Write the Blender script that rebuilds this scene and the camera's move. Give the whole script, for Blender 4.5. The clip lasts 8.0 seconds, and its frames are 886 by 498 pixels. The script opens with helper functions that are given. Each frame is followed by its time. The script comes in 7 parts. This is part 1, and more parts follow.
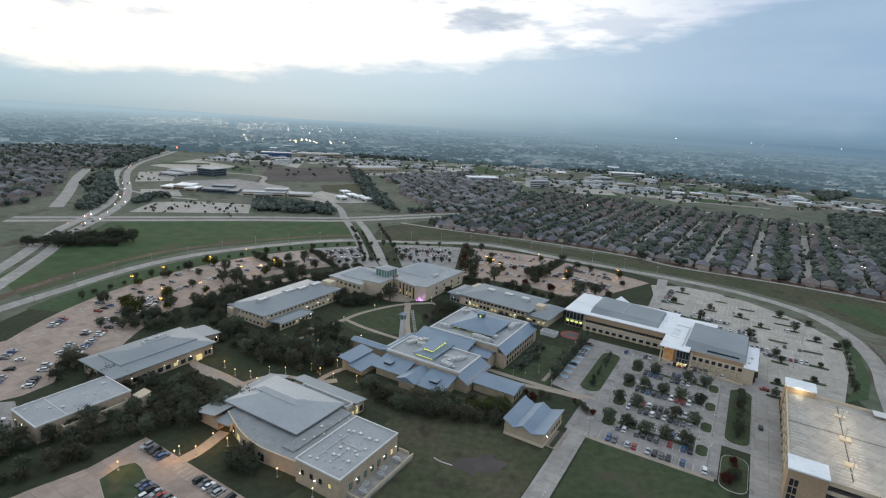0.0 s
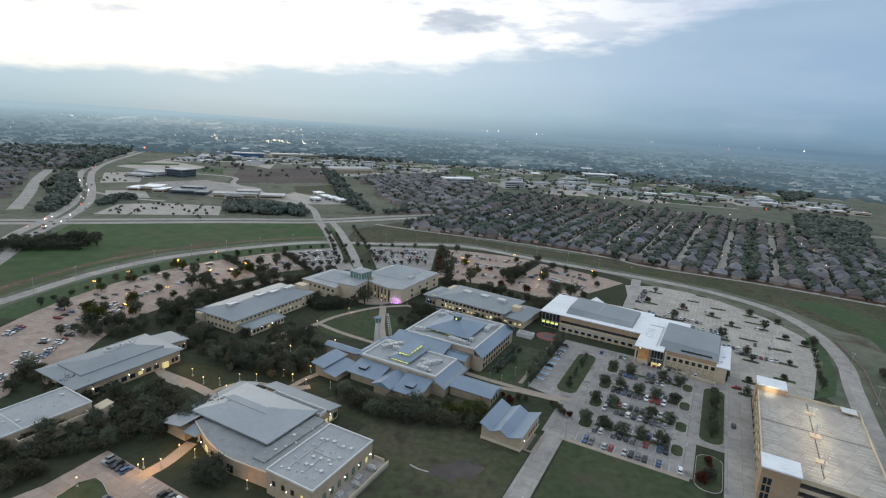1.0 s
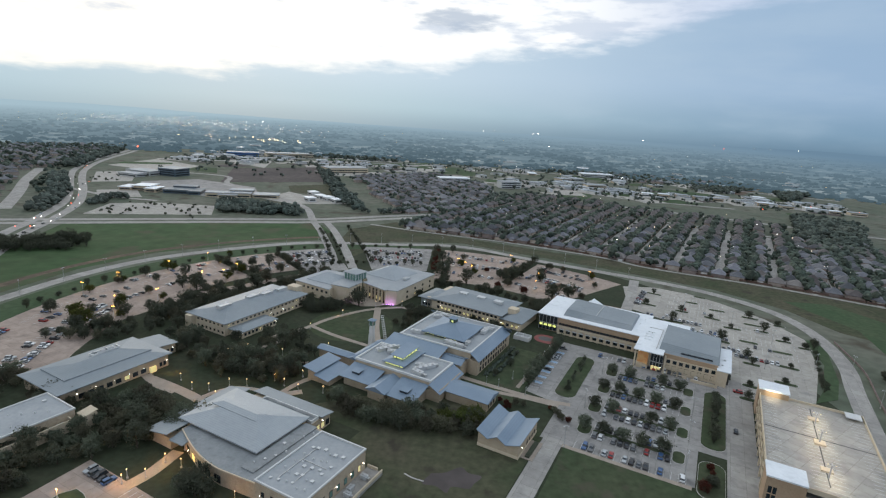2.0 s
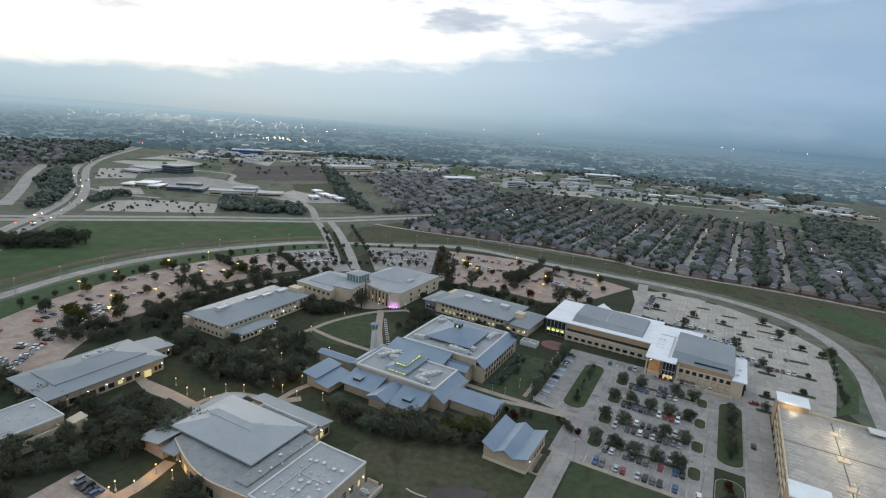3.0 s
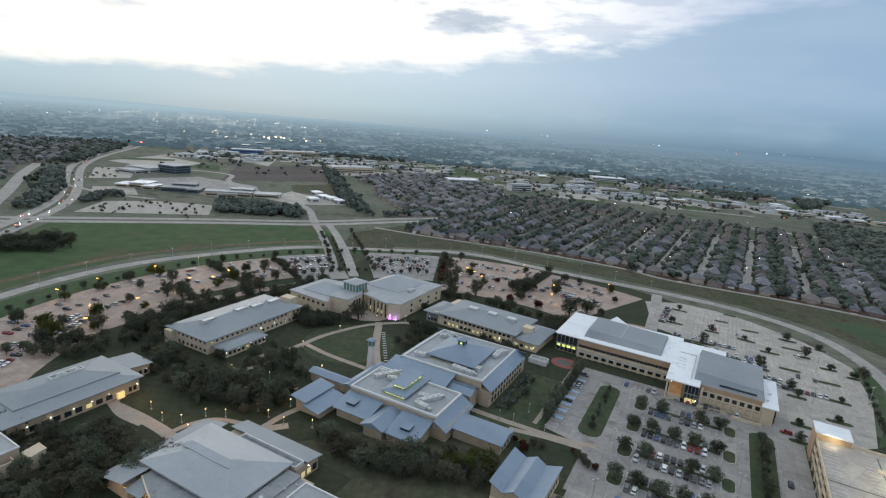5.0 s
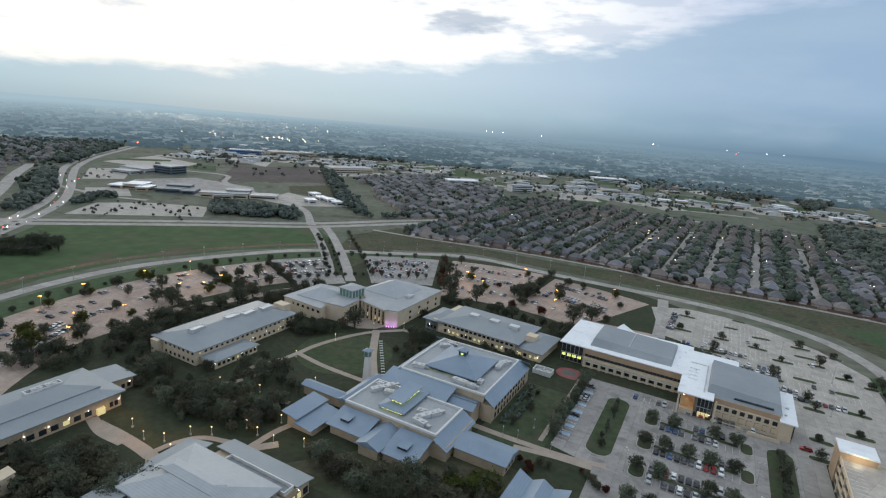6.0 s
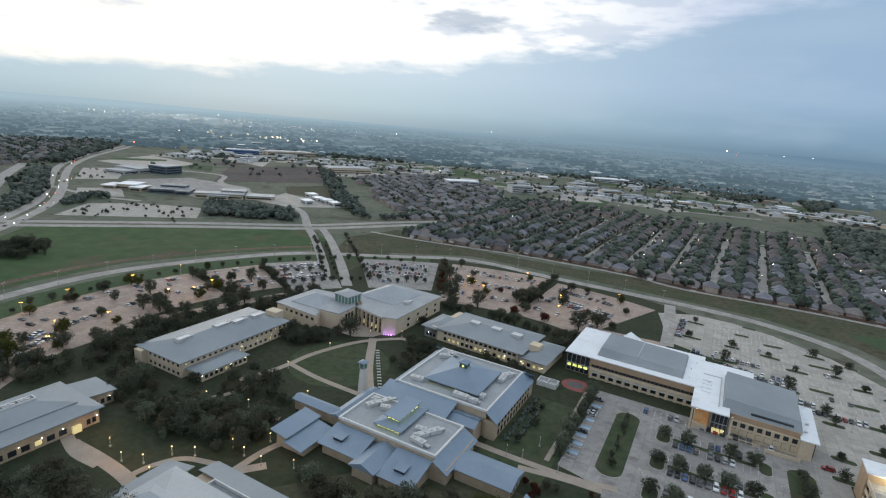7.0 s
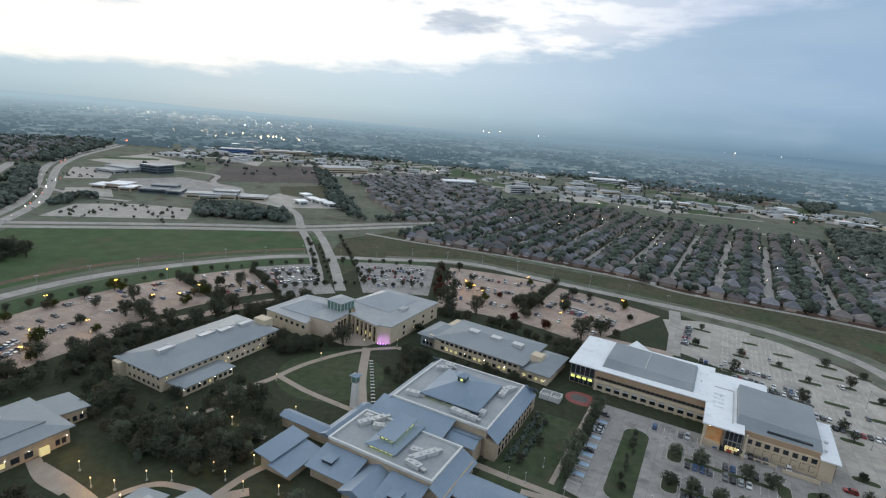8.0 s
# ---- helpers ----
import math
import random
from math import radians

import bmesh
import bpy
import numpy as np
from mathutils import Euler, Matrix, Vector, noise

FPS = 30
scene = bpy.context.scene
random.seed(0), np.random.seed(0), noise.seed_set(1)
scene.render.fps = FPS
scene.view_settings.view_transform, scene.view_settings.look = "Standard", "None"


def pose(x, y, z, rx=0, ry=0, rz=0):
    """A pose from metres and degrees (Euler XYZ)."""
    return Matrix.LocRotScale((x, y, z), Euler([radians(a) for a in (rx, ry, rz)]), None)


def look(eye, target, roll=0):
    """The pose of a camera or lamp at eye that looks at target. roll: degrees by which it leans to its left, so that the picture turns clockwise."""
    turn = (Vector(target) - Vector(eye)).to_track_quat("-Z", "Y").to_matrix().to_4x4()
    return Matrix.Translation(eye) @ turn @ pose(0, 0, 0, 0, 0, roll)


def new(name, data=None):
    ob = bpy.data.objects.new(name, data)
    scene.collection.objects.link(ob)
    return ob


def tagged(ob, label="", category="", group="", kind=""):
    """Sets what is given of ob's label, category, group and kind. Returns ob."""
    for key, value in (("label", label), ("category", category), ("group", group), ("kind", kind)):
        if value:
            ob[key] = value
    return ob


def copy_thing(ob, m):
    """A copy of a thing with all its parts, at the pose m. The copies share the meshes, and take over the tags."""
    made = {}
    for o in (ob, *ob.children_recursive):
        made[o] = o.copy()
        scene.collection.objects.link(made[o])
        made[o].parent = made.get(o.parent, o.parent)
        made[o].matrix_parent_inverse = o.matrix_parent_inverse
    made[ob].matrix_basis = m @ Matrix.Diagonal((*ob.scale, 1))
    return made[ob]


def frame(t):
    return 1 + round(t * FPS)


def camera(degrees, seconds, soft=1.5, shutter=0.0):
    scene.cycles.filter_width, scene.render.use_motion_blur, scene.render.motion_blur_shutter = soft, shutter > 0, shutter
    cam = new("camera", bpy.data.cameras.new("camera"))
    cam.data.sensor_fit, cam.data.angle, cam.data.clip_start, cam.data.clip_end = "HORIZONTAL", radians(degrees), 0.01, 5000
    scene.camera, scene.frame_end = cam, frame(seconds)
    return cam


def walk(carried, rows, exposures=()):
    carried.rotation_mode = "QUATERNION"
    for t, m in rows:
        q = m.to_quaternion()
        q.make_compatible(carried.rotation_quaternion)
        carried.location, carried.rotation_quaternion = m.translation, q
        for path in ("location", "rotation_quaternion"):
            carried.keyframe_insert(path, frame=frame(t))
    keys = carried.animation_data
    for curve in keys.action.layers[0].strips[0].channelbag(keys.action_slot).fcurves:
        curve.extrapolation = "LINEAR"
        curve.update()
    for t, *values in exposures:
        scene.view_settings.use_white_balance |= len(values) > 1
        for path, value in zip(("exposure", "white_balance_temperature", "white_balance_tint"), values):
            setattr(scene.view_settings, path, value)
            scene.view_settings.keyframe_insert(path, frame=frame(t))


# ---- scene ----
cam = camera(80.0, 8.0, soft=1.2)
PATH = [
    (0, (7.673, -2.05, 130.36), (7.504, -0.117, 129.876), 3.3),
    (0.5, (7.859, -0.79, 130.397), (7.735, 1.148, 129.918), 3.4),
    (1, (7.637, 1.683, 130.028), (7.559, 3.624, 129.553), 3.6),
    (1.5, (7.663, 4.449, 129.708), (7.602, 6.391, 129.233), 3.7),
    (3, (6.439, 17.879, 128.473), (6.36, 19.819, 127.995), 4.2),
    (3.5, (6.048, 23.171, 128.216), (5.949, 25.11, 127.737), 4.3),
    (4, (5.728, 28.82, 128.055), (5.628, 30.759, 127.577), 4.4),
    (4.5, (5.116, 34.885, 127.826), (5.024, 36.825, 127.349), 4.5),
    (6, (3.286, 54.678, 126.968), (3.202, 56.619, 126.494), 4.6),
    (6.5, (2.767, 61.504, 126.599), (2.684, 63.445, 126.124), 4.6),
    (7, (2.113, 68.658, 126.341), (2.032, 70.6, 125.867), 4.7),
    (7.5, (1.557, 75.555, 125.978), (1.48, 77.497, 125.504), 4.8),
    (8, (0.961, 83.181, 125.77), (0.892, 85.123, 125.296), 4.9),
]
walk(cam, [(t, look(eye, target, roll)) for t, eye, target, roll in PATH])

# ---------------------------------------------------------------- world and light
SUN_AZ, SUN_EL = radians(-24), radians(9)
world = bpy.data.worlds.new("dusk_sky")
scene.world = world
world.use_nodes = True
wn, wl = world.node_tree.nodes, world.node_tree.links
wn.clear()


def wmath(op, a, b=None, c=None, clamp=False):
    n = wn.new("ShaderNodeMath")
    n.operation, n.use_clamp = op, clamp
    for i, v in enumerate((a, b, c)):
        if v is None:
            continue
        if isinstance(v, (int, float)):
            n.inputs[i].default_value = v
        else:
            wl.new(v, n.inputs[i])
    return n.outputs[0]


def wrange(v, a, b, c=0.0, d=1.0):
    n = wn.new("ShaderNodeMapRange")
    n.interpolation_type = "SMOOTHSTEP"
    wl.new(v, n.inputs[0])
    for i, x in enumerate((a, b, c, d)):
        n.inputs[i + 1].default_value = x
    return n.outputs[0]


def wmix(f, a, b):
    n = wn.new("ShaderNodeMix")
    n.data_type = "RGBA"
    for sock, v in ((n.inputs[0], f), (n.inputs[6], a), (n.inputs[7], b)):
        if isinstance(v, (int, float)):
            sock.default_value = v
        elif isinstance(v, tuple):
            sock.default_value = (*v, 1)
        else:
            wl.new(v, sock)
    return n.outputs[2]


geo = wn.new("ShaderNodeTexCoord")
sep = wn.new("ShaderNodeSeparateXYZ")
wl.new(geo.outputs["Generated"], sep.inputs[0])
elev = wmath("MULTIPLY", wmath("ARCSINE", sep.outputs[2]), 57.2958)
azim = wmath("MULTIPLY", wmath("ARCTAN2", sep.outputs[0], sep.outputs[1]), 57.2958)
# clouds lie in flat layers: azimuth stretched against elevation
comb = wn.new("ShaderNodeCombineXYZ")
wl.new(wmath("MULTIPLY", azim, 0.11), comb.inputs[0])
wl.new(wmath("MULTIPLY", elev, 0.42), comb.inputs[1])


def wnoise(scale, detail, shift, rough=0.55):
    n = wn.new("ShaderNodeTexNoise")
    n.inputs["Scale"].default_value, n.inputs["Detail"].default_value = scale, detail
    n.inputs["Roughness"].default_value = rough
    a = wn.new("ShaderNodeVectorMath")
    a.operation = "ADD"
    wl.new(comb.outputs[0], a.inputs[0])
    a.inputs[1].default_value = shift
    wl.new(a.outputs[0], n.inputs["Vector"])
    return n.outputs[0]


n_big = wnoise(0.55, 4, (3.1, 1.7, 0))
n_mid = wnoise(1.3, 6, (9.3, 4.2, 0))
n_fine = wnoise(3.4, 6, (1.3, 8.2, 0), 0.6)
# the lower cloud bank: its top edge climbs to the right of the gap
edge = wmath("ADD", wrange(azim, -42, 2, 2.3, 5.2), wrange(azim, -3, 3, 0.0, 1.6))
edge = wmath("ADD", edge, wrange(azim, 3, 38, 0.0, 6.5))
edge = wmath("ADD", edge, wmath("MULTIPLY", wmath("SUBTRACT", n_mid, 0.5), 3.2))
edge = wmath("ADD", edge, wmath("MULTIPLY", wmath("SUBTRACT", n_fine, 0.5), 1.3))
above = wrange(wmath("SUBTRACT", elev, edge), -0.7, 1.1)
bank = wmix(wrange(elev, 0.0, 5.0), (0.46, 0.62, 0.70), (0.60, 0.735, 0.84))
bank = wmix(wrange(azim, -14, 36), bank, wmix(wrange(elev, 0, 5), (0.21, 0.345, 0.48), (0.33, 0.475, 0.66)))
bank = wmix(wrange(n_big, 0.4, 0.7, 0.0, 0.25), bank, (0.52, 0.64, 0.76))
glow = wmix(wrange(azim, -38, 6), (1.12, 1.09, 1.02), (1.05, 1.07, 1.08))
open_sky = wmix(wrange(azim, 6, 26), glow, (0.60, 0.69, 0.86))
open_sky = wmix(wrange(wmath("ADD", n_mid, wrange(azim, -10, 15, -0.07, 0.08)), 0.5, 0.66, 0.0, 0.6), open_sky, (0.50, 0.60, 0.76))
lone = wmath("ADD", wmath("POWER", wmath("DIVIDE", wmath("ADD", azim, 1.6), 5.2), 2), wmath("POWER", wmath("DIVIDE", wmath("SUBTRACT", elev, 9.75), 1.15), 2))
lone = wmath("ADD", lone, wmath("MULTIPLY", wmath("SUBTRACT", n_fine, 0.5), 2.2))
open_sky = wmix(wrange(lone, 0.1, 1.1, 0.75, 0.0), open_sky, (0.42, 0.51, 0.64))
clouds = wmix(above, bank, open_sky)
# overhead the deck closes to an even grey-blue
clouds = wmix(wrange(elev, 12, 32), clouds, wmix(n_big, (0.69, 0.775, 0.885), (0.99, 1.07, 1.155)))
# behind the camera the sky is darker
clouds = wmix(wrange(wmath("ABSOLUTE", azim), 70, 150, 0, 0.6), clouds, (0.46, 0.57, 0.74))
# haze at and below the horizon line
clouds = wmix(wrange(elev, -1.6, 1.2, 1, 0), clouds, wmix(wrange(azim, -30, 35), (0.37, 0.50, 0.57), (0.135, 0.23, 0.325)))
sky = wn.new("ShaderNodeTexSky")
sky.sky_type = "NISHITA"
sky.sun_disc = False
sky.sun_elevation, sky.sun_rotation = SUN_EL, SUN_AZ
bg_sky, bg_cloud, cover, out = (wn.new("ShaderNodeBackground"), wn.new("ShaderNodeBackground"),
                                wn.new("ShaderNodeMixShader"), wn.new("ShaderNodeOutputWorld"))
wl.new(sky.outputs[0], bg_sky.inputs[0])
bg_sky.inputs[1].default_value = 0.08
wl.new(clouds, bg_cloud.inputs[0])
bg_cloud.inputs[1].default_value = 1.0
cover.inputs[0].default_value = 0.985
wl.new(bg_sky.outputs[0], cover.inputs[1])
wl.new(bg_cloud.outputs[0], cover.inputs[2])
wl.new(cover.outputs[0], out.inputs[0])

sun = new("sun", bpy.data.lights.new("sun", "SUN"))
sun.data.energy, sun.data.angle, sun.data.color = 0.5, radians(20), (1.0, 0.93, 0.84)
sun.matrix_world = look((0, 0, 400), (-400 * math.sin(SUN_AZ), -400 * math.cos(SUN_AZ), 400 - 400 * math.tan(SUN_EL)))
scene.view_settings.exposure = 0.0


# ---------------------------------------------------------------- materials
def material(name, a, b, scale=0.5, rough=0.8, metal=0.0, bump=0.0, fine=0.0, spread=0.0, spec=0.4, stain=None, band=None, leafy=0.0, joint=0.0, island=False):
    """Two colours mixed by a wide noise, a fine grain over it, spread: change from object to object, band: (axis, pitch, depth) seams,
    leafy: share of light let through, joint: size of poured slabs, island: change from piece to piece of a joined mesh."""
    m = bpy.data.materials.new(name)
    m.use_nodes = True
    nt = m.node_tree
    nodes, links = nt.nodes, nt.links
    bs = nodes["Principled BSDF"]
    co = nodes.new("ShaderNodeTexCoord")
    src = co.outputs["Object"]
    n1, n2 = nodes.new("ShaderNodeTexNoise"), nodes.new("ShaderNodeTexNoise")
    n1.inputs["Scale"].default_value, n1.inputs["Detail"].default_value = scale, 5
    n2.inputs["Scale"].default_value, n2.inputs["Detail"].default_value = scale * 9, 4
    for n in (n1, n2):
        links.new(src, n.inputs["Vector"])

    def mix(f, x, y, kind="MIX"):
        n = nodes.new("ShaderNodeMix")
        n.data_type, n.blend_type = "RGBA", kind
        for s, v in ((n.inputs[0], f), (n.inputs[6], x), (n.inputs[7], y)):
            if isinstance(v, (int, float)):
                s.default_value = v
            elif isinstance(v, tuple):
                s.default_value = (*v, 1)
            else:
                links.new(v, s)
        return n.outputs[2]

    def ranged(v, lo, hi, c=0.0, d=1.0):
        n = nodes.new("ShaderNodeMapRange")
        links.new(v, n.inputs[0])
        for i, x in enumerate((lo, hi, c, d)):
            n.inputs[i + 1].default_value = x
        return n.outputs[0]

    col = mix(ranged(n1.outputs[0], 0.3, 0.7), a, b)
    g = ranged(n2.outputs[0], 0.25, 0.75, 1 - fine, 1 + fine)
    if fine:
        hv = nodes.new("ShaderNodeHueSaturation")
        links.new(col, hv.inputs["Color"])
        links.new(g, hv.inputs["Value"])
        col = hv.outputs[0]
    if stain:
        n3 = nodes.new("ShaderNodeTexNoise")
        n3.inputs["Scale"].default_value, n3.inputs["Detail"].default_value = scale * 2.7, 7
        links.new(src, n3.inputs["Vector"])
        col = mix(ranged(n3.outputs[0], 0.55, 0.68, 0, 0.8), col, stain)
    if spread:
        oi = nodes.new("ShaderNodeObjectInfo")
        hv = nodes.new("ShaderNodeHueSaturation")
        links.new(col, hv.inputs["Color"])
        links.new(ranged(oi.outputs["Random"], 0, 1, 1 - spread, 1 + spread), hv.inputs["Value"])
        links.new(ranged(oi.outputs["Random"], 0, 1, 0.5 - spread * 0.06, 0.5 + spread * 0.06), hv.inputs["Hue"])
        col = hv.outputs[0]
    if island:
        gi = nodes.new("ShaderNodeNewGeometry")
        hv = nodes.new("ShaderNodeHueSaturation")
        links.new(col, hv.inputs["Color"])
        links.new(ranged(gi.outputs["Random Per Island"], 0, 1, 0.62, 1.5), hv.inputs["Value"])
        col = hv.outputs[0]
    height = n2.outputs[0]
    if joint:
        bt = nodes.new("ShaderNodeTexBrick")
        bt.offset = 0.0
        mp = nodes.new("ShaderNodeMapping")
        mp.inputs["Rotation"].default_value = (0, 0, radians(25))
        links.new(src, mp.inputs[0])
        links.new(mp.outputs[0], bt.inputs["Vector"])
        for k, v in (("Scale", 1.0), ("Mortar Size", 0.07), ("Mortar Smooth", 0.3), ("Brick Width", joint), ("Row Height", joint), ("Bias", 0.0)):
            bt.inputs[k].default_value = v
        bt.inputs["Color1"].default_value, bt.inputs["Color2"].default_value, bt.inputs["Mortar"].default_value = (0.9, 0.9, 0.9, 1), (1.08, 1.08, 1.07, 1), (0.66, 0.65, 0.63, 1)
        col = mix(1.0, col, bt.outputs["Color"], "MULTIPLY")
    if band:
        wv = nodes.new("ShaderNodeTexWave")
        wv.bands_direction = band[0]
        wv.inputs["Scale"].default_value = 0.314 / band[1]
        wv.inputs["Distortion"].default_value = 0.0
        links.new(src, wv.inputs["Vector"])
        seam = ranged(wv.outputs[1], 0.86, 0.97)
        col = mix(seam, col, mix(0.12, col, (0.0, 0.0, 0.0)))
        height = seam
    links.new(col, bs.inputs["Base Color"])
    bs.inputs["Roughness"].default_value, bs.inputs["Metallic"].default_value = rough, metal
    bs.inputs["Specular IOR Level"].default_value = spec
    if bump:
        bp = nodes.new("ShaderNodeBump")
        bp.inputs["Strength"].default_value, bp.inputs["Distance"].default_value = bump, 0.1
        links.new(height, bp.inputs["Height"])
        links.new(bp.outputs[0], bs.inputs["Normal"])
    if leafy:
        tr, ms = nodes.new("ShaderNodeBsdfTranslucent"), nodes.new("ShaderNodeMixShader")
        links.new(col, tr.inputs["Color"])
        ms.inputs[0].default_value = leafy
        links.new(bs.outputs[0], ms.inputs[1])
        links.new(tr.outputs[0], ms.inputs[2])
        links.new(ms.outputs[0], nodes["Material Output"].inputs[0])
    return m


def glowing(name, colour, power):
    m = bpy.data.materials.new(name)
    m.use_nodes = True
    bs = m.node_tree.nodes["Principled BSDF"]
    bs.inputs["Base Color"].default_value = (*colour, 1)
    bs.inputs["Emission Color"].default_value = (*colour, 1)
    bs.inputs["Emission Strength"].default_value = power
    return m


GRASS = material("prairie_grass", (0.098, 0.118, 0.084), (0.148, 0.15, 0.118), 0.012, 0.95, bump=0.3, fine=0.25, spec=0.1, stain=(0.07, 0.058, 0.042))
LAWN = material("lawn_grass", (0.034, 0.046, 0.027), (0.05, 0.055, 0.035), 0.04, 0.95, bump=0.3, fine=0.22, spec=0.1)
VERGE = material("green_verge", (0.05, 0.085, 0.042), (0.07, 0.096, 0.052), 0.03, 0.95, fine=0.2, spec=0.1)
MEADOW = material("rough_meadow", (0.056, 0.07, 0.038), (0.09, 0.084, 0.056), 0.035, 0.95, bump=0.3, fine=0.3, spec=0.1, stain=(0.05, 0.044, 0.034))
LAWNMID = material("green_lawn", (0.048, 0.07, 0.036), (0.068, 0.078, 0.046), 0.03, 0.95, bump=0.3, fine=0.28, spec=0.1, stain=(0.088, 0.08, 0.058))
FIELD = material("green_field", (0.046, 0.092, 0.038), (0.078, 0.1, 0.052), 0.008, 0.95, fine=0.22, spec=0.1, stain=(0.1, 0.085, 0.06))
EARTH = material("bare_earth", (0.16, 0.115, 0.085), (0.09, 0.075, 0.058), 0.03, 0.95, fine=0.25, spec=0.1)
PLOUGH = material("ploughed_soil", (0.075, 0.066, 0.064), (0.115, 0.098, 0.09), 0.012, 0.95, fine=0.25, spec=0.1)
CONCRETE = material("concrete_road", (0.29, 0.275, 0.255), (0.36, 0.345, 0.32), 0.05, 0.85, fine=0.12, spec=0.2, stain=(0.24, 0.23, 0.215), joint=5.4)
TANLOT = material("pink_concrete", (0.31, 0.245, 0.205), (0.385, 0.31, 0.262), 0.04, 0.85, fine=0.14, spec=0.2, stain=(0.25, 0.2, 0.17), joint=5.4)
GREYLOT = material("grey_lot_concrete", (0.25, 0.24, 0.228), (0.315, 0.302, 0.286), 0.05, 0.85, fine=0.14, spec=0.2, stain=(0.17, 0.165, 0.16), joint=5.4)
PALELOT = material("pale_lot_concrete", (0.345, 0.325, 0.29), (0.41, 0.385, 0.345), 0.04, 0.85, fine=0.12, spec=0.2, stain=(0.28, 0.27, 0.25), joint=5.4)
ASPHALT = material("worn_asphalt", (0.10, 0.098, 0.095), (0.14, 0.137, 0.13), 0.05, 0.85, fine=0.15, spec=0.2)
PATHCON = material("path_concrete", (0.30, 0.255, 0.21), (0.37, 0.315, 0.26), 0.2, 0.85, fine=0.12, spec=0.2)
KERB = material("kerb_concrete", (0.40, 0.385, 0.36), (0.48, 0.46, 0.43), 0.4, 0.85, fine=0.1, spec=0.2)
PAINT = material("lane_paint", (0.72, 0.72, 0.70), (0.6, 0.6, 0.58), 0.6, 0.7, fine=0.1)
REDPAVE = material("red_paving", (0.20, 0.06, 0.055), (0.26, 0.085, 0.075), 0.3, 0.8, fine=0.15)
ROOFGREY = material("grey_metal_roof", (0.21, 0.243, 0.262), (0.255, 0.285, 0.30), 0.06, 0.55, 0.05, 0.15, 0.05, band=("Y", 0.9, 0.03))
ROOFBLUE = material("blue_metal_roof", (0.175, 0.238, 0.308), (0.225, 0.29, 0.36), 0.06, 0.5, 0.08, 0.15, 0.05, band=("X", 0.9, 0.03))
ROOFBLUEV = material("blue_metal_roof_cross", (0.175, 0.238, 0.308), (0.225, 0.29, 0.36), 0.06, 0.5, 0.08, 0.15, 0.05, band=("Y", 0.9, 0.03))
ROOFFLAT = material("pale_membrane_roof", (0.265, 0.29, 0.305), (0.33, 0.35, 0.362), 0.08, 0.6, fine=0.08, stain=(0.26, 0.28, 0.295))
ROOFDARK = material("weathered_membrane_roof", (0.19, 0.208, 0.215), (0.25, 0.265, 0.27), 0.1, 0.65, fine=0.12, stain=(0.16, 0.172, 0.178))
ROOFWHITE = material("white_membrane_roof", (0.76, 0.79, 0.81), (0.68, 0.715, 0.74), 0.08, 0.5, fine=0.05, stain=(0.6, 0.63, 0.65))
PARAPET = material("pale_coping", (0.55, 0.56, 0.55), (0.62, 0.62, 0.60), 0.4, 0.6, fine=0.06)
BRICK = material("buff_brick", (0.40, 0.32, 0.225), (0.47, 0.385, 0.28), 0.25, 0.85, fine=0.12, stain=(0.36, 0.29, 0.21))
BRICKTAN = material("tan_brick", (0.36, 0.255, 0.165), (0.42, 0.305, 0.205), 0.25, 0.85, fine=0.12)
STONE = material("cream_stone", (0.55, 0.46, 0.33), (0.61, 0.52, 0.39), 0.25, 0.8, fine=0.08)
UNIT = material("rooftop_unit_metal", (0.50, 0.51, 0.51), (0.58, 0.59, 0.59), 0.8, 0.5, 0.3, fine=0.08)
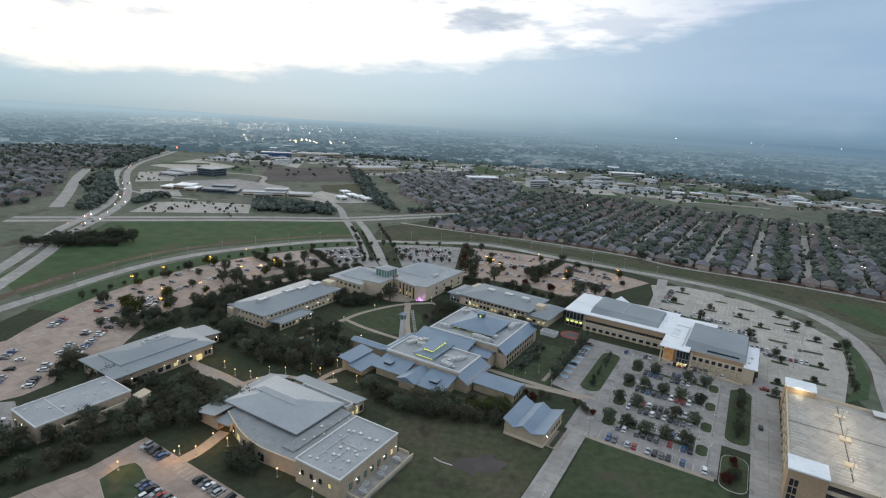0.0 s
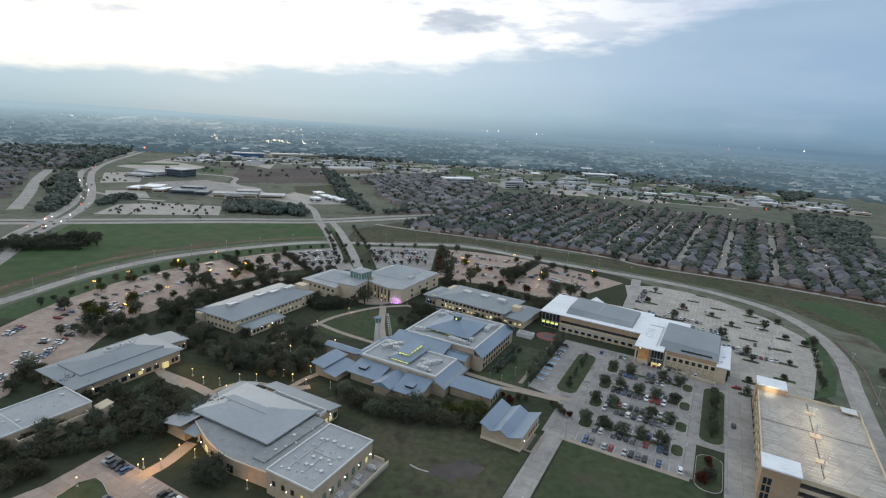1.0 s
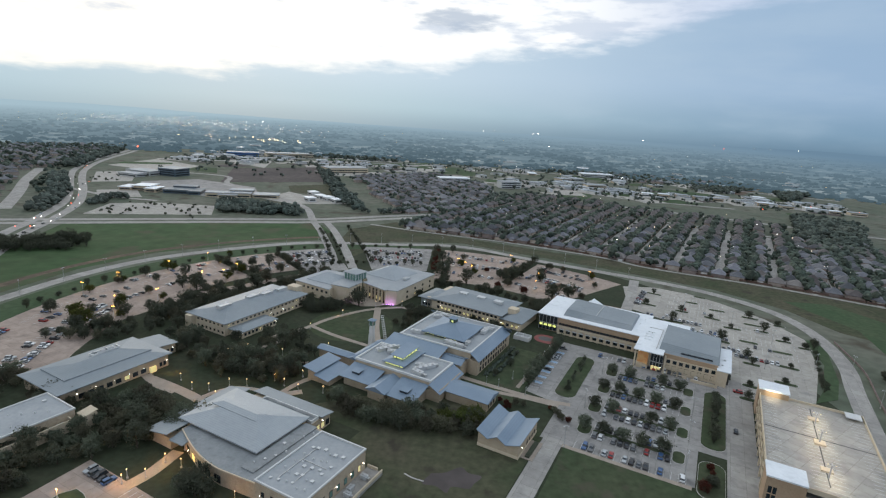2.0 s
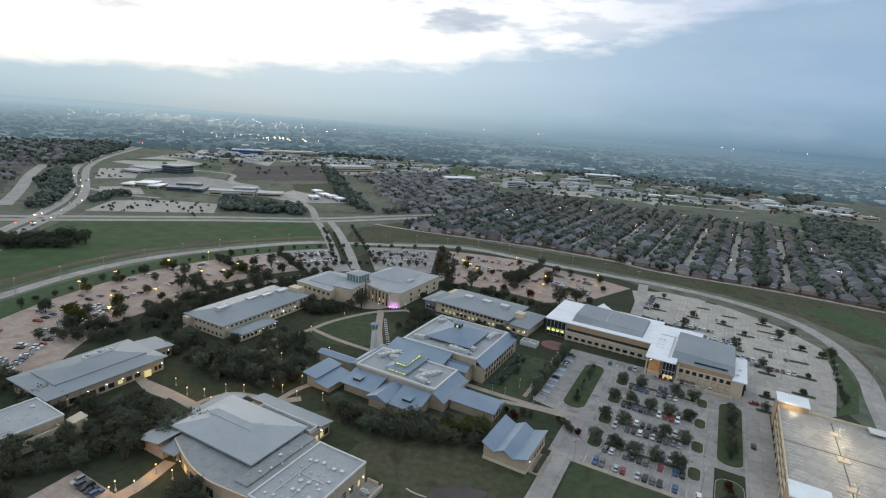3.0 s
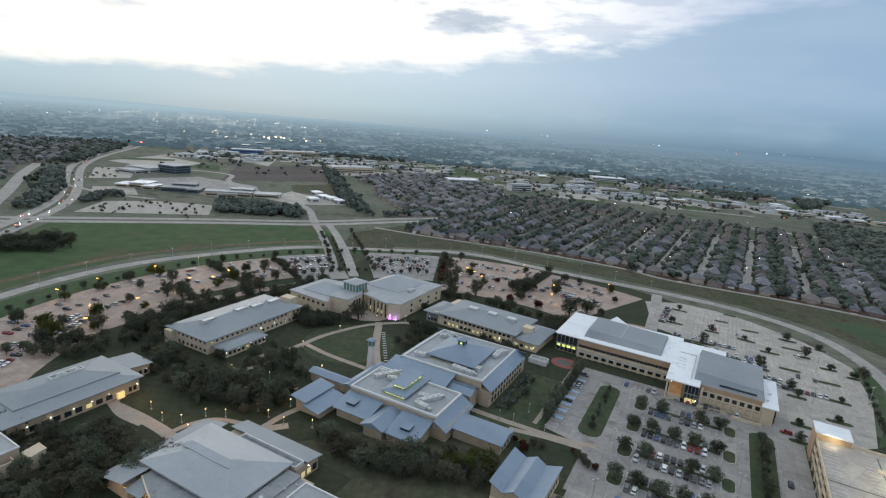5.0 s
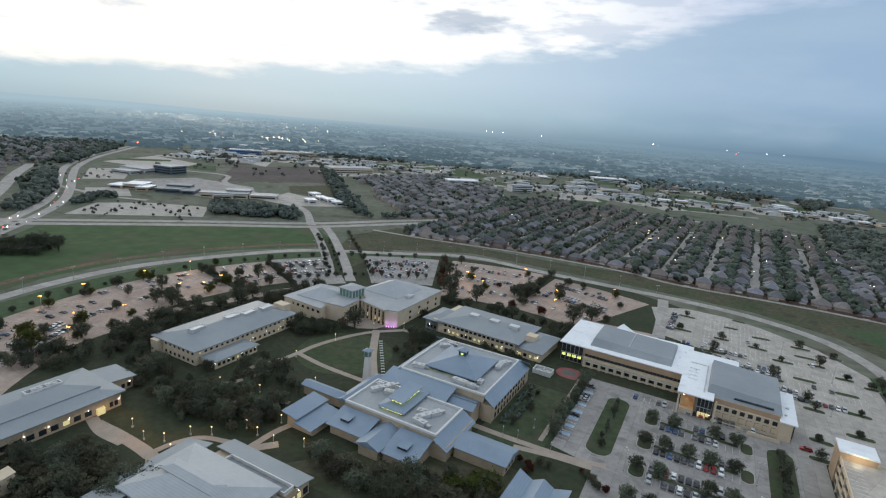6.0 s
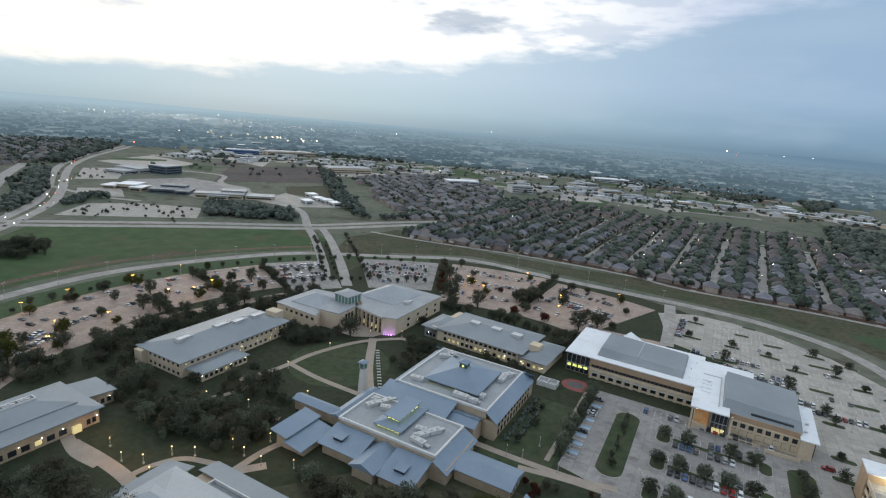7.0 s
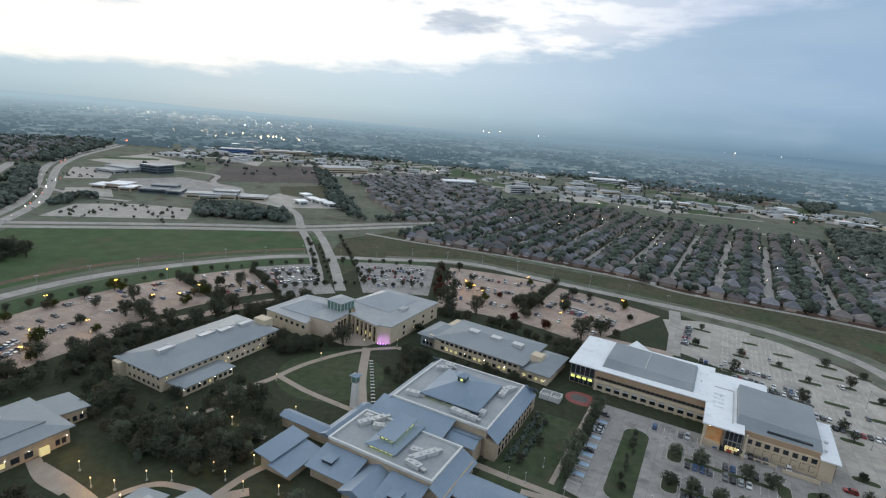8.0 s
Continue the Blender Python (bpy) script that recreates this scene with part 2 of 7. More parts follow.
def haze_glow_material(name="painted_haze_distance", tones=((0.066, 0.105, 0.128, 1), (0.1, 0.15, 0.178, 1), (0.155, 0.215, 0.245, 1), (0.27, 0.33, 0.36, 1))):
    """Pale land many hundreds of metres behind everything else: plain blue-green patches, distance haze painted into
    the glow.
    """
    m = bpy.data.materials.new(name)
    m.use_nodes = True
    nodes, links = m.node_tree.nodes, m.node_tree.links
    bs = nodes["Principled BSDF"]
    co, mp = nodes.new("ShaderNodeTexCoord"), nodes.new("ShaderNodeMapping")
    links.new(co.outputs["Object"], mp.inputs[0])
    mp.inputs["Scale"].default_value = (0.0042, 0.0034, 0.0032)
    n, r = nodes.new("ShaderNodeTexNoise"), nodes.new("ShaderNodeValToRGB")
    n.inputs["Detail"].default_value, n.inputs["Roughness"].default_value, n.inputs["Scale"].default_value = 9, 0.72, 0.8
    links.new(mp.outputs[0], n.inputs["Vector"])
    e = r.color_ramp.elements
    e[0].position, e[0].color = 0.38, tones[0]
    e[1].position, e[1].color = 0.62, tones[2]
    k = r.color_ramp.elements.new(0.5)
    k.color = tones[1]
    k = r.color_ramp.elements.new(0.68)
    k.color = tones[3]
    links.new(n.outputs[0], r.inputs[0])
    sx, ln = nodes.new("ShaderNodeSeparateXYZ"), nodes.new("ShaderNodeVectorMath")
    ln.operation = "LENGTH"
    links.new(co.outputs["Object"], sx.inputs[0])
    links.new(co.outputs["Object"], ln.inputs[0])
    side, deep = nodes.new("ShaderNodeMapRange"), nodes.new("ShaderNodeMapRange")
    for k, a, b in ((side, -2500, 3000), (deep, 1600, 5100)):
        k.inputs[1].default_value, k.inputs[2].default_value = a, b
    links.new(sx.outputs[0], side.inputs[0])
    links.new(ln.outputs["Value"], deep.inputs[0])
    # the painted haze: patch colours fade into the sky's haze colour with distance
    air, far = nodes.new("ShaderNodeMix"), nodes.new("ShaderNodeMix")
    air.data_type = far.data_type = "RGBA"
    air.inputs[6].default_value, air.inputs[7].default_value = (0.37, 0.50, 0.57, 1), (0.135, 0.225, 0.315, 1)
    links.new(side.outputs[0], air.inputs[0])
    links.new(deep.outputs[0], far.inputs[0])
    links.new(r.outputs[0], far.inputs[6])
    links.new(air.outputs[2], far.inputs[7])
    # base nearly black, the emission carries the whole hazed colour
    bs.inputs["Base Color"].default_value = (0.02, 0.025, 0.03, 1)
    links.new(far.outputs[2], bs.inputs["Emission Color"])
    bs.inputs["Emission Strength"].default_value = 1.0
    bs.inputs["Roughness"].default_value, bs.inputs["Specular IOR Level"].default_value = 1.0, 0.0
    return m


HAZEGLOW = haze_glow_material()
HAZEGLOWTREES = haze_glow_material("painted_haze_trees", ((0.05, 0.084, 0.104, 1), (0.062, 0.1, 0.122, 1), (0.08, 0.122, 0.146, 1), (0.1, 0.146, 0.168, 1)))
HAZEGLOWROOFS = haze_glow_material("painted_haze_roofs", ((0.13, 0.175, 0.2, 1), (0.18, 0.235, 0.26, 1), (0.26, 0.315, 0.34, 1), (0.42, 0.48, 0.5, 1)))
HALLROOF = material("pale_metal_roof", (0.295, 0.325, 0.345), (0.345, 0.375, 0.39), 0.06, 0.5, 0.05, 0.15, 0.05, band=("Y", 0.9, 0.03))
STEEL = material("galvanised_steel", (0.42, 0.43, 0.43), (0.5, 0.5, 0.5), 1.0, 0.45, 0.6, fine=0.06)
DARKMETAL = material("dark_bronze_metal", (0.035, 0.034, 0.032), (0.05, 0.048, 0.045), 1.0, 0.5, 0.4)
GLASS = material("dark_window_glass", (0.018, 0.024, 0.03), (0.03, 0.038, 0.045), 0.5, 0.08, 0.0, spec=0.8)
TOWERGLASS = material("blue_grey_glass", (0.07, 0.10, 0.13), (0.1, 0.135, 0.165), 0.1, 0.12, 0.0, spec=0.8)
GREENGLASS = material("green_glass", (0.10, 0.19, 0.16), (0.14, 0.24, 0.2), 0.5, 0.1, 0.0, spec=0.8)
LIT = glowing("lit_window", (0.9, 0.74, 0.36), 0.42)
LITGREEN = glowing("lit_clerestory", (0.85, 0.9, 0.25), 1.0)
LAMP = glowing("lamp_warm", (1.0, 0.66, 0.32), 3.0)
LAMPORANGE = glowing("lamp_orange", (1.0, 0.45, 0.07), 9.0)
LAMPWHITE = glowing("lamp_white", (1.0, 0.95, 0.82), 12.0)
LAMPAMBER = glowing("lamp_amber", (1.0, 0.78, 0.48), 9.0)
PURPLE = glowing("purple_uplight", (0.75, 0.35, 1.0), 2.2)
TAILRED = glowing("tail_light", (1.0, 0.12, 0.05), 6.0)
# orange light of a lit glass recess, put into the base colour
PAINTEDGLOW = material("painted_orange_glow", (0.62, 0.25, 0.08), (0.72, 0.46, 0.22), 0.4, 0.6)
BARK = material("bark", (0.06, 0.05, 0.04), (0.09, 0.075, 0.06), 2.0, 0.9, fine=0.2, spec=0.1)
LEAF = material("oak_leaves", (0.094, 0.11, 0.078), (0.13, 0.142, 0.102), 0.35, 0.8, fine=0.35, spread=0.35, spec=0.15, leafy=0.45)
LEAFD = material("dark_street_leaves", (0.054, 0.072, 0.058), (0.084, 0.099, 0.077), 0.05, 0.85, fine=0.35, spec=0.1, island=True)
YARD = material("back_yard_grass", (0.06, 0.068, 0.045), (0.10, 0.088, 0.066), 0.06, 0.95, fine=0.3, spec=0.1, stain=(0.13, 0.085, 0.065))
FENCEWOOD = material("red_brown_fence_boards", (0.125, 0.078, 0.062), (0.165, 0.118, 0.098), 0.08, 0.9, fine=0.2, spec=0.1)
BLUEPAINT = material("faded_blue_paint", (0.22, 0.36, 0.52), (0.34, 0.45, 0.56), 0.6, 0.8, fine=0.15)
LEAFB = material("brown_green_leaves", (0.092, 0.094, 0.064), (0.126, 0.12, 0.084), 0.35, 0.8, fine=0.35, spread=0.3, spec=0.15, leafy=0.45)
# own yellow-green; beside the car park lamps the yellow stands for lamplit leaves
LEAFY = material("yellow_and_lamplit_leaves", (0.10, 0.115, 0.03), (0.075, 0.095, 0.028), 0.35, 0.8, fine=0.3, spread=0.25, spec=0.15, leafy=0.45)
LEAFR = material("russet_leaves", (0.11, 0.035, 0.022), (0.08, 0.04, 0.028), 0.35, 0.8, fine=0.3, spread=0.25, spec=0.15, leafy=0.45)
SHINGLEB = material("brown_shingle_roof", (0.135, 0.122, 0.118), (0.172, 0.155, 0.15), 0.2, 0.9, fine=0.2, spread=0.45, spec=0.2)
SHINGLE = material("grey_shingle_roof", (0.118, 0.122, 0.136), (0.168, 0.172, 0.184), 0.2, 0.9, fine=0.2, spread=0.5, spec=0.2)
SHINGLEFAR = material("mixed_grey_shingle_roof", (0.13, 0.13, 0.138), (0.165, 0.162, 0.165), 0.2, 0.9, fine=0.2, spec=0.2, island=True)
HOUSEBRICK = material("house_brick", (0.26, 0.20, 0.17), (0.36, 0.31, 0.275), 0.3, 0.9, fine=0.15, spread=0.4)
TYRE = material("tyre_rubber", (0.02, 0.02, 0.02), (0.03, 0.03, 0.03), 2, 0.8)
WOODS = material("far_woods", (0.064, 0.082, 0.07), (0.1, 0.112, 0.094), 0.02, 0.95, fine=0.35, spec=0.05, island=True)
ROOFTOWN = material("mixed_pale_flat_roof", (0.24, 0.265, 0.285), (0.36, 0.385, 0.4), 0.01, 0.7, fine=0.1, spec=0.3, island=True)
CARPAINT = {c: material(c + "_car_paint", v, tuple(x * 0.92 for x in v), 0.8, 0.28, 0.2, spec=0.6) for c, v in (
    ("white", (0.72, 0.73, 0.73)), ("silver", (0.42, 0.44, 0.45)), ("black", (0.018, 0.018, 0.02)), ("grey", (0.13, 0.135, 0.14)),
    ("red", (0.30, 0.025, 0.02)), ("blue", (0.05, 0.11, 0.24)))}


# ---------------------------------------------------------------- mesh helpers
def part(name, bm, mat, parent=None, label="", smooth=False):
    me = bpy.data.meshes.new(name)
    if isinstance(bm, bmesh.types.BMesh):
        bm.normal_update()
        bm.to_mesh(me)
        bm.free()
    else:
        me.from_pydata(bm[0], [], bm[1])
    for m in (mat if isinstance(mat, (list, tuple)) else [mat]):
        me.materials.append(m)
    if smooth:
        me.shade_smooth()
    ob = new(name, me)
    if parent:
        ob.parent = parent
    if label:
        ob["label"] = label
    return ob


def shared(name, me, parent, m):
    ob = new(name, me)
    ob.parent = parent
    ob.matrix_basis = m
    return ob


def thing(name, m, label, category, group="", kind=""):
    return tagged_at(new(name), m, label, category, group, kind)


def tagged_at(ob, m, label, category, group="", kind=""):
    ob.matrix_basis = m
    return tagged(ob, label, category, group, kind)


def boxes(*spans):
    """One mesh of boxes: each (x0, x1, y0, y1, z0, z1)."""
    vs, fs = [], []
    for x0, x1, y0, y1, z0, z1 in spans:
        n = len(vs)
        vs += [(x0, y0, z0), (x1, y0, z0), (x1, y1, z0), (x0, y1, z0), (x0, y0, z1), (x1, y0, z1), (x1, y1, z1), (x0, y1, z1)]
        fs += [tuple(n + i for i in f) for f in ((3, 2, 1, 0), (4, 5, 6, 7), (0, 1, 5, 4), (1, 2, 6, 5), (2, 3, 7, 6), (3, 0, 4, 7))]
    return vs, fs


def prism(pts, z0, z1):
    """A slab with a polygon outline (counter-clockwise)."""
    area = sum(pts[i - 1][0] * pts[i][1] - pts[i][0] * pts[i - 1][1] for i in range(len(pts)))
    if area < 0:
        pts = pts[::-1]
    n = len(pts)
    vs = [(x, y, z0) for x, y in pts] + [(x, y, z1) for x, y in pts]
    fs = [tuple(range(n - 1, -1, -1)), tuple(range(n, 2 * n))] + [(i, (i + 1) % n, n + (i + 1) % n, n + i) for i in range(n)]
    return vs, fs


def join(*meshes):
    vs, fs = [], []
    for v, f in meshes:
        n = len(vs)
        vs += list(v)
        fs += [tuple(n + i for i in q) for q in f]
    return vs, fs


def hip(x0, x1, y0, y1, z, rise, over=0.6, thick=0.3, inset=None):
    """A hip roof with its overhang and fascia; inset: how far the ridge's ends stand in (0: a gable)."""
    x0, x1, y0, y1 = x0 - over, x1 + over, y0 - over, y1 + over
    w, d = x1 - x0, y1 - y0
    k = min(w, d) / 2 if inset is None else inset
    if w >= d:
        r = [(x0 + k, (y0 + y1) / 2), (x1 - k, (y0 + y1) / 2)]
        top = [(0, 1, 5, 4), (1, 2, 5), (2, 3, 4, 5), (3, 0, 4)]
    else:
        r = [((x0 + x1) / 2, y0 + k), ((x0 + x1) / 2, y1 - k)]
        top = [(0, 1, 4), (1, 2, 5, 4), (2, 3, 5), (3, 0, 4, 5)]
    vs = [(x0, y0, z), (x1, y0, z), (x1, y1, z), (x0, y1, z), (*r[0], z + rise), (*r[1], z + rise)]
    vs += [(x, y, h - thick) for x, y, h in vs[:4]]
    fs = top + [(0, 6, 7, 1), (1, 7, 8, 2), (2, 8, 9, 3), (3, 9, 6, 0), (9, 8, 7, 6)]
    return vs, fs


def shed(x0, x1, y0, y1, z00, z10, z11, z01, thick=0.25):
    """A sloping slab with a height at each corner."""
    vs = [(x0, y0, z00), (x1, y0, z10), (x1, y1, z11), (x0, y1, z01)]
    vs += [(x, y, h - thick) for x, y, h in vs]
    return vs, [(0, 1, 2, 3), (7, 6, 5, 4), (0, 4, 5, 1), (1, 5, 6, 2), (2, 6, 7, 3), (3, 7, 4, 0)]


def rim(x0, x1, y0, y1, z0, z1, w=0.45):
    return boxes((x0, x1, y0, y0 + w, z0, z1), (x0, x1, y1 - w, y1, z0, z1), (x0, x0 + w, y0 + w, y1 - w, z0, z1), (x1 - w, x1, y0 + w, y1 - w, z0, z1))


def smooth_line(pts, n=6):
    """Catmull-Rom through a few control points."""
    p = [Vector(q) for q in pts]
    p = [2 * p[0] - p[1]] + p + [2 * p[-1] - p[-2]]
    o = []
    for i in range(1, len(p) - 2):
        for k in range(n):
            t = k / n
            o.append(0.5 * ((2 * p[i]) + (p[i + 1] - p[i - 1]) * t + (2 * p[i - 1] - 5 * p[i] + 4 * p[i + 1] - p[i + 2]) * t * t
                            + (3 * p[i] - p[i - 1] - 3 * p[i + 1] + p[i + 2]) * t ** 3))
    o.append(p[-2])
    return o


def ribbon(line, width, z0, z1, shift=0.0):
    """A strip along a line of 2D points, as a thin slab; shift: to the right of the line."""
    n = len(line)
    vs, fs = [], []
    for i, q in enumerate(line):
        d = (line[min(i + 1, n - 1)] - line[max(i - 1, 0)]).normalized()
        s = Vector((d.y, -d.x))
        a, b = q + s * (shift - width / 2), q + s * (shift + width / 2)
        vs += [(a.x, a.y, z1), (b.x, b.y, z1), (a.x, a.y, z0), (b.x, b.y, z0)]
    for i in range(n - 1):
        k = 4 * i
        fs += [(k, k + 1, k + 5, k + 4), (k + 2, k, k + 4, k + 6), (k + 1, k + 3, k + 7, k + 5)]
    return vs, fs


def road(name, pts, width, mat, label, kind="structure", z=0.05, n=6, shift=0.0, category="road"):
    return tagged(part(name, ribbon(smooth_line(pts, n), width, 0.0, z, shift), mat), label, category, "", kind)


def sheet(name, pts, mat, label, category="ground", z=0.03, kind="structure", z0=0.0):
    return tagged(part(name, prism(pts, z0, z), mat), label, category, "", kind)


def sector(cx, cy, r0, r1, a0, a1, n=16):
    o = []
    for i in range(n + 1):
        a = radians(a0 + (a1 - a0) * i / n)
        o.append((cx + r1 * math.cos(a), cy + r1 * math.sin(a)))
    for i in range(n, -1, -1):
        a = radians(a0 + (a1 - a0) * i / n)
        o.append((cx + r0 * math.cos(a), cy + r0 * math.sin(a)))
    return o


def stadium(x0, x1, y0, y1, r, n=6):
    o = []
    for cx, cy, s in ((x1 - r, y0 + r, -90), (x1 - r, y1 - r, 0), (x0 + r, y1 - r, 90), (x0 + r, y0 + r, 180)):
        for i in range(n + 1):
            a = radians(s + 90 * i / n)
            o.append((cx + r * math.cos(a), cy + r * math.sin(a)))
    return o


def at(m, pts):
    return [tuple((m @ Vector((x, y, 0)))[:2]) for x, y in pts]


def island(m, pts, grass=None, label="raised grass island with a pale concrete kerb"):
    """A kerbed planting bed on the paving."""
    cx, cy = sum(p[0] for p in pts) / len(pts), sum(p[1] for p in pts) / len(pts)
    ob = tagged_at(part("traffic_island", prism(pts, 0.0, 0.15), KERB), m, label, "traffic island", "", "structure")
    inner = []
    for x, y in pts:
        d = Vector((cx - x, cy - y))
        s = min(0.3, d.length * 0.4)
        inner.append((x + d.normalized().x * s, y + d.normalized().y * s))
    part("planting", prism(inner, 0.1, 0.2), grass or LAWNMID, ob, "short grass")
    return ob

# ---------------------------------------------------------------- ground, roads and lots
CX, CY = -20.0, 290.0
G = lambda x, y: pose(x, y, 0, 0, 0, -25)
ring_pts = [(-292, 200), (-291, 262), (-283, 317), (-272, 375), (-248, 428), (-200, 480), (-144, 521), (-68, 538), (6, 552), (78, 519), (136, 493),
            (183, 472), (224, 446), (252, 411), (259, 376), (254, 340), (243, 308), (227, 278), (204, 232), (178, 180), (150, 120)]


def smooth_ring(pts):
    return [tuple(p) for p in smooth_line(pts + [pts[0]], 5)[:-1]]


def land():
    n, size = 48, 9500.0
    vs, fs = [], []
    for j in range(n + 1):
        for i in range(n + 1):
            u, v = 2 * i / n - 1, 2 * j / n - 1
            vs.append((size * u * abs(u) ** 0.8, 500 + size * v * abs(v) ** 0.8, 0.0))
    for j in range(n):
        for i in range(n):
            k = j * (n + 1) + i
            fs.append((k, k + 1, k + n + 2, k + n + 1))
    tagged(part("ground", (vs, fs), GRASS), "flat prairie ground with dry grass reaching the horizon", "ground", "", "structure")


land()
# fields
sheet("field", [(-345, 330), (-296, 300), (-284, 385), (-258, 445), (-200, 500), (-118, 548), (-158, 612), (-178, 628), (-300, 576), (-405, 530), (-385, 460), (-362, 400)], FIELD, "open mown green field beside the ring road", "field", 0.012)
road("earth_track", [(-310, 250), (-305, 330), (-295, 385), (-268, 445), (-216, 500), (-158, 540), (-128, 552)], 7, EARTH, "bare earth track along the ring road", z=0.02, category="track")
sheet("field", [(-118, 545), (-95, 470), (-66, 552), (10, 567), (80, 535), (140, 508), (186, 484), (232, 458), (268, 418), (282, 372), (330, 330), (360, 400), (400, 480), (318, 498), (215, 535), (110, 555), (-30, 612), (-75, 660), (-120, 600)], MEADOW, "grass belt between the ring road and the houses", "field", 0.012)
sheet("field", [(280, 440), (300, 380), (285, 330), (270, 280), (330, 300), (345, 380), (318, 440)], VERGE, "mown green drainage field", "field", 0.02)
sheet("verge", sector(CX, CY, 232, 256, 92, 182, 30), VERGE, "bright green mown verge inside the ring road", "verge", 0.014)
sheet("meadow", at(G(60.8, 206.5), [(-115, -40), (-80, -40), (-80, -110), (-13, -110), (-13, 4), (-48, 12), (-80, 4)]), MEADOW, "rough brown-green meadow beside the hall", "field", 0.012)
sheet("lawn", at(G(60.8, 206.5), [(-3, -110), (52, -110), (52, -3), (-3, -3)]), LAWNMID, "dark green lawn below the car park", "lawn", 0.012)
sheet("lawn", at(G(17.3, 265.0), [(2, -17), (30, -17), (30, 46), (2, 46)]), LAWNMID, "dark green lawn beside the library", "lawn", 0.012)
sheet("lawn", sector(-57, 318, 0, 26, 0, 360, 40)[:41], LAWNMID, "round lawn in the campus mall", "lawn", 0.012)

sheet("campus_lawn", [(CX + 254 * math.cos(radians(a)), CY + 254 * math.sin(radians(a))) for a in range(30, 196, 6)] + [(-262, 130), (-180, 60), (60, 40), (170, 120), (205, 230)], LAWN, "dark mown campus lawn inside the ring road", "lawn", 0.006)
sheet("bare_patch", smooth_ring([(3, 181), (8, 182), (14, 186), (17, 183), (22, 181.5), (19, 177), (17, 174), (11, 174.5), (9, 171), (5, 174), (0, 175)]), PLOUGH, "dark bare patch in the meadow", "bare ground", 0.02)
sheet("bare_patch", smooth_ring([(-14, 170), (-6, 176), (2, 171), (-4, 163), (-13, 162)]), MEADOW, "dry trampled patch in the meadow", "bare ground", 0.018)
road("kerb_stones", [(-7, 179.5), (-4, 177.5), (0.5, 176)], 0.5, KERB, "line of pale kerb stones in the meadow", z=0.15, category="kerb")
# ring road, entry road, highway and streets
road("road", ring_pts, 9.5, CONCRETE, "pale concrete ring road round the campus", n=8)
road("road", [(-90, 440), (-112, 505), (-142, 582), (-165, 632)], 8.0, CONCRETE, "pale concrete entry carriageway", shift=-7.5, z=0.055)
road("road", [(-90, 440), (-112, 505), (-142, 582), (-165, 632)], 8.0, CONCRETE, "pale concrete entry carriageway", shift=7.5, z=0.055)
road("median", [(-95, 455), (-112, 505), (-138, 572)], 6.0, LAWN, "grass median with small trees", z=0.16, category="median")
road("road", [(-500, 500), (-405, 540), (-272, 595), (-172, 632), (-82, 692), (20, 760), (60, 850), (110, 960)], 11, CONCRETE, "pale concrete highway", shift=-9, z=0.05)
road("road", [(-500, 500), (-405, 540), (-272, 595), (-172, 632), (-82, 692), (20, 760), (60, 850), (110, 960)], 11, CONCRETE, "pale concrete highway", shift=9, z=0.05)
frw = [(-330, 300), (-365, 380), (-391, 432), (-412, 475), (-435, 540), (-477, 634), (-545, 736), (-628, 848), (-694, 950), (-770, 1110), (-883, 1420), (-1100, 1900)]
road("road", frw, 10.5, CONCRETE, "wide concrete freeway", shift=-8, z=0.068)
road("road", frw, 10.5, CONCRETE, "wide concrete freeway", shift=8, z=0.072)
road("road", [(-172, 632), (-220, 735), (-330, 830), (-420, 900)], 9, CONCRETE, "concrete access road", z=0.06)

tagged(part("boundary_wall", ribbon(smooth_line([(264, 352), (252, 308), (236, 275), (213, 229), (187, 177), (160, 118)], 5), 0.35, 0.0, 1.2), HOUSEBRICK), "low brown boundary wall along the road", "wall", "", "structure")
road("street", [(-510, 574), (-580, 676), (-668, 797), (-746, 919)], 15, CONCRETE, "pale concrete street between distant houses", z=0.058, category="street")
# car parks
sheet("car_park", sector(CX, CY, 172, 233, 141, 200), TANLOT, "tan concrete car park with painted stalls", "car park")
road("road", [(-205, 262), (-197, 295), (-186, 324), (-174, 350), (-158, 368), (-143, 384), (-125, 405), (-100, 425)], 8, TANLOT, "tan concrete campus drive", z=0.04)
sheet("car_park", sector(CX, CY, 172, 233, 128, 139), TANLOT, "tan concrete car park with painted stalls", "car park")
sheet("car_park", sector(CX, CY, 160, 236, 114, 127), GREYLOT, "grey concrete car park", "car park")
sheet("car_park", sector(CX, CY, 160, 240, 90, 107), GREYLOT, "grey concrete car park", "car park")
sheet("car_park", sector(CX, CY, 138, 242, 66, 87), TANLOT, "tan concrete car park with painted stalls", "car park")
sheet("car_park", sector(CX, CY, 140, 236, 44, 64), TANLOT, "tan concrete car park with painted stalls", "car park")
sheet("car_park", [(150, 449), (178, 452), (202, 440), (219, 422), (238, 389), (245, 352), (226, 308), (196, 262), (168, 255), (152, 262), (176, 310), (172, 356), (138, 392)], PALELOT, "pale concrete car park with painted stalls", "car park")
road("road", [(134, 385), (150, 425), (166, 470)], 8, CONCRETE, "concrete campus drive", z=0.06)
road("road", [(-12, 452), (-3, 447), (18, 444), (38, 432), (56, 424), (73, 411), (100, 398), (134, 385)], 8, TANLOT, "tan concrete campus drive", z=0.052)
NL = G(60.8, 206.5)
LOT_ROWS = (16.3, 37.3, 58.8, 80.5)
sheet("car_park", at(NL, [(-14, -1.2), (47, -1.2), (47, 26), (58, 26), (58, 106), (-32.5, 106), (-32.5, 34), (-14, 30)]), GREYLOT, "grey concrete car park with tree islands", "car park")
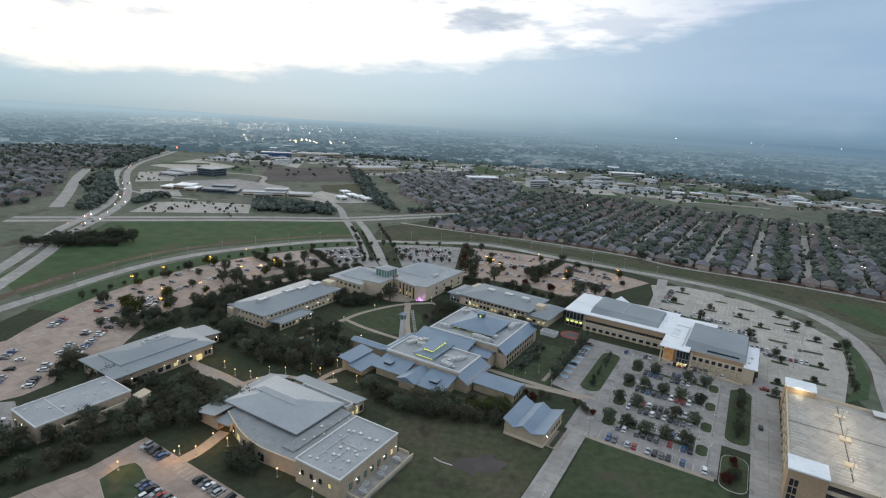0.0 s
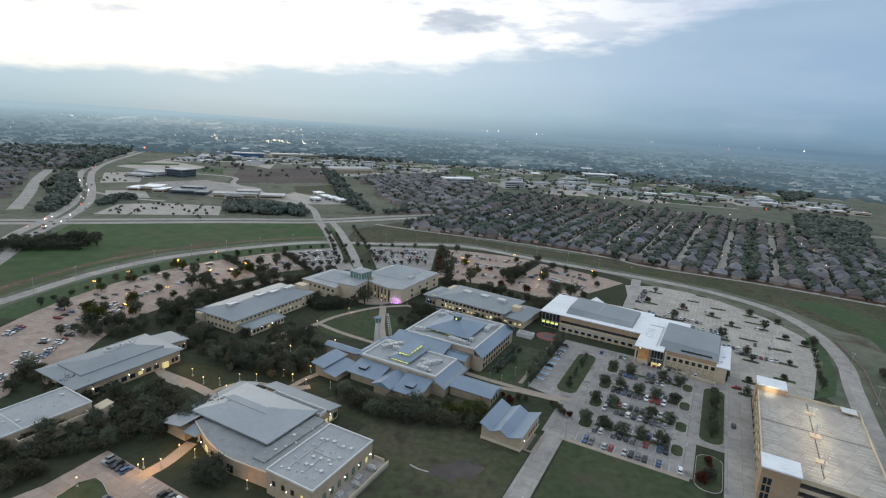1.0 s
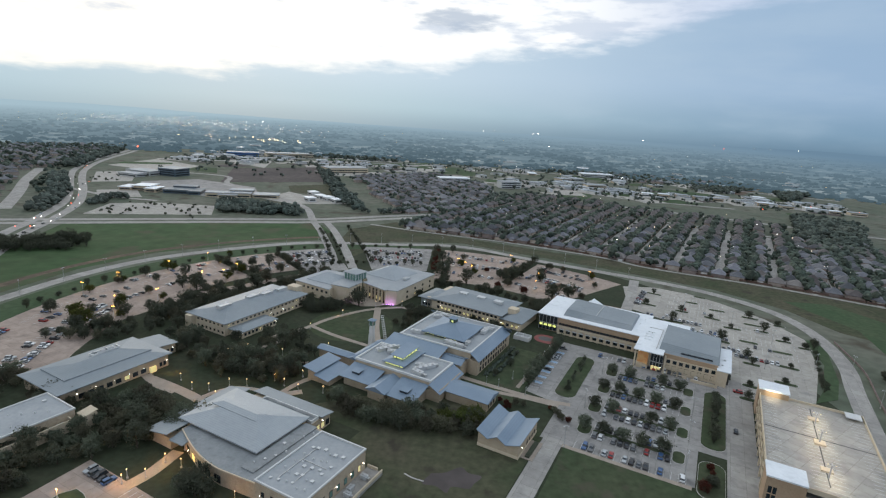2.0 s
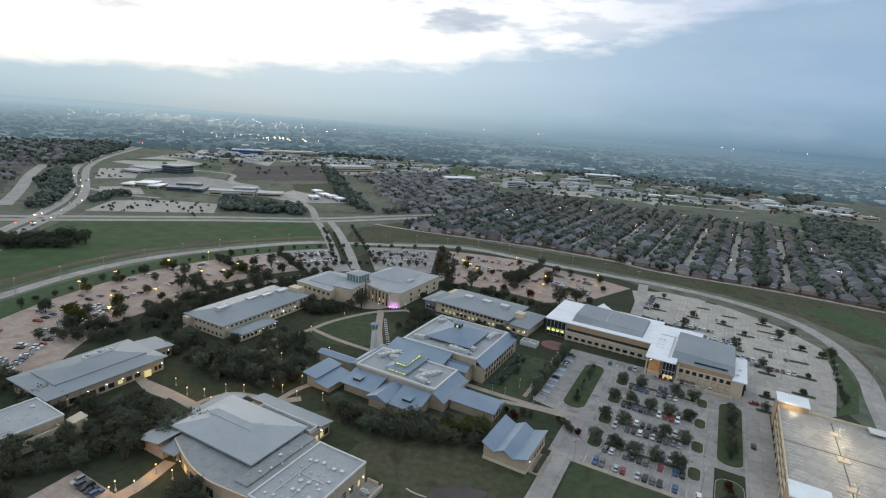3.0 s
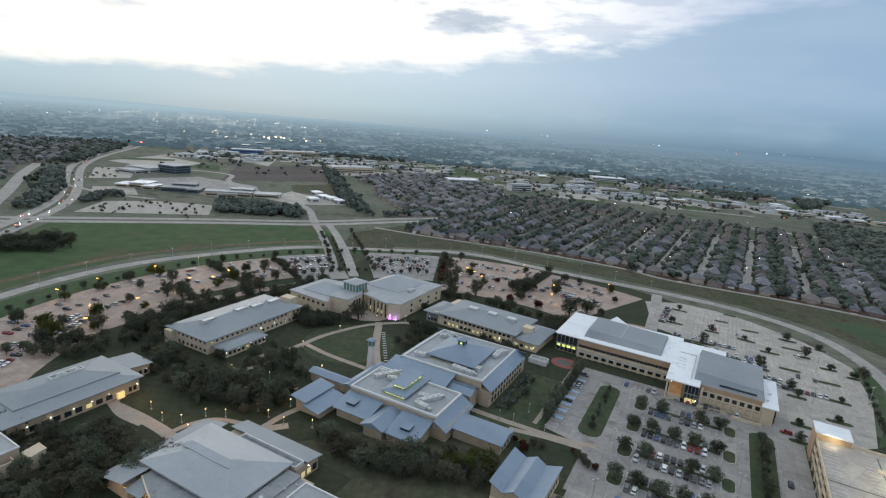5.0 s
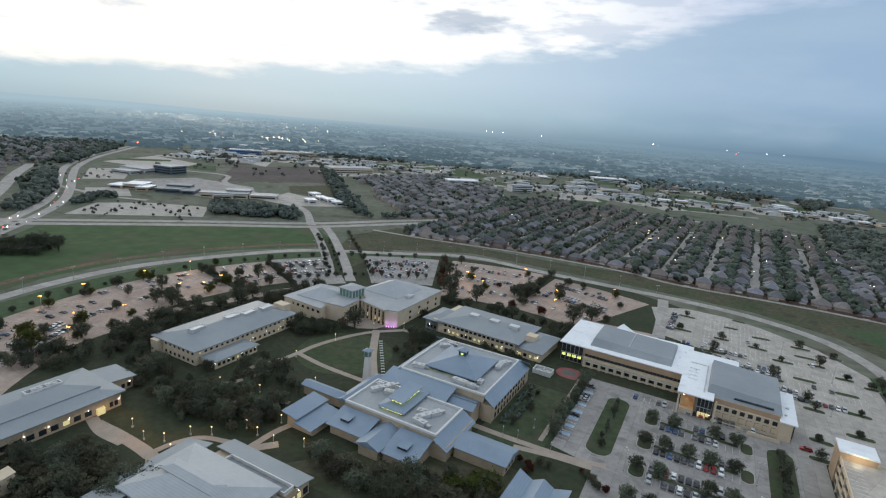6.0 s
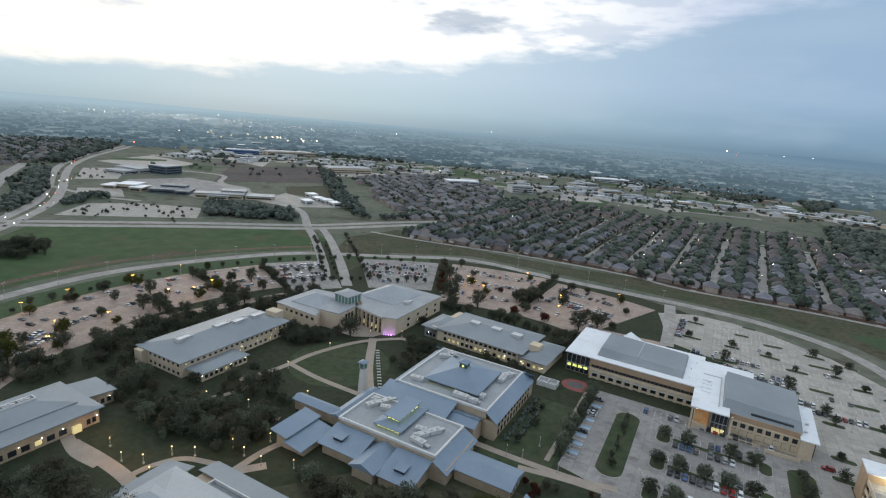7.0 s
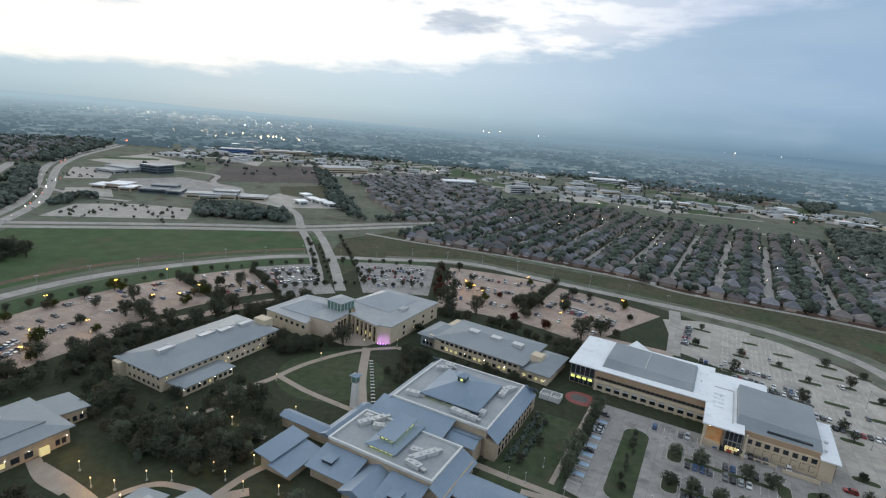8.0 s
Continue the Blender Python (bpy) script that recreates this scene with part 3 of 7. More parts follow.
sheet("road", at(NL, [(-12.5, -120), (-4, -120), (-4, 1), (-12.5, 1)]), CONCRETE, "pale concrete campus drive", "road", 0.045)
sheet("road", at(NL, [(58.0, -120), (69.5, -120), (69.5, 110), (58.0, 110)]), CONCRETE, "pale concrete campus drive", "road", 0.045)
sheet("pavement", at(NL, [(-4, -3.4), (46, -3.4), (46, -1.2), (-4, -1.2)]), PATHCON, "concrete walk along the car park", "pavement", 0.14)
island(NL, stadium(-20, -9.5, 38, 92, 5))
island(NL, stadium(47.5, 57.5, 30, 88, 4.5))
island(NL, stadium(47.5, 57.5, -6, 20, 4.5))
for v in LOT_ROWS:
    island(NL, stadium(-1.8, 4.2, v - 4.8, v + 4.8, 2.6))
    island(NL, stadium(37.5, 42.5, v - 4.8, v + 4.8, 2.4))
    island(NL, stadium(4.6, 37.2, v - 1.2, v + 1.2, 1.0), label="narrow planted strip between parked cars")
sheet("car_park", [(-193, 190), (-189, 203), (-197, 220), (-208, 242), (-216, 252), (-240, 246), (-262, 222), (-236, 188), (-205, 178)], TANLOT, "tan concrete car park with painted stalls", "car park", 0.046)
sheet("car_park", [(-192, 186), (-178, 174), (-168, 156), (-178, 150), (-200, 165), (-206, 180)], GREYLOT, "grey concrete yard beside the service hall", "car park", 0.034)
sheet("car_park", [(-122, 172), (-64, 144), (-70, 120), (-110, 100), (-152, 100), (-150, 122), (-141, 137), (-130, 151)], TANLOT, "tan-brown concrete car park beside the hall", "car park")
island(pose(0, 0, 0), [(-122, 146), (-120, 154), (-116, 157), (-112, 155), (-98, 142), (-104, 134), (-114, 138)])

# footpaths
for k, (pts, w) in enumerate((([(-30, 356), (-52, 346), (-72, 326), (-84, 306), (-98, 290)], 3.2), ([(-30, 356), (-18, 352)], 3.2), ([(-46, 352), (-42, 320), (-38, 300), (-34, 284)], 4.5),
               ([(-82, 312), (-64, 300), (-44, 290), (-30, 284)], 3.0), ([(-136, 233), (-120, 226), (-105, 218), (-92, 208)], 5.0), ([(-105, 219), (-100, 226), (-92, 231), (-80, 230)], 2.6),
               ([(-118, 262), (-110, 268), (-98, 276), (-88, 290)], 2.6), ([(-100, 250), (-92, 258), (-80, 262), (-68, 262)], 2.4), ([(30, 247), (46, 243), (60, 238)], 3.0), ([(13, 260), (30, 252), (52, 243), (66, 240)], 3.2), ([(-94, 181), (-97, 168), (-101, 160)], 5.0),
               ([(-62, 232), (-70, 228), (-80, 222)], 4.0), ([(-140, 236), (-130, 228), (-118, 223)], 4.5), ([(-58, 250), (-66, 240), (-72, 228)], 3.0), (at(NL, [(-37, 34), (-37, 66), (-37, 100)]), 2.0))):
    road("footpath", pts, w, PATHCON, "pale concrete footpath", z=0.07 + 0.004 * k, category="path")
sheet("plaza", at(G(65.5, 319), stadium(-7.5, 7.5, -6.5, 6.5, 6.4)), REDPAVE, "round red paved plaza", "plaza", 0.08)
sheet("plaza", at(G(65.0, 319.4), stadium(-4.2, 4.2, -3.4, 3.4, 3.3)), ASPHALT, "dark paved centre of the red plaza", "plaza", 0.092)


sheet("plaza", [(-69.5, 357.5), (-60.5, 374), (-41.5, 359.5), (-47, 354), (-58, 352)], PATHCON, "pale paved entrance court before the main hall", "plaza", 0.066)


# ---------------------------------------------------------------- building kit
def window_mesh(w, h, pane):
    f = part("window", join(boxes((-w / 2, w / 2, -0.06, 0.1, 0, 0.12), (-w / 2, w / 2, -0.06, 0.1, h - 0.12, h), (-w / 2, -w / 2 + 0.12, -0.06, 0.1, 0.12, h - 0.12), (w / 2 - 0.12, w / 2, -0.06, 0.1, 0.12, h - 0.12))), DARKMETAL)
    g = part("pane", boxes((-w / 2 + 0.12, w / 2 - 0.12, -0.02, 0.06, 0.12, h - 0.12)), pane)
    out = (f.data, g.data)
    bpy.data.objects.remove(f), bpy.data.objects.remove(g)
    return out


WIN = {}


def windows(parent, p, q, z, n, w, h, lit=0.0, seed=1, pane=None):
    """A row of n windows along the wall from p to q (the wall's outside lies to the right of p-q)."""
    rnd = random.Random(seed)
    p, q = Vector(p), Vector(q)
    ang = math.degrees(math.atan2(q.y - p.y, q.x - p.x))
    for i in range(n):
        c = p + (q - p) * (i + 0.5) / n
        mat = LIT if rnd.random() < lit else (pane or GLASS)
        key = (w, h, mat.name)
        if key not in WIN:
            WIN[key] = window_mesh(w, h, mat)
        f = shared("window", WIN[key][0], parent, pose(c.x, c.y, z, 0, 0, ang))
        shared("pane", WIN[key][1], f, pose(0, 0, 0))


def vents(parent, spots, seed=3):
    """Small ventilators and kerbed hatches on a flat roof."""
    rnd = random.Random(seed)
    for x, y, z in spots:
        s = rnd.uniform(0.3, 0.6)
        if rnd.random() < 0.5:
            bm = bmesh.new()
            bmesh.ops.create_cone(bm, cap_ends=True, segments=10, radius1=s * 0.5, radius2=s * 0.4, depth=s, matrix=Matrix.Translation((x, y, z + s / 2)))
            bmesh.ops.create_cone(bm, cap_ends=True, segments=10, radius1=s * 0.75, radius2=s * 0.25, depth=0.3, matrix=Matrix.Translation((x, y, z + s + 0.15)))
            part("ventilator", bm, UNIT, parent)
        else:
            part("roof_hatch", join(boxes((x - s, x + s, y - s, y + s, z, z + s * 0.8)), boxes((x - s - 0.1, x + s + 0.1, y - s - 0.1, y + s + 0.1, z + s * 0.8, z + s * 0.8 + 0.1))), UNIT, parent)


def plant(parent, x, y, z, l, w, h, ang=0):
    """A rooftop air handler: casing, duct and two fan rings."""
    o = part("air_handler", join(boxes((-l / 2, l / 2, -w / 2, w / 2, 0.25, h)), boxes((-l / 2 - 0.1, l / 2 + 0.1, -w / 2 - 0.1, w / 2 + 0.1, h, h + 0.12)), boxes((-l / 2, l / 2, -w / 2 + 0.1, -w / 2 + 0.3, 0, 0.25), (-l / 2, l / 2, w / 2 - 0.3, w / 2 - 0.1, 0, 0.25))), UNIT, parent)
    o.matrix_basis = pose(x, y, z, 0, 0, ang)
    d = part("duct", boxes((l / 2, l / 2 + l * 0.4, -w * 0.3, w * 0.3, 0.3, h * 0.75)), STEEL, o)
    for s in (-0.25, 0.25):
        bm = bmesh.new()
        bmesh.ops.create_cone(bm, cap_ends=True, segments=12, radius1=w * 0.3, radius2=w * 0.3, depth=0.3, matrix=Matrix.Translation((s * l, 0, h + 0.25)))
        part("fan_ring", bm, STEEL, o)


def walls(parent, spans, mat, name="wall"):
    for s in spans:
        part(name, boxes(s), mat, parent)


def wall_lamp(parent, x, y, z):
    bm = bmesh.new()
    bmesh.ops.create_icosphere(bm, subdivisions=1, radius=0.17, matrix=Matrix.Translation((x, y, z)))
    part("wall_lamp", bm, LAMPWHITE, parent, "lit wall lamp")


# ---------------------------------------------------------------- performance hall nearest the camera
def performance_hall():
    b = thing("performance_hall", pose(-60.8, 174.1, 0, 0, 0, -25), "large buff brick hall with pale grey metal hip roof", "building")
    walls(b, [(-40.6, -0.4, 0.4, 26.6, 0, 8.0)], BRICK)
    part("roof", hip(-41, 0, 0, 27, 8.0, 3.4, 0.7, 0.5), HALLROOF, b, "broad grey standing seam hip roof")
    part("roof_monitor", hip(-35.5, -11.8, 10.6, 16.4, 10.85, 0.6, 0.2, 0.25, 2.6), HALLROOF, b)
    # curved foyer in front
    arc = [(-36, -2)] + [(-36 + 31.5 * i / 10, -3.5 - 9.0 * math.sin(math.pi * 0.5 * i / 10)) for i in range(11)] + [(7, -11.5), (12.5, -11), (12.5, 25), (-0.4, 25), (-0.4, 0.3), (-36, 0.3)]
    part("foyer_wall", prism(arc, 0, 6.4), BRICK, b)
    inner = [(x * 0.985 - 0.1, y * 0.965) for x, y in arc]
    part("foyer_roof", prism(inner, 6.4, 6.46), ROOFDARK, b, "weathered flat roof")
    part("foyer_coping", ribbon([Vector(p) for p in arc[1:14]], 0.4, 6.3, 6.65), STONE, b)
    part("roof_step", boxes((1.0, 6.8, -8, 25, 6.46, 6.9)), ROOFDARK, b)
    for i in range(5):
        x = -30 + 5.6 * i
        y = -3.5 - 9.0 * math.sin(math.pi * 0.5 * (x + 36) / 31.5)
        yb = -3.5 - 9.0 * math.sin(math.pi * 0.5 * (x + 39.5) / 31.5)
        windows(b, (x, y - 0.05), (x + 3.5, yb - 0.05), 0.6, 1, 3.2, 3.2, 0.2, i)
    # stage block
    walls(b, [(12.7, 33.4, -12.8, 20.8, 0, 9.2)], BRICK, "stage_block_wall")
    part("stage_roof", boxes((13.1, 33.0, -12.4, 20.4, 9.2, 9.25)), ROOFFLAT, b, "pale flat membrane roof")
    part("stage_coping", rim(12.5, 33.6, -13.0, 21.0, 9.1, 9.75, 0.5), PARAPET, b)
    windows(b, (33.43, -9), (33.43, 19), 2.2, 7, 1.7, 2.6, 0.15, 5, GREENGLASS)
    windows(b, (14, -12.83), (31, -12.83), 4.2, 4, 1.5, 2.0, 0.3, 6)
    vents(b, [(16 + 2.6 * (i % 6) + (i * 0.37 % 1), -9 + 4.9 * (i // 6) + (i * 0.61 % 2), 9.25) for i in range(30)])
    vents(b, [(3 + (i * 1.7 % 6), -4 + 3.5 * i, 6.9) for i in range(8)], 9)
    part("roof_pipe", boxes((18, 18.25, -8, 12, 9.3, 9.5), (18, 29, 4, 4.25, 9.3, 9.5), (24, 24.25, -6, 4, 9.3, 9.5)), STEEL, b)
    # loading dock
    part("dock", boxes((33.4, 40, -9, 22.5, 0, 1.1)), CONCRETE, b, "concrete loading dock")
    part("dock_wall", boxes((39.6, 40, -9, 22.5, 1.1, 2.3), (33.4, 39.6, -9, -8.6, 1.1, 2.3), (33.4, 38, 22.1, 22.5, 1.1, 2.3)), STONE, b)
    for i, (x, y) in enumerate(((36.5, 16), (36, 8.5), (37, 5.5), (36, -2), (37, -5))):
        plant(b, x, y, 1.1, 2.4, 1.6, 1.5, 90 * (i % 2))
    # wings
    part("west_wing_wall", boxes((-47.8, -40.8, -8.5, 29.5, 0, 4.6), (-40.8, -36.2, -8.5, 0.2, 0, 4.6)), BRICK, b)
    part("west_wing_roof", shed(-49.5, -36.2, -10, 31, 4.8, 7.3, 8.1, 5.2, 0.3), ROOFGREY, b)
    part("porch_roof", shed(-35.8, -28, -9.6, -3.2, 4.9, 5.4, 6.4, 6.2, 0.3), ROOFGREY, b)
    part("rear_wing_wall", boxes((-34, 2.4, 27.2, 38.2, 0, 5.6)), BRICK, b)
    part("rear_wing_roof", shed(-35.2, 3.6, 31.5, 39.4, 6.9, 6.9, 5.6, 5.6, 0.3), ROOFGREY, b)
    part("rear_trough", boxes((-27, 1.6, 27.3, 31.4, 5.7, 5.75)), ROOFDARK, b)
    part("rear_coping", rim(-27.4, 2.0, 27.0, 31.6, 5.6, 6.9, 0.4), PARAPET, b)
    windows(b, (2.45, 29), (2.45, 38), 0.8, 3, 2.2, 2.6, 0.5, 7)
    for x, y in ((33.6, 19.5), (33.6, 12), (33.6, 4), (33.6, -4), (15, -13), (22, -13), (-25, -9.5), (2.8, 33)):
        wall_lamp(b, x, y, 4.4)
    return b


def long_hall():
    b = thing("academic_hall", pose(-133.7, 247.5, 0, 0, 0, -25.8), "long buff brick hall with low grey hip roof", "building")
    walls(b, [(-30.6, -1.0, -50.4, -1.0, 0, 6.6)], BRICK)
    part("roof", hip(-31.7, 0, -51.7, 0, 6.8, 2.6, 0.5, 0.4), ROOFGREY, b, "grey standing seam hip roof")
    part("upper_roof", hip(-27, -7.6, -45, -5.4, 8.45, 1.6, 0.2, 0.5), ROOFGREY, b)
    part("roof_curb", rim(-22, -18.5, -27, -14, 9.2, 10.6, 0.4), PARAPET, b)
    plant(b, -20.2, -23, 9.6, 3, 2, 1.2, 90)
    plant(b, -20.2, -18, 9.6, 3, 2, 1.2, 90)
    walls(b, [(-26, -12, -1.0, 10.8, 0, 5.4)], BRICK, "wing_wall")
    part("wing_roof", shed(-27, -11, -0.8, 12, 7.0, 6.6, 5.4, 5.8, 0.3), ROOFGREY, b)
    windows(b, (-0.97, -48), (-0.97, -12), 1.0, 9, 2.6, 2.2, 0.25, 11)
    windows(b, (-0.97, -6), (-0.97, -2), 1.0, 2, 1.4, 2.2, 0.0, 12)
    part("entrance", boxes((-1.0, 0.1, -11, -8, 0, 2.8)), LIT, b, "brightly lit entrance")
    windows(b, (-11.9, 0), (-11.9, 10), 1.0, 4, 1.4, 2.0, 0.6, 13)
    for y in (-44, -36, -28, -21, -14, -2):
        wall_lamp(b, -0.6, y, 3.6)
    for y in (2, 9):
        wall_lamp(b, -11.6, y, 3.4)
    return b


def service_hall():
    b = thing("service_building", pose(-177, 169.8, 0, 0, 0, -26.5), "flat-roofed pale brick building with a parapet", "building")
    walls(b, [(0, 21, 0, 35.6, 0, 7.0)], BRICK)
    part("roof", boxes((0.4, 20.6, 0.4, 35.2, 7.0, 7.05)), ROOFFLAT, b, "pale flat membrane roof")
    part("coping", rim(-0.2, 21.2, -0.2, 35.8, 6.9, 7.5, 0.5), PARAPET, b)
    part("roof_seam", boxes((0.6, 20.4, 11, 11.3, 7.06, 7.2)), PARAPET, b)
    part("screen_wall", rim(14, 24.5, 8, 33, 0, 5.0, 0.4), STONE, b)
    for i in range(6):
        plant(b, 22.6, 10.5 + 3.8 * i, 0.0, 2.4, 1.8, 3.6, 90)
    part("cooling_enclosure", join(boxes((22, 27, 36, 41, 0, 5.2)), shed(21.8, 27.2, 35.8, 41.2, 5.4, 5.4, 6.4, 6.4)), STONE, b)
    vents(b, [(4 + (i * 3.1 % 13), 3 + 3.2 * i, 7.05) for i in range(10)], 21)
    windows(b, (1, -0.03), (13, -0.03), 1.2, 3, 2.0, 2.0, 0.0, 22)
    for x in (3, 9):
        wall_lamp(b, x, -0.3, 4.0)
    return b


def classroom_west():
    b = thing("classroom_building", pose(-123.4, 285, 0, 0, 0, -25.5), "two-storey cream classroom block with grey hip roof", "building")
    walls(b, [(-32, -0.8, 0.8, 67.8, 0, 7.8)], STONE)
    part("roof", hip(-33, 0, 0, 68.6, 8.0, 3.6, 0.5, 0.4), ROOFGREY, b, "grey standing seam hip roof")
    for x, y in ((-17, 14), (-17, 36), (-15, 46), (-14, 58)):
        part("skylight", join(boxes((x - 2, x + 2, y - 4, y + 4, 10.2, 11.9)), rim(x - 2.2, x + 2.2, y - 4.2, y + 4.2, 11.9, 12.2, 0.3)), UNIT, b)
    part("stair_tower", boxes((-16, -8, 66, 72, 0, 11.5)), STONE, b)
    part("west_stair", boxes((-31, -26, -2.4, 2.0, 0, 7.4)), STONE, b)
    windows(b, (-0.77, 2), (-0.77, 67), 5.4, 20, 1.4, 1.1, 0.05, 31)
    windows(b, (-0.77, 33), (-0.77, 67), 1.2, 10, 1.4, 1.4, 0.15, 32)
    windows(b, (-25, 0.77), (-1, 0.77), 5.4, 7, 1.4, 1.1, 0.0, 33)
    windows(b, (-25, 0.77), (-1, 0.77), 1.2, 7, 1.4, 1.4, 0.1, 34)
    walls(b, [(-0.8, 9.6, 4, 30, 0, 4.0)], STONE, "annex_wall")
    part("annex_roof", hip(-1.2, 10, 3.4, 30.6, 4.2, 1.3, 0.5, 0.3), ROOFGREY, b)
    windows(b, (9.63, 5), (9.63, 30), 1.2, 9, 1.6, 1.7, 0.3, 35)
    for y in (4, 12, 20, 29):
        wall_lamp(b, 9.9, y, 3.2)
    for y in (36, 46, 56, 66):
        wall_lamp(b, -0.5, y, 3.6)
    return b


def classroom_east():
    b = thing("classroom_building", pose(-15, 361.6, 0, 0, 0, -28.5), "two-storey cream classroom block with low grey roofs", "building")
    walls(b, [(2, 58, 1, 33, 0, 7.6)], STONE)
    part("roof", hip(6, 60, 0, 34, 7.8, 3.4, 0.5, 0.4), ROOFGREY, b, "grey standing seam hip roof")
    part("west_roof", join(boxes((-3, 6, 1, 22, 0, 6.6)), hip(-4.5, 10, 0, 24, 6.8, 2.2, 0.5, 0.3)), [ROOFGREY], b)
    walls(b, [(58, 73, 2, 30, 0, 5.4)], STONE, "east_wall")
    part("east_roof", hip(58.5, 74, 1, 31, 5.6, 2.4, 0.5, 0.3), ROOFGREY, b)
    part("stair_tower", boxes((60, 66, 10, 16, 0, 10.4)), STONE, b)
    for x in (20, 34, 47):
        part("skylight", boxes((x, x + 6, 14, 18, 9.6, 11.6)), UNIT, b)
    windows(b, (10, 0.97), (57, 0.97), 5.0, 16, 1.9, 1.4, 0.1, 41)
    windows(b, (10, 0.97), (57, 0.97), 1.2, 16, 1.9, 1.9, 0.45, 42)
    windows(b, (59, 1.97), (72, 1.97), 1.2, 4, 1.9, 1.9, 0.5, 43)
    windows(b, (-2, 0.97), (5, 0.97), 1.2, 3, 1.6, 1.9, 0.1, 44)
    for x in (0, 14, 26, 38, 50, 60, 72):
        wall_lamp(b, x, 0.6, 3.4)
    return b


def main_hall():
    """The winged hall at the head of the mall, with a glazed lantern over its hinge."""
    b = thing("main_hall", pose(-67, 381, 0, 0, 0, 0), "cream stone main hall with two wings and a glass lantern", "building")
    # left wing
    lw = [(-43.2, -8.6), (-14.2, -24.7), (-11.5, -4), (2, 3), (-6, 16), (-28, 22)]
    part("west_wing_wall", prism(lw, 0, 8.6), STONE, b)
    part("west_wing_roof", prism([(x * 1.02, y * 1.02) for x, y in lw], 8.6, 9.0), ROOFFLAT, b, "pale flat roof")
    o = part("west_roof", hip(-12.5, 12.5, -10, 10, 0, 5.0, 0.4, 0.3), HALLROOF, b)
    o.matrix_basis = pose(-20, -1, 9.3, 0, 0, -25)
    # right wing
    rw = [(25.3, -21.0), (32.7, -21.6), (56, 27), (20, 44), (2, 16), (8.6, -3.2), (26.2, -17.2)]
    part("east_wing_wall", prism(rw, 0, 10.2), STONE, b)
    part("east_wing_roof", prism([(x * 1.01 + 0.1, y * 1.01) for x, y in rw], 10.2, 10.6), ROOFFLAT, b, "pale flat roof")
    o = part("east_roof", hip(-14.5, 14.5, -14, 14, 0, 6.2, 0.4, 0.3), HALLROOF, b)
    o.matrix_basis = pose(23, 20, 10.8, 0, 0, 62)
    plant(b, 36, 6, 10.6, 5, 3, 1.6, 62)
    # entrance court: a column screen set before a glazed wall, and the cream block that closes the court
    p0, p1 = Vector((7.2, -7.5)), Vector((24.5, -21.0))
    run = (p1 - p0).normalized()
    back = Vector((-run.y, run.x)) * 3.0
    part("portico_roof", prism([(5.6, -7.3), (24.6, -22.2), (27.0, -17.4), (8.9, -2.8)], 10.2, 10.66), ROOFFLAT, b)
    part("lintel", prism([tuple(q) for q in (p0 - run * 0.5, p1 + run * 0.4, p1 + run * 0.4 + back * 0.3, p0 - run * 0.5 + back * 0.3)], 8.9, 10.16), STONE, b)
    for i in range(7):
        q = p0.lerp(p1, i / 6) + back * 0.15
        o = part("column", boxes((-0.6, 0.6, -0.5, 0.5, 0, 8.9)), STONE, b)
        o.matrix_basis = pose(q.x, q.y, 0, 0, 0, math.degrees(math.atan2(run.y, run.x)))
    for i in range(6):
        q = p0.lerp(p1, (i + 0.5) / 6) + back * 0.93
        m = pose(q.x, q.y, 0, 0, 0, math.degrees(math.atan2(run.y, run.x)))
        part("portico_glazing", boxes((-1.5, 1.5, -0.12, 0.0, 2.9, 8.6)), GLASS, b).matrix_basis = m
        part("lit_panel", boxes((-1.4, 1.4, -0.14, 0.0, 0.2, 2.6)), LIT if i % 3 != 1 else GLASS, b, "entrance glazing").matrix_basis = m
        part("transom", boxes((-1.55, 1.55, -0.25, 0.0, 5.6, 6.0)), STONE, b).matrix_basis = m
    court = [(-14.9, -17.3), (-0.8, -22.5), (5.4, -7.4), (3, 2), (-12, -4)]
    part("gate_pier", prism(court, 0, 10.2), STONE, b)
    part("gate_roof", prism([(x * 1.02, y * 1.015) for x, y in court], 10.2, 10.72), ROOFFLAT, b, "pale flat roof")
    for i in range(3):
        q = Vector((-0.3, -21.2)).lerp(Vector((5.3, -7.8)), (i + 1.9) / 5)
        part("court_window", boxes((-1.0, 1.0, -0.1, 0.04, 0.4, 8.4)), GLASS, b).matrix_basis = pose(q.x + 0.08, q.y - 0.03, 0, 0, 0, 67.3)
    for s, (x, y) in enumerate(((1.0, -22.4), (28.8, -22.0))):
        for k in range(4 if s else 2):
            part("uplight", boxes((x + k * 1.5 - 3.0, x + k * 1.5 - 2.6, y - 1.0, y - 0.6, 0.1, 0.7)), PURPLE, b, "purple floodlight")
    windows(b, (36.5, -13.9), (55.5, 25.8), 5.6, 4, 2.0, 1.6, 0.0, 51)
    windows(b, (36.5, -13.9), (55.5, 25.8), 1.6, 4, 2.0, 1.8, 0.2, 52)
    windows(b, (-42.0, -9.15), (-14.799999999999999, -24.7), 5.4, 7, 2.0, 1.6, 0.1, 53)
    # lantern
    turned = pose(-1.5, 1.3, 0, 0, 0, -31)
    part("lantern", boxes((-5.6, 5.6, -5.6, 5.6, 10.3, 15.4)), GREENGLASS, b, "pale green glazed lantern").matrix_basis = turned
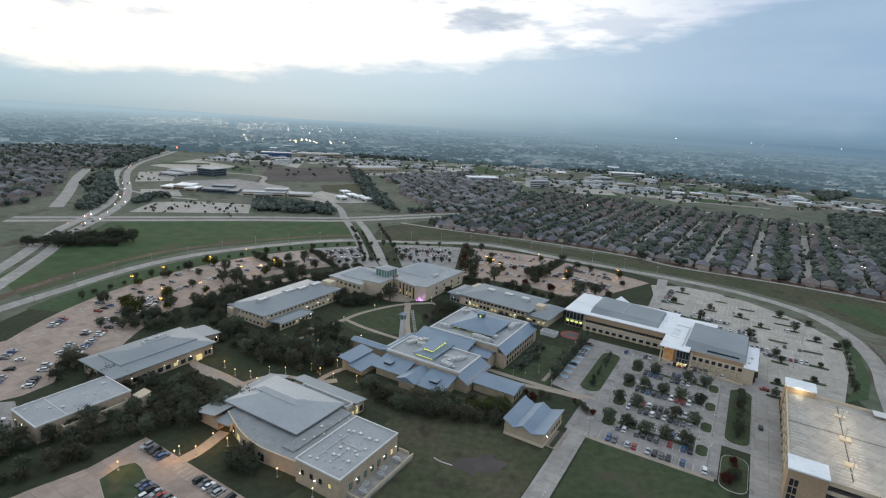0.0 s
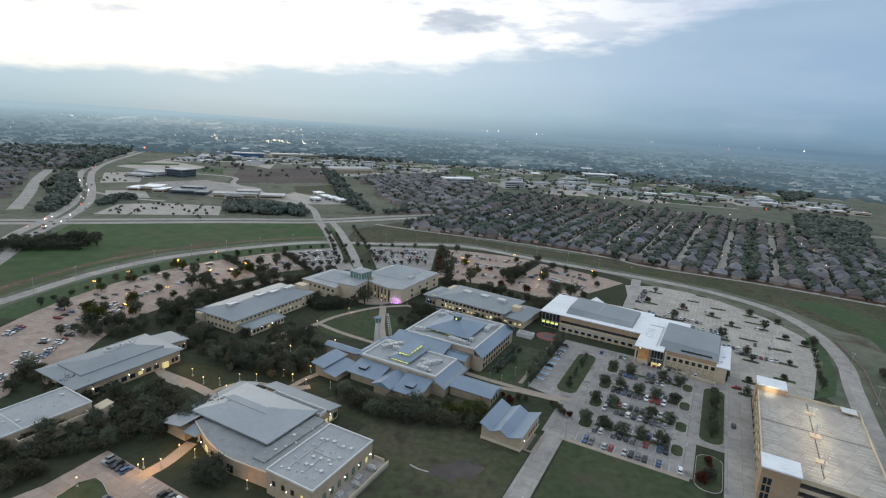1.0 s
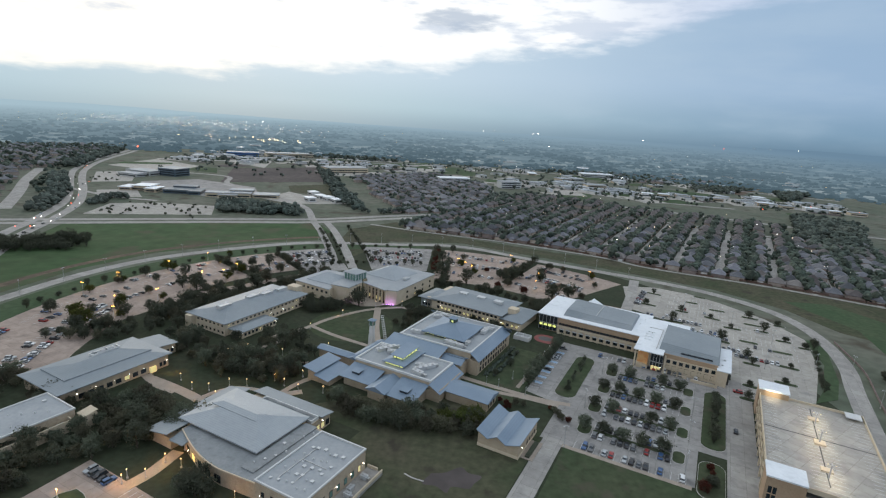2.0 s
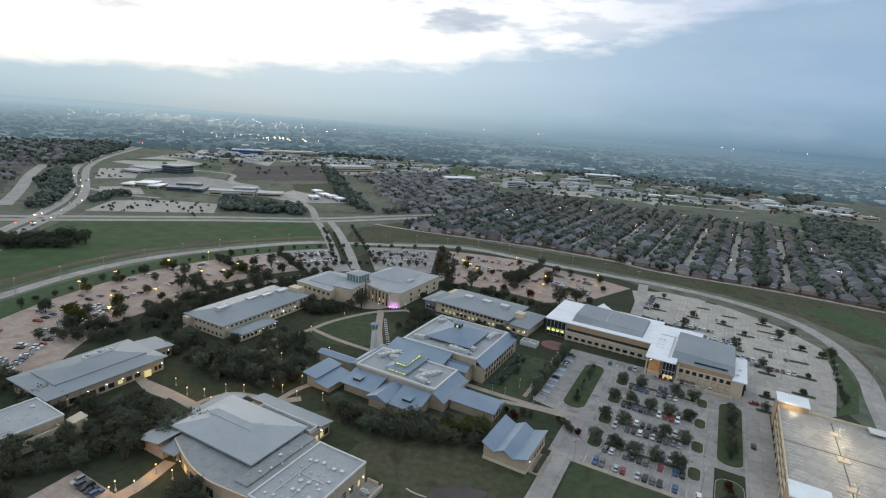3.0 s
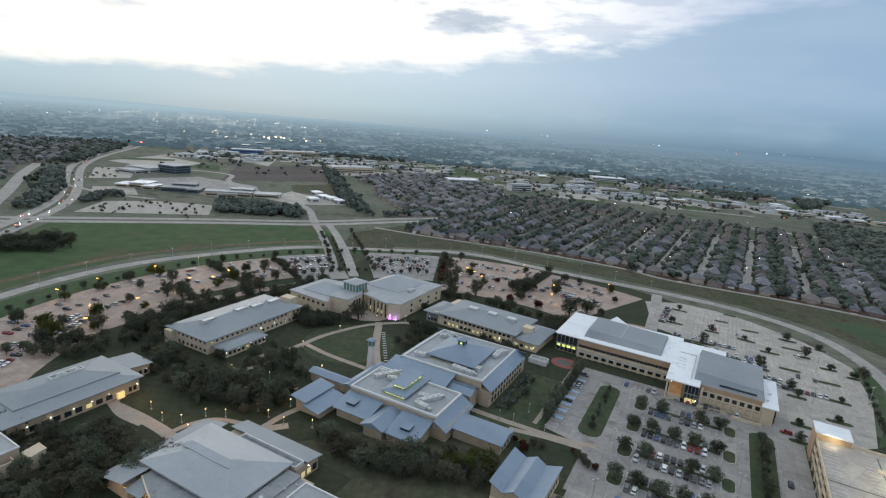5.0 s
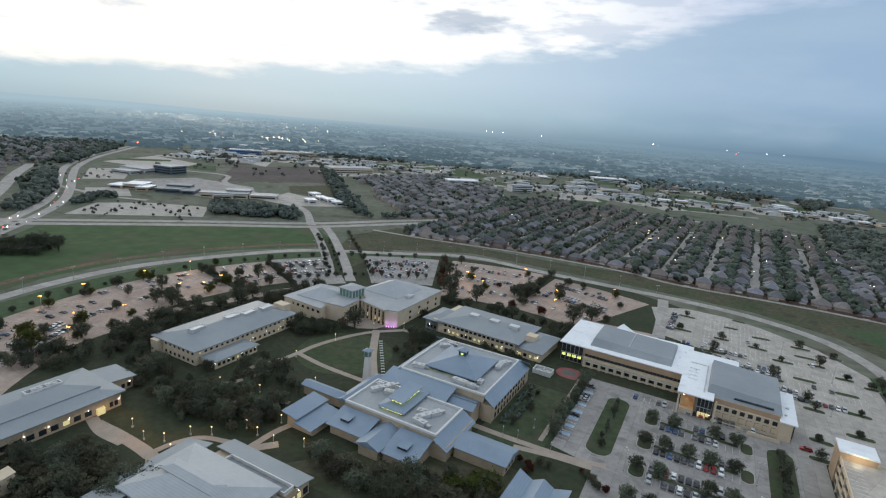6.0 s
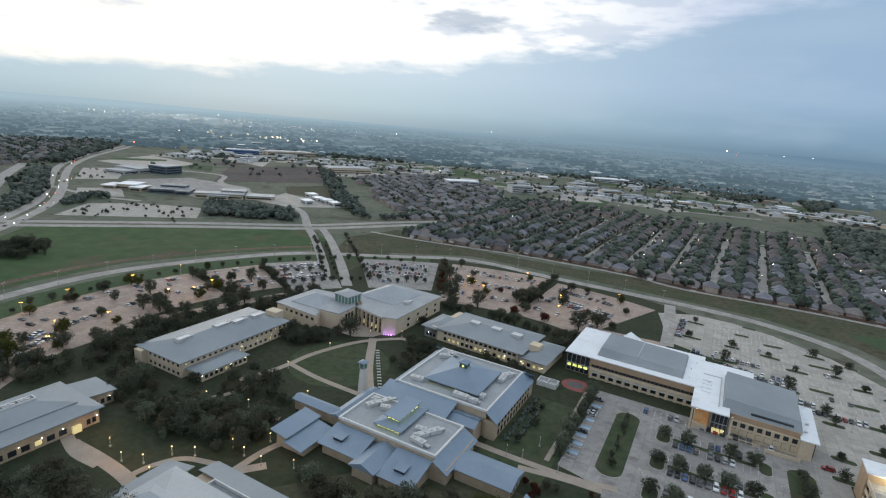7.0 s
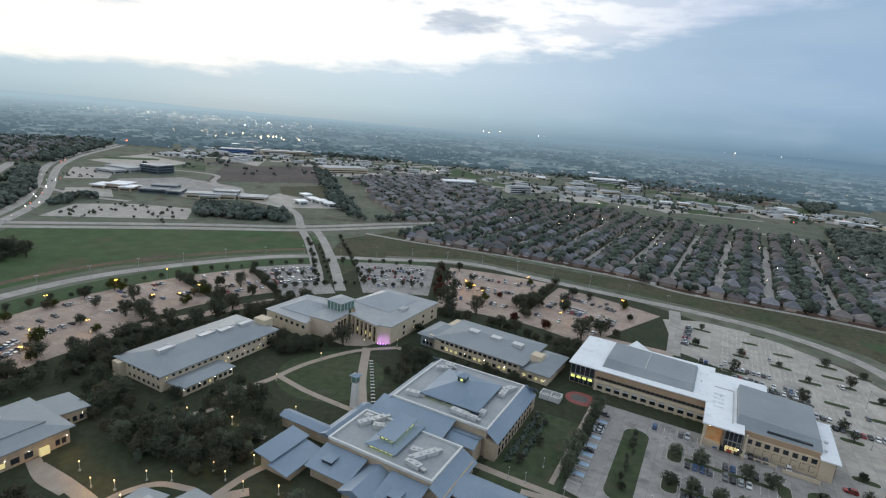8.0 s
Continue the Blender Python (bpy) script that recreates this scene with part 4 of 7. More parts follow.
    part("lantern_frame", join(*[boxes((x - 0.15, x + 0.15, y - 0.15, y + 0.15, 10.3, 15.4)) for x in (-5.6, -2.8, 0, 2.8, 5.6) for y in (-5.6, 5.6)], *[boxes((x - 0.15, x + 0.15, y - 0.15, y + 0.15, 10.3, 15.4)) for x in (-5.6, 5.6) for y in (-2.8, 0, 2.8)]), PARAPET, b).matrix_basis = turned
    part("lantern_roof", join(hip(-5.9, 5.9, -5.9, 5.9, 15.8, 0.9, 0.6, 0.4)), ROOFFLAT, b).matrix_basis = turned
    return b


def library():
    b = thing("library", pose(17.3, 265, 0, 0, 0, -25), "square brick library with blue metal roofs and cupola", "building")
    walls(b, [(-43, 0, 0, 42.5, 0, 11.4)], BRICK)
    part("flat_roof", boxes((-42.6, -0.4, 0.4, 42.1, 11.4, 11.5)), ROOFFLAT, b, "pale flat roof round the blue pyramid")
    part("coping", rim(-43.4, 0.4, -0.4, 42.9, 11.3, 12.2, 0.8), PARAPET, b)
    # blue skirts
    part("east_skirt", shed(0.4, 5.6, -1.5, 44.5, 11.9, 8.2, 8.2, 11.9), ROOFBLUE, b)
    part("north_skirt", shed(-48, 5.6, 42.9, 47.5, 11.9, 11.9, 8.4, 8.4), ROOFBLUEV, b)
    part("west_skirt", shed(-48.6, -43.4, -1.5, 44.5, 8.2, 11.9, 11.9, 8.2), ROOFBLUE, b)
    walls(b, [(0.0, 4.6, -0.8, 43.5, 0, 8.0), (-47.6, -43.0, -0.8, 43.5, 0, 8.0), (-47, 4.6, 42.5, 46.5, 0, 8.0)], BRICK, "skirt_wall")
    windows(b, (4.63, 2), (4.63, 42), 4.6, 11, 1.7, 2.2, 0.05, 61)
    windows(b, (4.63, 2), (4.63, 42), 0.8, 11, 1.7, 2.6, 0.1, 62)
    windows(b, (-47.6, -0.83), (-43, -0.83), 3, 2, 1.4, 2.0, 0.0, 63)
    # pyramid with a lit clerestory, and the cupola
    part("clerestory", boxes((-32.5, -9, 8.5, 32, 11.5, 13.4)), GLASS, b)
    for i in range(12):
        if i % 4 != 3:
            part("lit_pane", boxes((-32 + 1.9 * i, -30.5 + 1.9 * i, 8.38, 8.5, 12.1, 13.2)), LITGREEN, b, "lit yellow-green pane")
    part("pyramid_roof", hip(-33, -8.5, 8, 32.5, 13.4, 4.6, 1.2, 0.5), ROOFBLUE, b, "blue pyramid roof")
    part("cupola", join(boxes((-22.2, -19.3, 18.8, 21.7, 16.6, 19.6))), GREENGLASS, b)
    part("lit_pane", boxes((-21.3, -20.3, 18.7, 18.78, 17.7, 18.6)), LITGREEN, b)
    part("cupola_frame", join(*[boxes((x - 0.2, x + 0.2, y - 0.2, y + 0.2, 16.6, 19.8)) for x in (-22.3, -19.2) for y in (18.7, 21.8)], boxes((-22.4, -19.1, 18.6, 21.9, 16.6, 17.6))), DARKMETAL, b)
    part("cupola_roof", hip(-22.6, -18.9, 18.4, 22.1, 19.9, 1.3, 0.5, 0.2), ROOFBLUE, b)
    for x, y, l, w, a in ((-38, 34, 5, 2.4, 30), (-36, 38, 4, 2, 0), (-4.5, 34, 5, 2.6, 60), (-5, 29, 5, 2.4, 90), (-37, 6, 6, 2.2, 10), (-14, 4, 7, 2.4, -4), (-8, 3.4, 4, 2, 0), (-6, 9, 3, 2, 90)):
        plant(b, x, y, 11.5, l, w, 1.7, a)
    # link to the student centre
    part("link_wall", boxes((-46, -14, -11, -0.5, 0, 9.0)), BRICK, b)
    part("link_roof", shed(-47.5, -13, -11.6, -0.2, 9.2, 9.2, 11.6, 11.6), ROOFBLUEV, b)
    part("gable_wall", boxes((-13, -1.5, -8.5, -0.5, 0, 7.6)), BRICK, b)
    part("gable_roof", join(shed(-13.6, -1, -4.6, 0.2, 9.6, 9.6, 8.0, 8.0), shed(-13.6, -1, -9, -4.4, 7.4, 7.4, 9.2, 9.2)), ROOFBLUEV, b)
    return b


def student_centre():
    b = thing("student_centre", pose(17.3, 265, 0, 0, 0, -25), "low brick student centre with stepped blue metal roofs", "building")
    walls(b, [(-48, -4.5, -35, -12, 0, 8.6)], BRICK)
    part("flat_roof", boxes((-47.6, -4.9, -34.6, -12.3, 8.6, 8.7)), ROOFFLAT, b, "pale flat roof")
    part("coping", rim(-48.3, -4.2, -35.3, -11.7, 8.5, 9.5, 0.8), PARAPET, b)
    # lit lantern
    part("low_roof", join(boxes((-33.5, -22.5, -30.5, -10.8, 8.7, 10.0)), hip(-34, -22, -31, -10.3, 10.1, 1.6, 0.4, 0.3)), ROOFBLUE, b)
    for i in range(5):
        part("lit_pane", boxes((-33 + 2.1 * i, -31.3 + 2.1 * i, -30.62, -30.5, 9.0, 9.8)), LITGREEN, b, "lit yellow-green pane")
    part("lantern", boxes((-30.6, -25.4, -26.8, -12.6, 10.6, 12.6)), LITGREEN, b, "lit yellow-green glass lantern")
    part("lantern_frame", join(*[boxes((x - 0.12, x + 0.12, y - 0.12, y + 0.12, 10.6, 12.6)) for x in (-30.7, -25.3) for y in (-26.9, -24, -21.2, -18.4, -15.5, -12.5)], *[boxes((x - 0.12, x + 0.12, y - 0.12, y + 0.12, 10.6, 12.6)) for x in (-29, -27.2) for y in (-26.9, -12.5)]), DARKMETAL, b)
    part("lantern_roof", shed(-31.8, -24.2, -28.2, -11.4, 13.0, 12.6, 13.2, 13.6), ROOFBLUE, b)
    for x, y, l, a in ((-43, -20, 5, 64), (-40, -15, 6, 64), (-37, -19, 4, 20), (-15, -27, 6, 60), (-12, -22, 5, 60), (-14, -31, 6, -10), (-17, -24, 4, 10), (-44, -16, 3, 0)):
        plant(b, x, y, 8.7, l, 2.4, 1.6, a)
    # skirts and front roofs
    part("west_front_wall", boxes((-47, -31, -46, -35.4, 0, 4.5)), BRICK, b)
    part("west_front_roof", shed(-48.5, -30, -47.5, -35.4, 4.6, 4.6, 7.2, 7.2), ROOFBLUEV, b)
    part("gable_wall", boxes((-29.6, -20.6, -50.4, -35.4, 0, 4.8)), BRICK, b)
    part("gable_roof", hip(-30.2, -20, -51, -33, 4.9, 2.3, 0.5, 0.25, 0.0), ROOFBLUEV, b)
    part("east_front_wall", boxes((-19.4, -6, -48.6, -35.4, 0, 4.2)), BRICK, b)
    part("east_front_roof", shed(-20, -5, -50, -35.4, 4.2, 4.2, 7.2, 7.2), ROOFBLUEV, b)
    for x, y in ((-44, -42), (-15, -44)):
        z = 4.4 + (y + 48.5) * 0.21
        dm = part("dormer", boxes((x, x + 4.2, y - 1.5, y + 1.4, z - 0.6, z + 0.9)), DARKMETAL, b)
        part("dormer_roof", shed(x - 0.3, x + 4.5, y - 1.8, y + 2.6, z + 1.0, z + 1.0, z + 1.25, z + 1.25, 0.15), ROOFBLUEV, dm)
        part("dormer_glass", boxes((x + 0.2, x + 4.0, y - 1.56, y - 1.5, z - 0.3, z + 0.75)), GLASS, dm)
    part("corner_gable_wall", boxes((-6, 1.0, -36, -13, 0, 6.0)), BRICK, b)
    part("corner_roof", shed(-4.2, 2.0, -37.5, -11.5, 8.6, 5.2, 5.2, 8.6), ROOFBLUE, b)
    part("east_wing_wall", boxes((1.8, 23, -31, -19.4, 0, 4.6)), BRICK, b)
    part("east_wing_roof", hip(1.6, 23.6, -31.6, -18.8, 4.8, 1.9, 0.5, 0.25, 0.0), ROOFBLUE, b)
    windows(b, (23.03, -30), (23.03, -21), 0.8, 3, 1.4, 2.2, 0.0, 71)
    # covered walk to the west
    part("walk_wall", boxes((-77, -56, -29, -24.6, 0, 4.6), (-56, -51.6, -29, -3, 0, 4.6)), BRICK, b)
    part("walk_roof", join(hip(-77.6, -53.8, -29.6, -24, 4.8, 1.3, 0.4, 0.2, 0.0), hip(-56.6, -51, -30, -2.4, 4.82, 1.3, 0.4, 0.2, 0.0)), ROOFBLUE, b)
    part("pavilion_wall", boxes((-64.5, -58.6, -52, -36, 0, 6.0), (-58.6, -51, -52, -36, 0, 3.8)), BRICK, b)
    part("pavilion_roof", join(shed(-66, -57.6, -54, -34.6, 7.2, 6.0, 6.0, 7.2), shed(-58.4, -49.6, -55, -36, 5.2, 3.9, 3.9, 5.2)), ROOFBLUE, b)
    return b


def bell_tower():
    b = thing("clock_tower", pose(-39.5, 291, 0, 0, 0, -25), "slender white tapering tower with glazed green lantern", "tower")
    bm = bmesh.new()
    bmesh.ops.create_cone(bm, cap_ends=True, segments=4, radius1=2.15, radius2=1.5, depth=12, matrix=Matrix.Translation((0, 0, 6.0)) @ Matrix.Rotation(radians(45), 4, "Z"))
    part("shaft", bm, PARAPET, b)
    part("lantern", boxes((-1.2, 1.2, -1.2, 1.2, 12, 14.9)), GREENGLASS, b)
    part("lantern_post", join(*[boxes((x - 0.18, x + 0.18, y - 0.18, y + 0.18, 12, 15.0)) for x in (-1.2, 1.2) for y in (-1.2, 1.2)]), STEEL, b)
    part("cap", hip(-1.7, 1.7, -1.7, 1.7, 15.2, 1.0, 0.3, 0.25), ROOFBLUE, b)
    return b


def pavilion():
    b = thing("pavilion", pose(20.6, 201.5, 0, 0, 0, -26), "small brick pavilion with folded blue metal roof", "building")
    prof = [(-0.7, 7.6), (4.4, 5.0), (8.5, 7.2), (12.4, 4.9), (18.4, 7.0)]
    vs, fs = [], []
    for y in (-0.8, 23.2):
        vs += [(x, y, z) for x, z in prof] + [(x, y, z - 0.3) for x, z in prof]
    for i in range(4):
        fs += [(i, i + 1, i + 11, i + 10), (i + 15, i + 16, i + 6, i + 5), (i, i + 5, i + 6, i + 1), (i + 10, i + 11, i + 16, i + 15)]
    fs += [(0, 10, 15, 5), (4, 9, 19, 14)]
    part("roof", (vs, fs), ROOFBLUE, b, "folded blue metal roof")
    w = [(0, 0), (17.7, 0), (17.7, 4.5), (17.6, 6.6), (12.4, 4.6), (8.5, 6.9), (4.4, 4.7), (0, 7.1)]
    part("front_wall", ([(x, 0.0, z) for x, z in w] + [(x, 0.4, z) for x, z in w], [tuple(range(8)), tuple(range(15, 7, -1))] + [(i, 8 + i, 8 + (i + 1) % 8, (i + 1) % 8) for i in range(8)]), BRICK, b)
    part("rear_wall", ([(x, 22.0, z) for x, z in w] + [(x, 22.4, z) for x, z in w], [tuple(range(8)), tuple(range(15, 7, -1))] + [(i, 8 + i, 8 + (i + 1) % 8, (i + 1) % 8) for i in range(8)]), BRICK, b)
    part("west_wall", boxes((0, 0.4, 0.4, 22, 0, 7.0)), BRICK, b)
    part("east_wall", boxes((17.3, 17.7, 0.4, 22, 0, 6.5)), BRICK, b)
    part("plinth", rim(-0.15, 17.85, -0.15, 22.55, 0, 1.3, 0.3), STONE, b)
    part("terrace", boxes((17.8, 23, 2, 16, 0, 0.25)), PATHCON, b)
    part("hedge_bed", boxes((19.6, 21.4, 3, 15, 0.25, 0.9)), LEAF, b)
    windows(b, (17.73, 9), (17.73, 21), 0.6, 4, 1.3, 2.6, 0.0, 81)
    wall_lamp(b, 17.9, 4, 3.2)
    return b


def science_building():
    b = thing("science_building", pose(62.4, 336.6, 0, 0, 0, -26), "tan brick science building with broad white roofs", "building")
    # west block
    walls(b, [(0.8, 63.5, 1.0, 41, 0, 10.6)], BRICKTAN)
    part("white_roof", boxes((-0.8, 65.5, -0.6, 42.5, 10.7, 11.2)), ROOFWHITE, b, "bright white membrane roof")
    part("grey_roof", ([(15, 4.5, 11.2), (57.5, 4.5, 11.2), (57.5, 36, 11.2), (15, 36, 11.2), (15.6, 10, 14.2), (56.8, 10, 12.8), (56.8, 35, 12.8), (15.6, 35, 14.2)],
                       [(3, 2, 1, 0), (4, 5, 6, 7), (0, 1, 5, 4), (1, 2, 6, 5), (2, 3, 7, 6), (3, 0, 4, 7)]), ROOFGREY, b, "raised grey metal roof")
    part("roof_ridge", boxes((34.2, 34.6, 10, 35, 13.5, 13.85)), STEEL, b)
    part("brick_band", boxes((13, 64, 0.0, 1.0, 7.4, 10.6)), BRICKTAN, b)
    part("glass_corner", boxes((0.4, 12.6, 0.4, 1.0, 0.8, 10.4), (0.3, 0.8, 0.6, 14, 0.8, 10.4)), GLASS, b)
    part("glass_mullions", boxes(*[(0.4 + 2.4 * i, 0.6 + 2.4 * i, 0.2, 0.4, 0.5, 10.6) for i in range(6)], (0.3, 12.8, 0.2, 0.4, 4.9, 5.4)), STEEL, b)
    for i in range(4):
        part("lit_pane", boxes((1 + 2.9 * i, 3 + 2.9 * i, 0.3, 0.38, 3.2, 4.6)), LITGREEN, b)
    windows(b, (13.5, 0.95), (63.5, 0.95), 5.5, 25, 1.9, 1.7, 0.08, 91)
    # arcade
    part("arcade_beam", boxes((13, 64, -0.9, 1.0, 4.2, 5.4)), STONE, b)
    for i in range(13):
        part("pier", boxes((13.2 + 4.2 * i, 14.6 + 4.2 * i, -0.8, 0.9, 0, 4.2)), STONE, b)
        if i < 12:
            x = 14.6 + 4.2 * i
            part("bay_sill", boxes((x, x + 2.8, -0.3, 0.9, 0, 1.0)), STONE, b)
            part("bay_hood", boxes((x - 0.2, x + 3.0, -1.25, 0.2, 3.3, 3.6)), PARAPET, b, "pale projecting hood")
    windows(b, (14.0, 0.0), (64.4, 0.0), 1.0, 12, 2.6, 2.3, 0.05, 92)
    # entrance hall
    walls(b, [(65, 76, -18, 34, 0, 10.6)], STONE, "entrance_wall")
    part("entrance_roof", join(boxes((63.2, 78.8, -22.8, 36, 11.0, 11.5)), boxes((78.8, 88.5, 22.2, 36, 11.0, 11.5))), ROOFWHITE, b, "bright white membrane roof")
    part("roof_groove", boxes((74, 74.5, -16, 18, 11.5, 11.75), (66, 74, 17.6, 18, 11.5, 11.75)), STEEL, b)
    for i in range(4):
        part("roof_fin", boxes((66, 70.5, -4 + 4.5 * i, -3 + 4.5 * i, 11.5, 11.9)), ROOFWHITE, b)
    # lit orange glass by the entrance, its glow painted as plain colour
    part("mural", prism([(65.4 + 5.6 * math.sin(radians(9 * i)), -20.6 + 2.4 * math.cos(radians(9 * i))) for i in range(11)] + [(71.0, -18.02), (65.4, -18.02)], 2.6, 9.8), PAINTEDGLOW, b, "curved panel of lit glass, its orange light painted in")
    part("mural_base", boxes((65.2, 71.2, -20.4, -18.02, 0, 2.6)), STONE, b)
    part("entrance_glazing", boxes((72.2, 79, -19, -18.4, 0.2, 10)), GLASS, b)
    part("entrance_mullions", boxes(*[(72.2 + 1.6 * i, 72.4 + 1.6 * i, -19.2, -19.0, 0, 10.2) for i in range(5)], (72.2, 79, -19.2, -19.0, 4.8, 5.2)), STEEL, b)
    for i in range(3):
        part("lit_door", boxes((73.1 + 1.7 * i, 74.6 + 1.7 * i, -19.3, -19.22, 0.1, 2.6)), LIT, b, "warm lit glass door")
    for x in (63.8, 79.6):
        part("entrance_column", boxes((x, x + 0.8, -21.8, -21, 0, 11)), STONE, b)
    # east block
    walls(b, [(76, 106, -16.5, 26, 0, 10.4)], BRICKTAN, "east_wall")
    part("east_grey_roof", ([(75.5, -16, 10.4), (106.5, -16, 10.4), (106.5, 22, 10.4), (75.5, 22, 10.4), (76.2, -11, 14.6), (105.8, -11, 13.2), (105.8, 21.5, 13.2), (76.2, 21.5, 14.6)],
                            [(3, 2, 1, 0), (4, 5, 6, 7), (0, 1, 5, 4), (1, 2, 6, 5), (2, 3, 7, 6), (3, 0, 4, 7)]), ROOFGREY, b, "raised grey metal roof")
    part("clerestory_slot", boxes((87, 103, -14.6, -13.5, 11.3, 11.9)), GLASS, b)
    part("stone_facing", boxes((79.5, 106.3, -17.0, -16.5, 0, 8.0)), STONE, b)
    windows(b, (80, -17.05), (106, -17.05), 5.4, 8, 2.2, 2.0, 0.0, 93)
    windows(b, (80, -17.05), (106, -17.05), 1.4, 8, 2.4, 2.8, 0.0, 94, STONE)
    for i in range(9):
        x = 79.6 + 3.25 * i
        part("pilaster", boxes((x - 0.35, x + 0.35, -17.35, -17.0, 0, 8.0)), STONE, b)
    part("stone_course", boxes((79.5, 106.3, -17.25, -17.0, 4.4, 4.9)), STONE, b)
    part("garden_wall", boxes((79, 92, -20.2, -19.8, 0, 1.2), (94, 107, -22.2, -21.8, 0, 1.6)), STONE, b)
    walls(b, [(106, 111, -18.5, 14, 0, 8.6)], STONE, "east_end_wall")
    part("east_white_roof", boxes((105.6, 112.4, -20, 15, 9.0, 9.5)), ROOFWHITE, b)
    part("louvre_screen", boxes((111.1, 112.2, -14, -6, 0, 6)), DARKMETAL, b)
    vents(b, [(108, -12, 9.5), (109, -4, 9.5), (69, 8, 11.5), (60, 20, 11.2), (60, 8, 11.2), (62, 30, 11.2)], 95)
    part("rear_canopy", ([(20, 43, 10), (33, 43, 10), (35, 47, 8), (24, 51, 12), (20, 43, 9.7), (33, 43, 9.7), (35, 47, 7.7), (24, 51, 11.7)], [(0, 1, 2, 3), (7, 6, 5, 4), (0, 4, 5, 1), (1, 5, 6, 2), (2, 6, 7, 3), (3, 7, 4, 0)]), ROOFWHITE, b)
    part("rear_block", boxes((18, 36, 41, 47, 0, 8)), STONE, b)
    wall_lamp(b, 66, -20, 9.6), wall_lamp(b, 78, -20.5, 2.8)
    return b


def garage():
    b = thing("parking_garage", pose(154, 240, 0, 0, 0, -26), "concrete multi-storey garage with lit roof deck", "garage")
    for k, z in enumerate((0.1, 3.5, 7.0)):
        part("deck", boxes((0, 40, -66, 8, z, z + 0.35)), GREYLOT, b)
    part("roof_deck", boxes((0, 40, -66, 8, 10.4, 10.8)), PALELOT, b, "pale concrete roof deck")
    part("parapet", rim(-0.3, 40.3, -66.3, 8.3, 10.0, 11.9, 0.35), STONE, b)
    for z in (3.0, 6.5):
        part("spandrel", rim(-0.3, 40.3, -66.3, 8.3, z, z + 1.5, 0.3), STONE, b)
    for i in range(10):
        part("pier", boxes((-0.6, 0.0, -65 + 8 * i, -64.2 + 8 * i, 0, 11.4)), STONE, b)
        part("pier", boxes((40.0, 40.6, -65 + 8 * i, -64.2 + 8 * i, 0, 11.4)), STONE, b)
    part("deck_joint", boxes((0.4, 39.6, -24.4, -23.9, 10.8, 10.83), (19.6, 20.0, -60, 4, 10.8, 10.83)), DARKMETAL, b)
    part("ramp_wall", boxes((18, 22, -30, -26, 10.8, 11.6), (18, 22, -8, -5, 10.8, 11.4), (18, 22, -50, -47, 10.8, 11.4)), STONE, b)
    for j, (u0, s) in enumerate(((1, 1), (14.8, 1), (20.4, 1), (34, 1))):
        for i in range(25):
            o = shared("stall_line", line.data, b, pose(u0, -62 + 2.7 * i, 10.8)) if j or i else part("stall_line", boxes((0, 5.2, 0, 0.14, 0, 0.012)), PAINT, b)
            line = line if j or i else o
            o.matrix_basis = pose(u0, -62 + 2.7 * i, 10.8)
    for (u0, u1, v0, v1) in ((-0.7, 11.5, 6.5, 16.5), (-0.7, 11.5, -70, -60)):
        t = part("stair_tower", boxes((u0, u1, v0, v1, 0, 13.6)), BRICKTAN, b, "tan brick stair tower")
        part("tower_roof", boxes((u0 - 0.3, u1 + 0.3, v0 - 0.3, v1 + 0.3, 13.6, 14.2)), ROOFWHITE, t, "white roof")
        part("tower_glazing", boxes(*[(u0 + 1 + 1.5 * i, u0 + 2.2 + 1.5 * i, v0 - 0.1, v0 - 0.02, 1 + 3.2 * k, 3.6 + 3.2 * k) for i in range(2) for k in range(3)]), GLASS, t)
    for v in (-54, -28, -12):
        q = part("deck_lamp", boxes((19.7, 20.1, v - 0.2, v + 0.2, 10.8, 16.8), (18.7, 21.1, v - 0.12, v + 0.12, 16.6, 16.8), (19.78, 20.02, v - 1.2, v + 1.2, 16.6, 16.8)), STEEL, b)
        for u in (18.5, 20.9):
            part("lamp_head", boxes((u, u + 0.4, v - 0.2, v + 0.2, 16.48, 16.58)), LIT, q)
    part("ramp_roof", boxes((33, 39, 2, 7.5, 12.0, 12.4)), PARAPET, b)
    return b


for make in (performance_hall, long_hall, service_hall, classroom_west, classroom_east, main_hall, library, student_centre, bell_tower, pavilion, science_building, garage):
    make()

